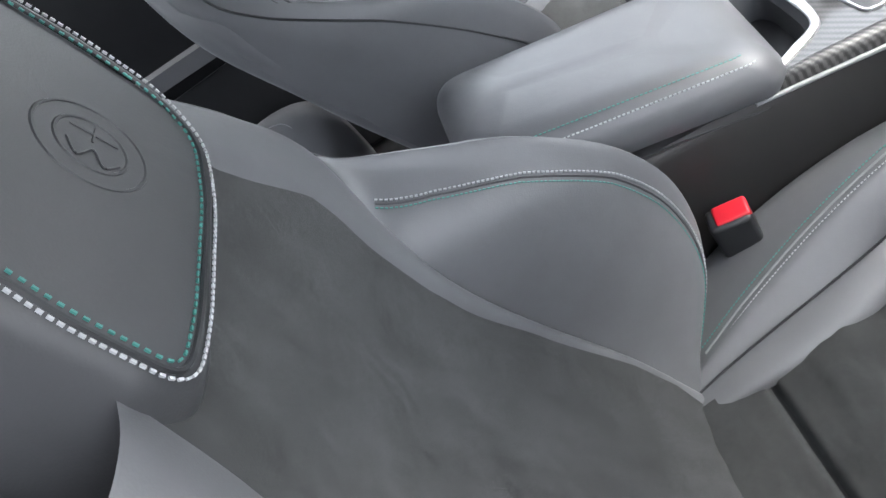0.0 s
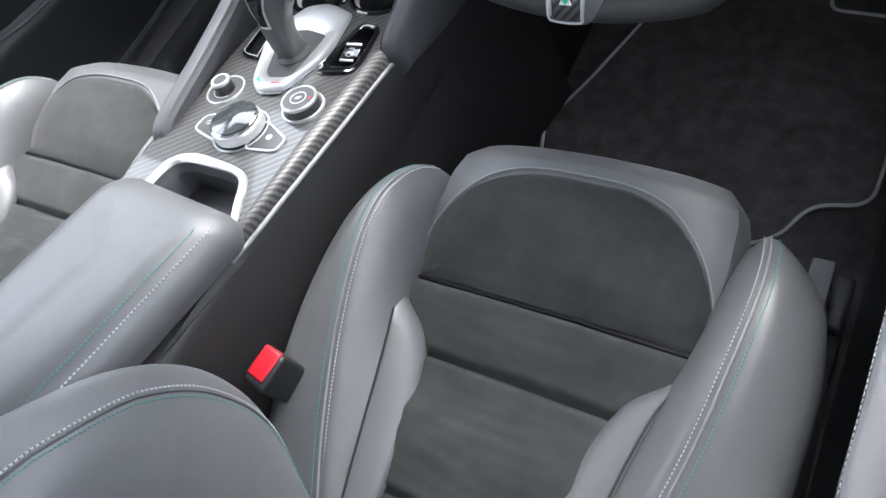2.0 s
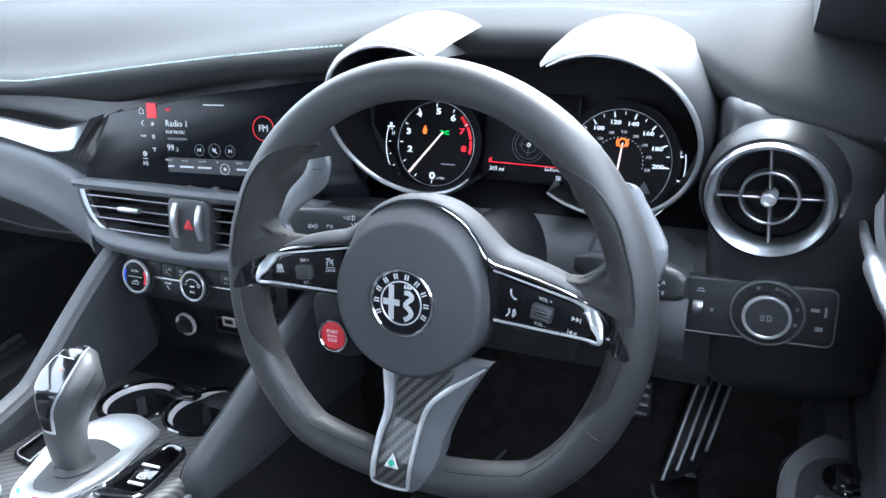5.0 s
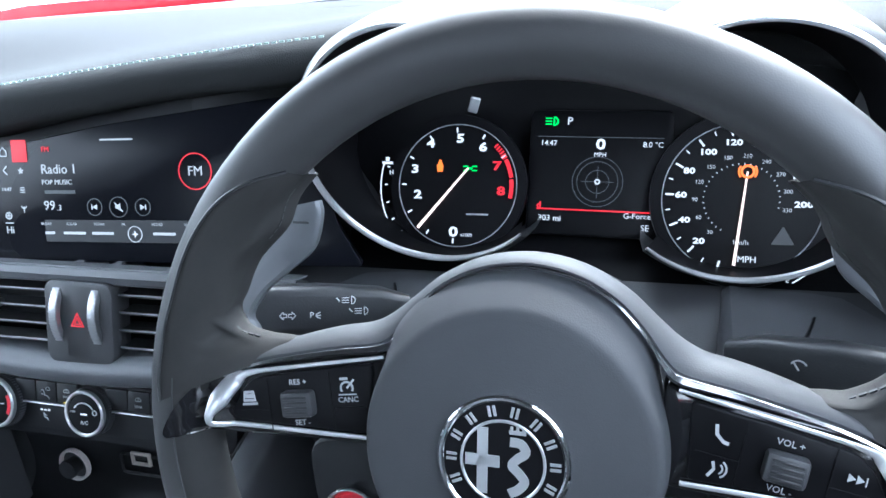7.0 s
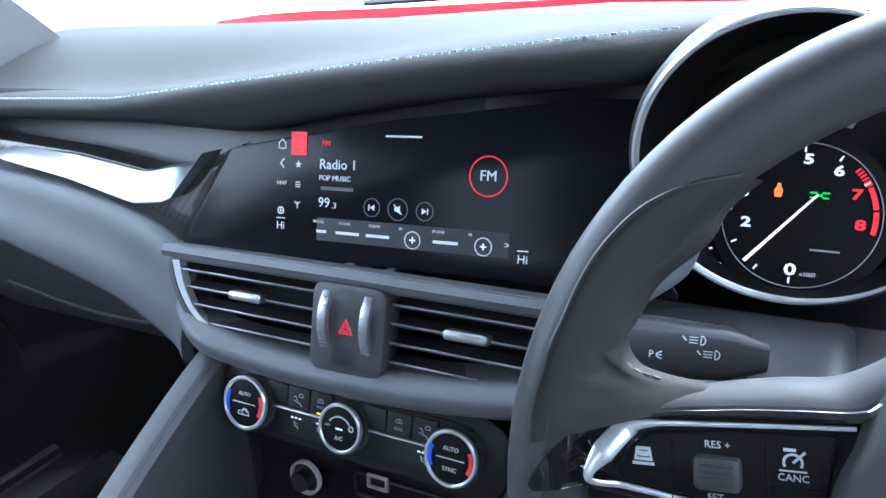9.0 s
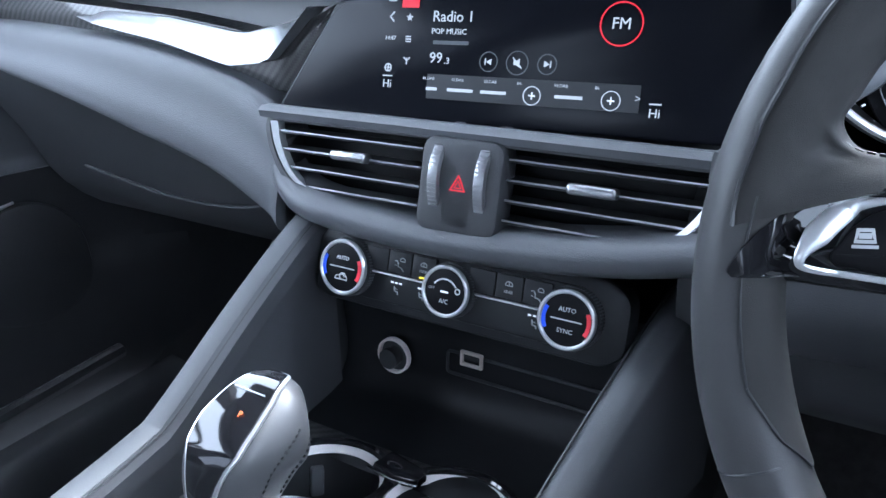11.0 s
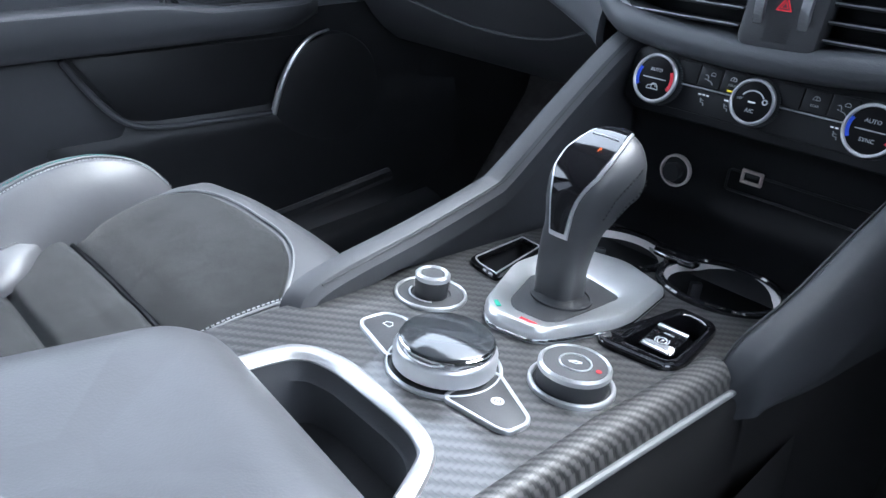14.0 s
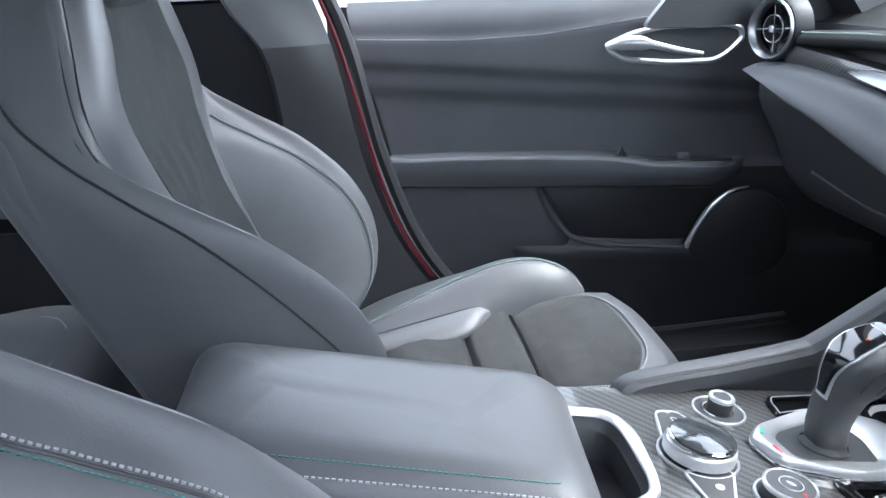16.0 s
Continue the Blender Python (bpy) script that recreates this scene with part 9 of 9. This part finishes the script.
    sweep(b, spline([P(0.278, 0.686, 0.004), P(0.24, 0.692, 0.010), P(0.20, 0.688, 0.013), P(0.15, 0.676, 0.013), P(0.105, 0.668, 0.012)], 20), [(0.6 if driver else 1.0) * line([(0, 0.006), (0.15, 0.013), (0.42, 0.014), (0.50, 0.008), (1, 0.005)], k / 20) for k in range(21)], n=10)
    # driver's lever gets a darker metal to tone down the glare on it
    part("handle_lever", b, STEEL if driver else MATT_SILVER, hd, "satin silver door lever")
    b = fresh()
    shell(b, [[P(k * 0.82 + (1 - k) * (line(REAR, z) - 0.03), z, -0.056) for k in (0.0, 0.3, 0.6, 1.0)] for z in (0.06, 0.10, 0.20, 0.34, 0.515, 0.65, 0.77)], n * -0.012)
    part("door_edge", b, HARD, t, "black rear edge of the door")
    # outer skin and glass
    b = fresh()
    rows = [[P(s, z, -0.075 - 0.03 * math.sin(max(0, min(1, (z - 0.05) / 0.7)) * math.pi)) for s in (-0.12, 0.2, 0.5, 0.80)] for z in (0.14, 0.2, 0.3, 0.5, 0.7, 0.77)]
    shell(b, rows, n * 0.01)
    part("outer_skin", b, RED_PAINT, t, "red painted outer door skin")
    b = fresh()
    sweep(b, spline([P(-0.16, 0.86, -0.03), P(-0.02, 0.94, 0.0), P(0.25, 1.06, 0.07), P(0.5, 1.11, 0.10), P(0.86, 1.10, 0.10), P(0.96, 0.95, 0.03), P(0.92, 0.77, -0.04)], 30), 0.016, n=8)
    part("window_frame", b, SOFT, t, "black window frame")
    if driver:
        return t  # this window is wound down
    b = fresh()
    skin(b, net([[tuple(P(s, z, -0.035 + (z - 0.76) * 0.44)) for s in (line([(0.76, -0.20), (0.9, -0.02), (1.09, 0.45)], z), 0.45 + 0.2 * (z - 0.76), 0.79)] for z in (0.75, 0.86, 0.97, 1.09)], 6, 6))
    gl_ = part("pane", b, GLASS, t, "clear side window")
    gl_.visible_shadow = False
    return t


A = radians(11)
door("passenger_door", (-0.80, 0.52, 0), (-math.sin(A), -math.cos(A), 0), (math.cos(A), -math.sin(A), 0), "black panelled passenger door standing slightly open", False)
door("driver_door", (0.714, 0.505, 0), (0, -1, 0), (-1, 0, 0), "black panelled driver's door, closed, with window switches", True)

# ---- outer vents and light switch ----


def round_vent(name, at, axis, r, label):
    t = thing(name, at, label, "air vent", "round vents")
    m = frame_at((0, 0, 0), Vector(axis).cross(Vector((0, 0, 1))) * -1, (0, 0, 1))
    if (m.to_3x3() @ Vector((0, 0, 1))).dot(Vector(axis)) < 0:
        m = m @ pose(0, 0, 0, 0, 180, 0)
    b = fresh()
    lathe(b, [(r * 1.20, -0.03), (r * 1.17, -0.004), (r * 1.10, 0.003), (r * 1.02, 0.004)], m, 56)
    part("housing", b, PANEL_BLACK, t, "black vent housing")
    b = fresh()
    prof = [(r * 1.05, 0.000), (r * 1.04, 0.006), (r * 1.00, 0.0085), (r * 0.93, 0.0065), (r * 0.83, -0.006), (r * 0.85, -0.012)]
    lathe(b, prof, m, 64)
    b.faces.ensure_lookup_table()
    caps = [f for f in b.faces if len(f.verts) > 10]
    bmesh.ops.delete(b, geom=caps, context="FACES")
    part("chrome_ring", b, STEEL, t, "broad satin silver ring")
    b = fresh()
    lathe(b, [(r * 0.87, -0.003), (r * 0.85, -0.018), (0.0001, -0.019)], m, 48)
    b.faces.ensure_lookup_table()
    part("duct", b, DIAL, t, "dark duct")
    b = fresh()
    ring(b, r * 0.44, r * 0.49, 0.010, m @ Matrix.Translation((0, 0, -0.010)), 48)
    part("inner_hoop", b, STEEL, t, "slim inner hoop")
    for k in range(4):
        b = fresh()
        block(b, (r * 0.72, 0.0020, 0.010), m @ pose(0, 0, -0.007, 0, 0, 90 * k + 4) @ Matrix.Translation((r * 0.50, 0, 0)), 0.0006, 1)
        part("spoke", b, STEEL, t, "thin vent spoke")
    b = fresh()
    lathe(b, [(r * 0.12, -0.012), (r * 0.13, 0.0), (r * 0.12, 0.0035), (r * 0.085, 0.004), (r * 0.08, 0.002), (0.0001, 0.002)], m, 32)
    part("centre_button", b, SATIN, t, "satin silver centre button")
    return t


round_vent("round_vent", (0.6355, 0.402, 0.681), (-0.10, -1, 0.18), 0.046, "round dashboard vent with broad silver ring, driver's end")
round_vent("round_vent", (-0.645, 0.452, 0.722), (0.25, -1, 0.10), 0.046, "round dashboard vent with broad silver ring, passenger's end")

LS = frame_at((0.636, 0.4245, 0.566), (1, 0.0, 0.03), (0, 0.15, 1))
lights = thing("light_switch_panel", (0, 0, 0), "black light switch panel with a round silver knob", "control panel")
b = fresh()
slab(b, rrect(0.126, 0.054, 0.008), 0.010, LS @ Matrix.Translation((0, 0, -0.004)), 0.003)
part("plate", b, HARD, lights)
b = fresh()
band(b, rrect(0.126, 0.054, 0.008), 0.0016, 0.002, LS @ Matrix.Translation((0, 0, 0.0052)))
part("plate_rim", b, LEATHER, lights, "slim grey rim")
m = LS @ Matrix.Translation((0.009, 0.001, 0.006))
b = fresh()
lathe(b, [(0.0300, -0.002), (0.0300, 0.002), (0.0285, 0.0035), (0.0190, 0.0035)], m, 48)
part("bezel", b, HARD, lights)
b = fresh()
ring(b, 0.0282, 0.0305, 0.0045, m @ Matrix.Translation((0, 0, 0)), 56)
part("outer_ring", b, STEEL, lights, "slim silver ring")
b = fresh()
lathe(b, [(0.0195, 0.0), (0.0190, 0.012), (0.0175, 0.014), (0.0001, 0.0145)], m, 48)
part("knob", b, SOFT, lights)
b = fresh()
ring(b, 0.0168, 0.0198, 0.0035, m @ Matrix.Translation((0, 0, 0.0115)), 48)
part("knob_ring", b, SATIN, lights, "silver knob ring")
b = fresh()
F = m @ Matrix.Translation((0, 0, 0.0148))
stroke(b, arc(0.003, -90, 90, 8, 0.001, 0), 0.0009, F)
bars(b, F, [(0.001, 0, 0.0009, 0.006)] + [(-0.003, j * 0.002, 0.004, 0.0008) for j in (-1, 0, 1)])
part("switch_symbol", b, GREY_MARK, lights, smooth=False)
F = LS @ Matrix.Translation((0.009, 0.001, 0.0098))
for a_ in (110, 75, 15, -20):
    b = fresh()
    stroke(b, arc(0.0012, 0, 360, 8, 0.0240 * math.cos(radians(a_)), 0.0240 * math.sin(radians(a_)))[:-1], 0.0010, F, closed=True)
    part("switch_symbol", b, GREY_MARK, lights, smooth=False)
F = LS @ Matrix.Translation((0, 0, 0.0062))
for spot in ((0.054, 0.006, 0.002, 0.009), (0.046, 0.007, 0.007, 0.003), (0.050, -0.010, 0.006, 0.004), (-0.046, 0.014, 0.007, 0.0012), (-0.046, 0.0165, 0.005, 0.0012), (-0.036, -0.003, 0.003, 0.003)):
    b = fresh()
    bars(b, F, [spot])
    part("switch_symbol", b, GREY_MARK, lights, smooth=False)
lettering("knob_text", "AUTO", 0.0036, LS @ Matrix.Translation((0.009 + 0.013, 0.001 + 0.0205, 0.0098)) @ pose(0, 0, 0, 0, 0, -32), GREY_MARK, lights)
b = fresh()
lathe(b, [(0.0070, -0.0045), (0.0076, -0.003), (0.0076, 0.003), (0.0070, 0.0045)], LS @ Matrix.Translation((-0.048, -0.002, 0.003)) @ pose(0, 0, 0, 0, 90, 0), 28)
part("dimmer_wheel", b, STEEL, lights, "ribbed dimmer wheel")

# ---- floor mats and pedals ----


def mat_piece(name, at, outline, label, pile):
    t = thing(name, at, label, "floor mat", "floor mats")
    o = rounded(outline, 0.03, 6)
    b = fresh()
    slab(b, o, 0.010, Matrix.Translation((0, 0, -0.008)), 0.003)
    part("mat", b, pile, t)
    b = fresh()
    sweep(b, [(x, y, 0.0020) for x, y in o], 0.0030, n=6, closed=True)
    part("edging", b, MAT_EDGE, t, "pale grey bound edge")
    return t


DRIVER_MAT = [(0.19, 0.10), (0.175, 0.33), (0.158, 0.372), (0.142, 0.425), (0.184, 0.524), (0.212, 0.610), (0.275, 0.80), (0.485, 0.80), (0.512, 0.755), (0.520, 0.722), (0.640, 0.712), (0.652, 0.55), (0.648, 0.375), (0.575, 0.360), (0.550, 0.300), (0.510, 0.275), (0.44, 0.27), (0.42, 0.10)]
mat_piece("floor_mat", (0, 0, 0), DRIVER_MAT, "black carpet mat with pale edging before the driver's seat", CARPET)
mat_piece("floor_mat", (0, 0, 0), [(-x, y) for x, y in [(0.17, 0.10), (0.17, 0.45), (0.21, 0.80), (0.58, 0.80), (0.64, 0.70), (0.65, 0.35), (0.56, 0.28), (0.42, 0.10)]], "black carpet mat with pale edging before the passenger seat", CARPET_DARK)

acc = thing("accelerator_pedal", (0, 0, 0), "slim metal accelerator pedal with black slats", "pedal")
m = frame_at((0.574, 0.735, 0.142), (1, 0, -0.30), (0.36, 0.70, 0.66))
b = fresh()
slab(b, rounded([(-0.026, -0.088), (0.000, -0.072), (0.022, -0.040), (0.027, 0.088), (-0.026, 0.088)], 0.004), 0.010, m @ Matrix.Translation((0, 0, -0.010)), 0.002)
part("pad", b, HARD, acc)
for k in range(4):
    x = -0.0215 + k * 0.0145
    b = fresh()
    block(b, (0.0055, 0.172 - 0.022 * k, 0.005), m @ Matrix.Translation((x, 0.002 + 0.011 * k, 0.001)), 0.0012, 1)
    part("metal_rib", b, STEEL, acc, "brushed metal rib")
b = fresh()
block(b, (0.05, 0.02, 0.10), Matrix.Translation((0.560, 0.735, 0.045)) @ pose(0, 0, 0, 30), 0.006)
part("hinge_foot", b, HARD, acc)
brk = thing("brake_pedal", (0, 0, 0), "metal brake pedal with horizontal ribs", "pedal")
m = frame_at((0.472, 0.735, 0.188), (1, 0, 0), (0, 0.5, 0.86))
b = fresh()
slab(b, rrect(0.070, 0.056, 0.006), 0.010, m @ Matrix.Translation((0, 0, -0.010)), 0.002)
part("pad", b, HARD, brk)
for k in range(4):
    b = fresh()
    block(b, (0.062, 0.0055, 0.005), m @ Matrix.Translation((0, -0.021 + 0.014 * k, 0.001)), 0.0012, 1)
    part("metal_rib", b, STEEL, brk, "brushed metal rib")
b = fresh()
sweep(b, [(0.472, 0.742, 0.188), (0.478, 0.82, 0.30), (0.48, 0.90, 0.48)], 0.010, n=8)
part("arm", b, HARD, brk)

# seat adjuster lever and slider by the driver's seat
adj = thing("seat_adjuster", (0.620, 0.145, 0.0), "grey seat height lever beside the cushion", "lever")
b = fresh()
block(b, (0.026, 0.12, 0.018), Matrix.Translation((0, 0, 0.125)) @ pose(0, 0, 0, 14), 0.004)
part("lever", b, DASH_GREY, adj)
b = fresh()
block(b, (0.034, 0.05, 0.10), Matrix.Translation((-0.004, 0.03, 0.065)), 0.004)
part("bracket", b, HARD, adj)
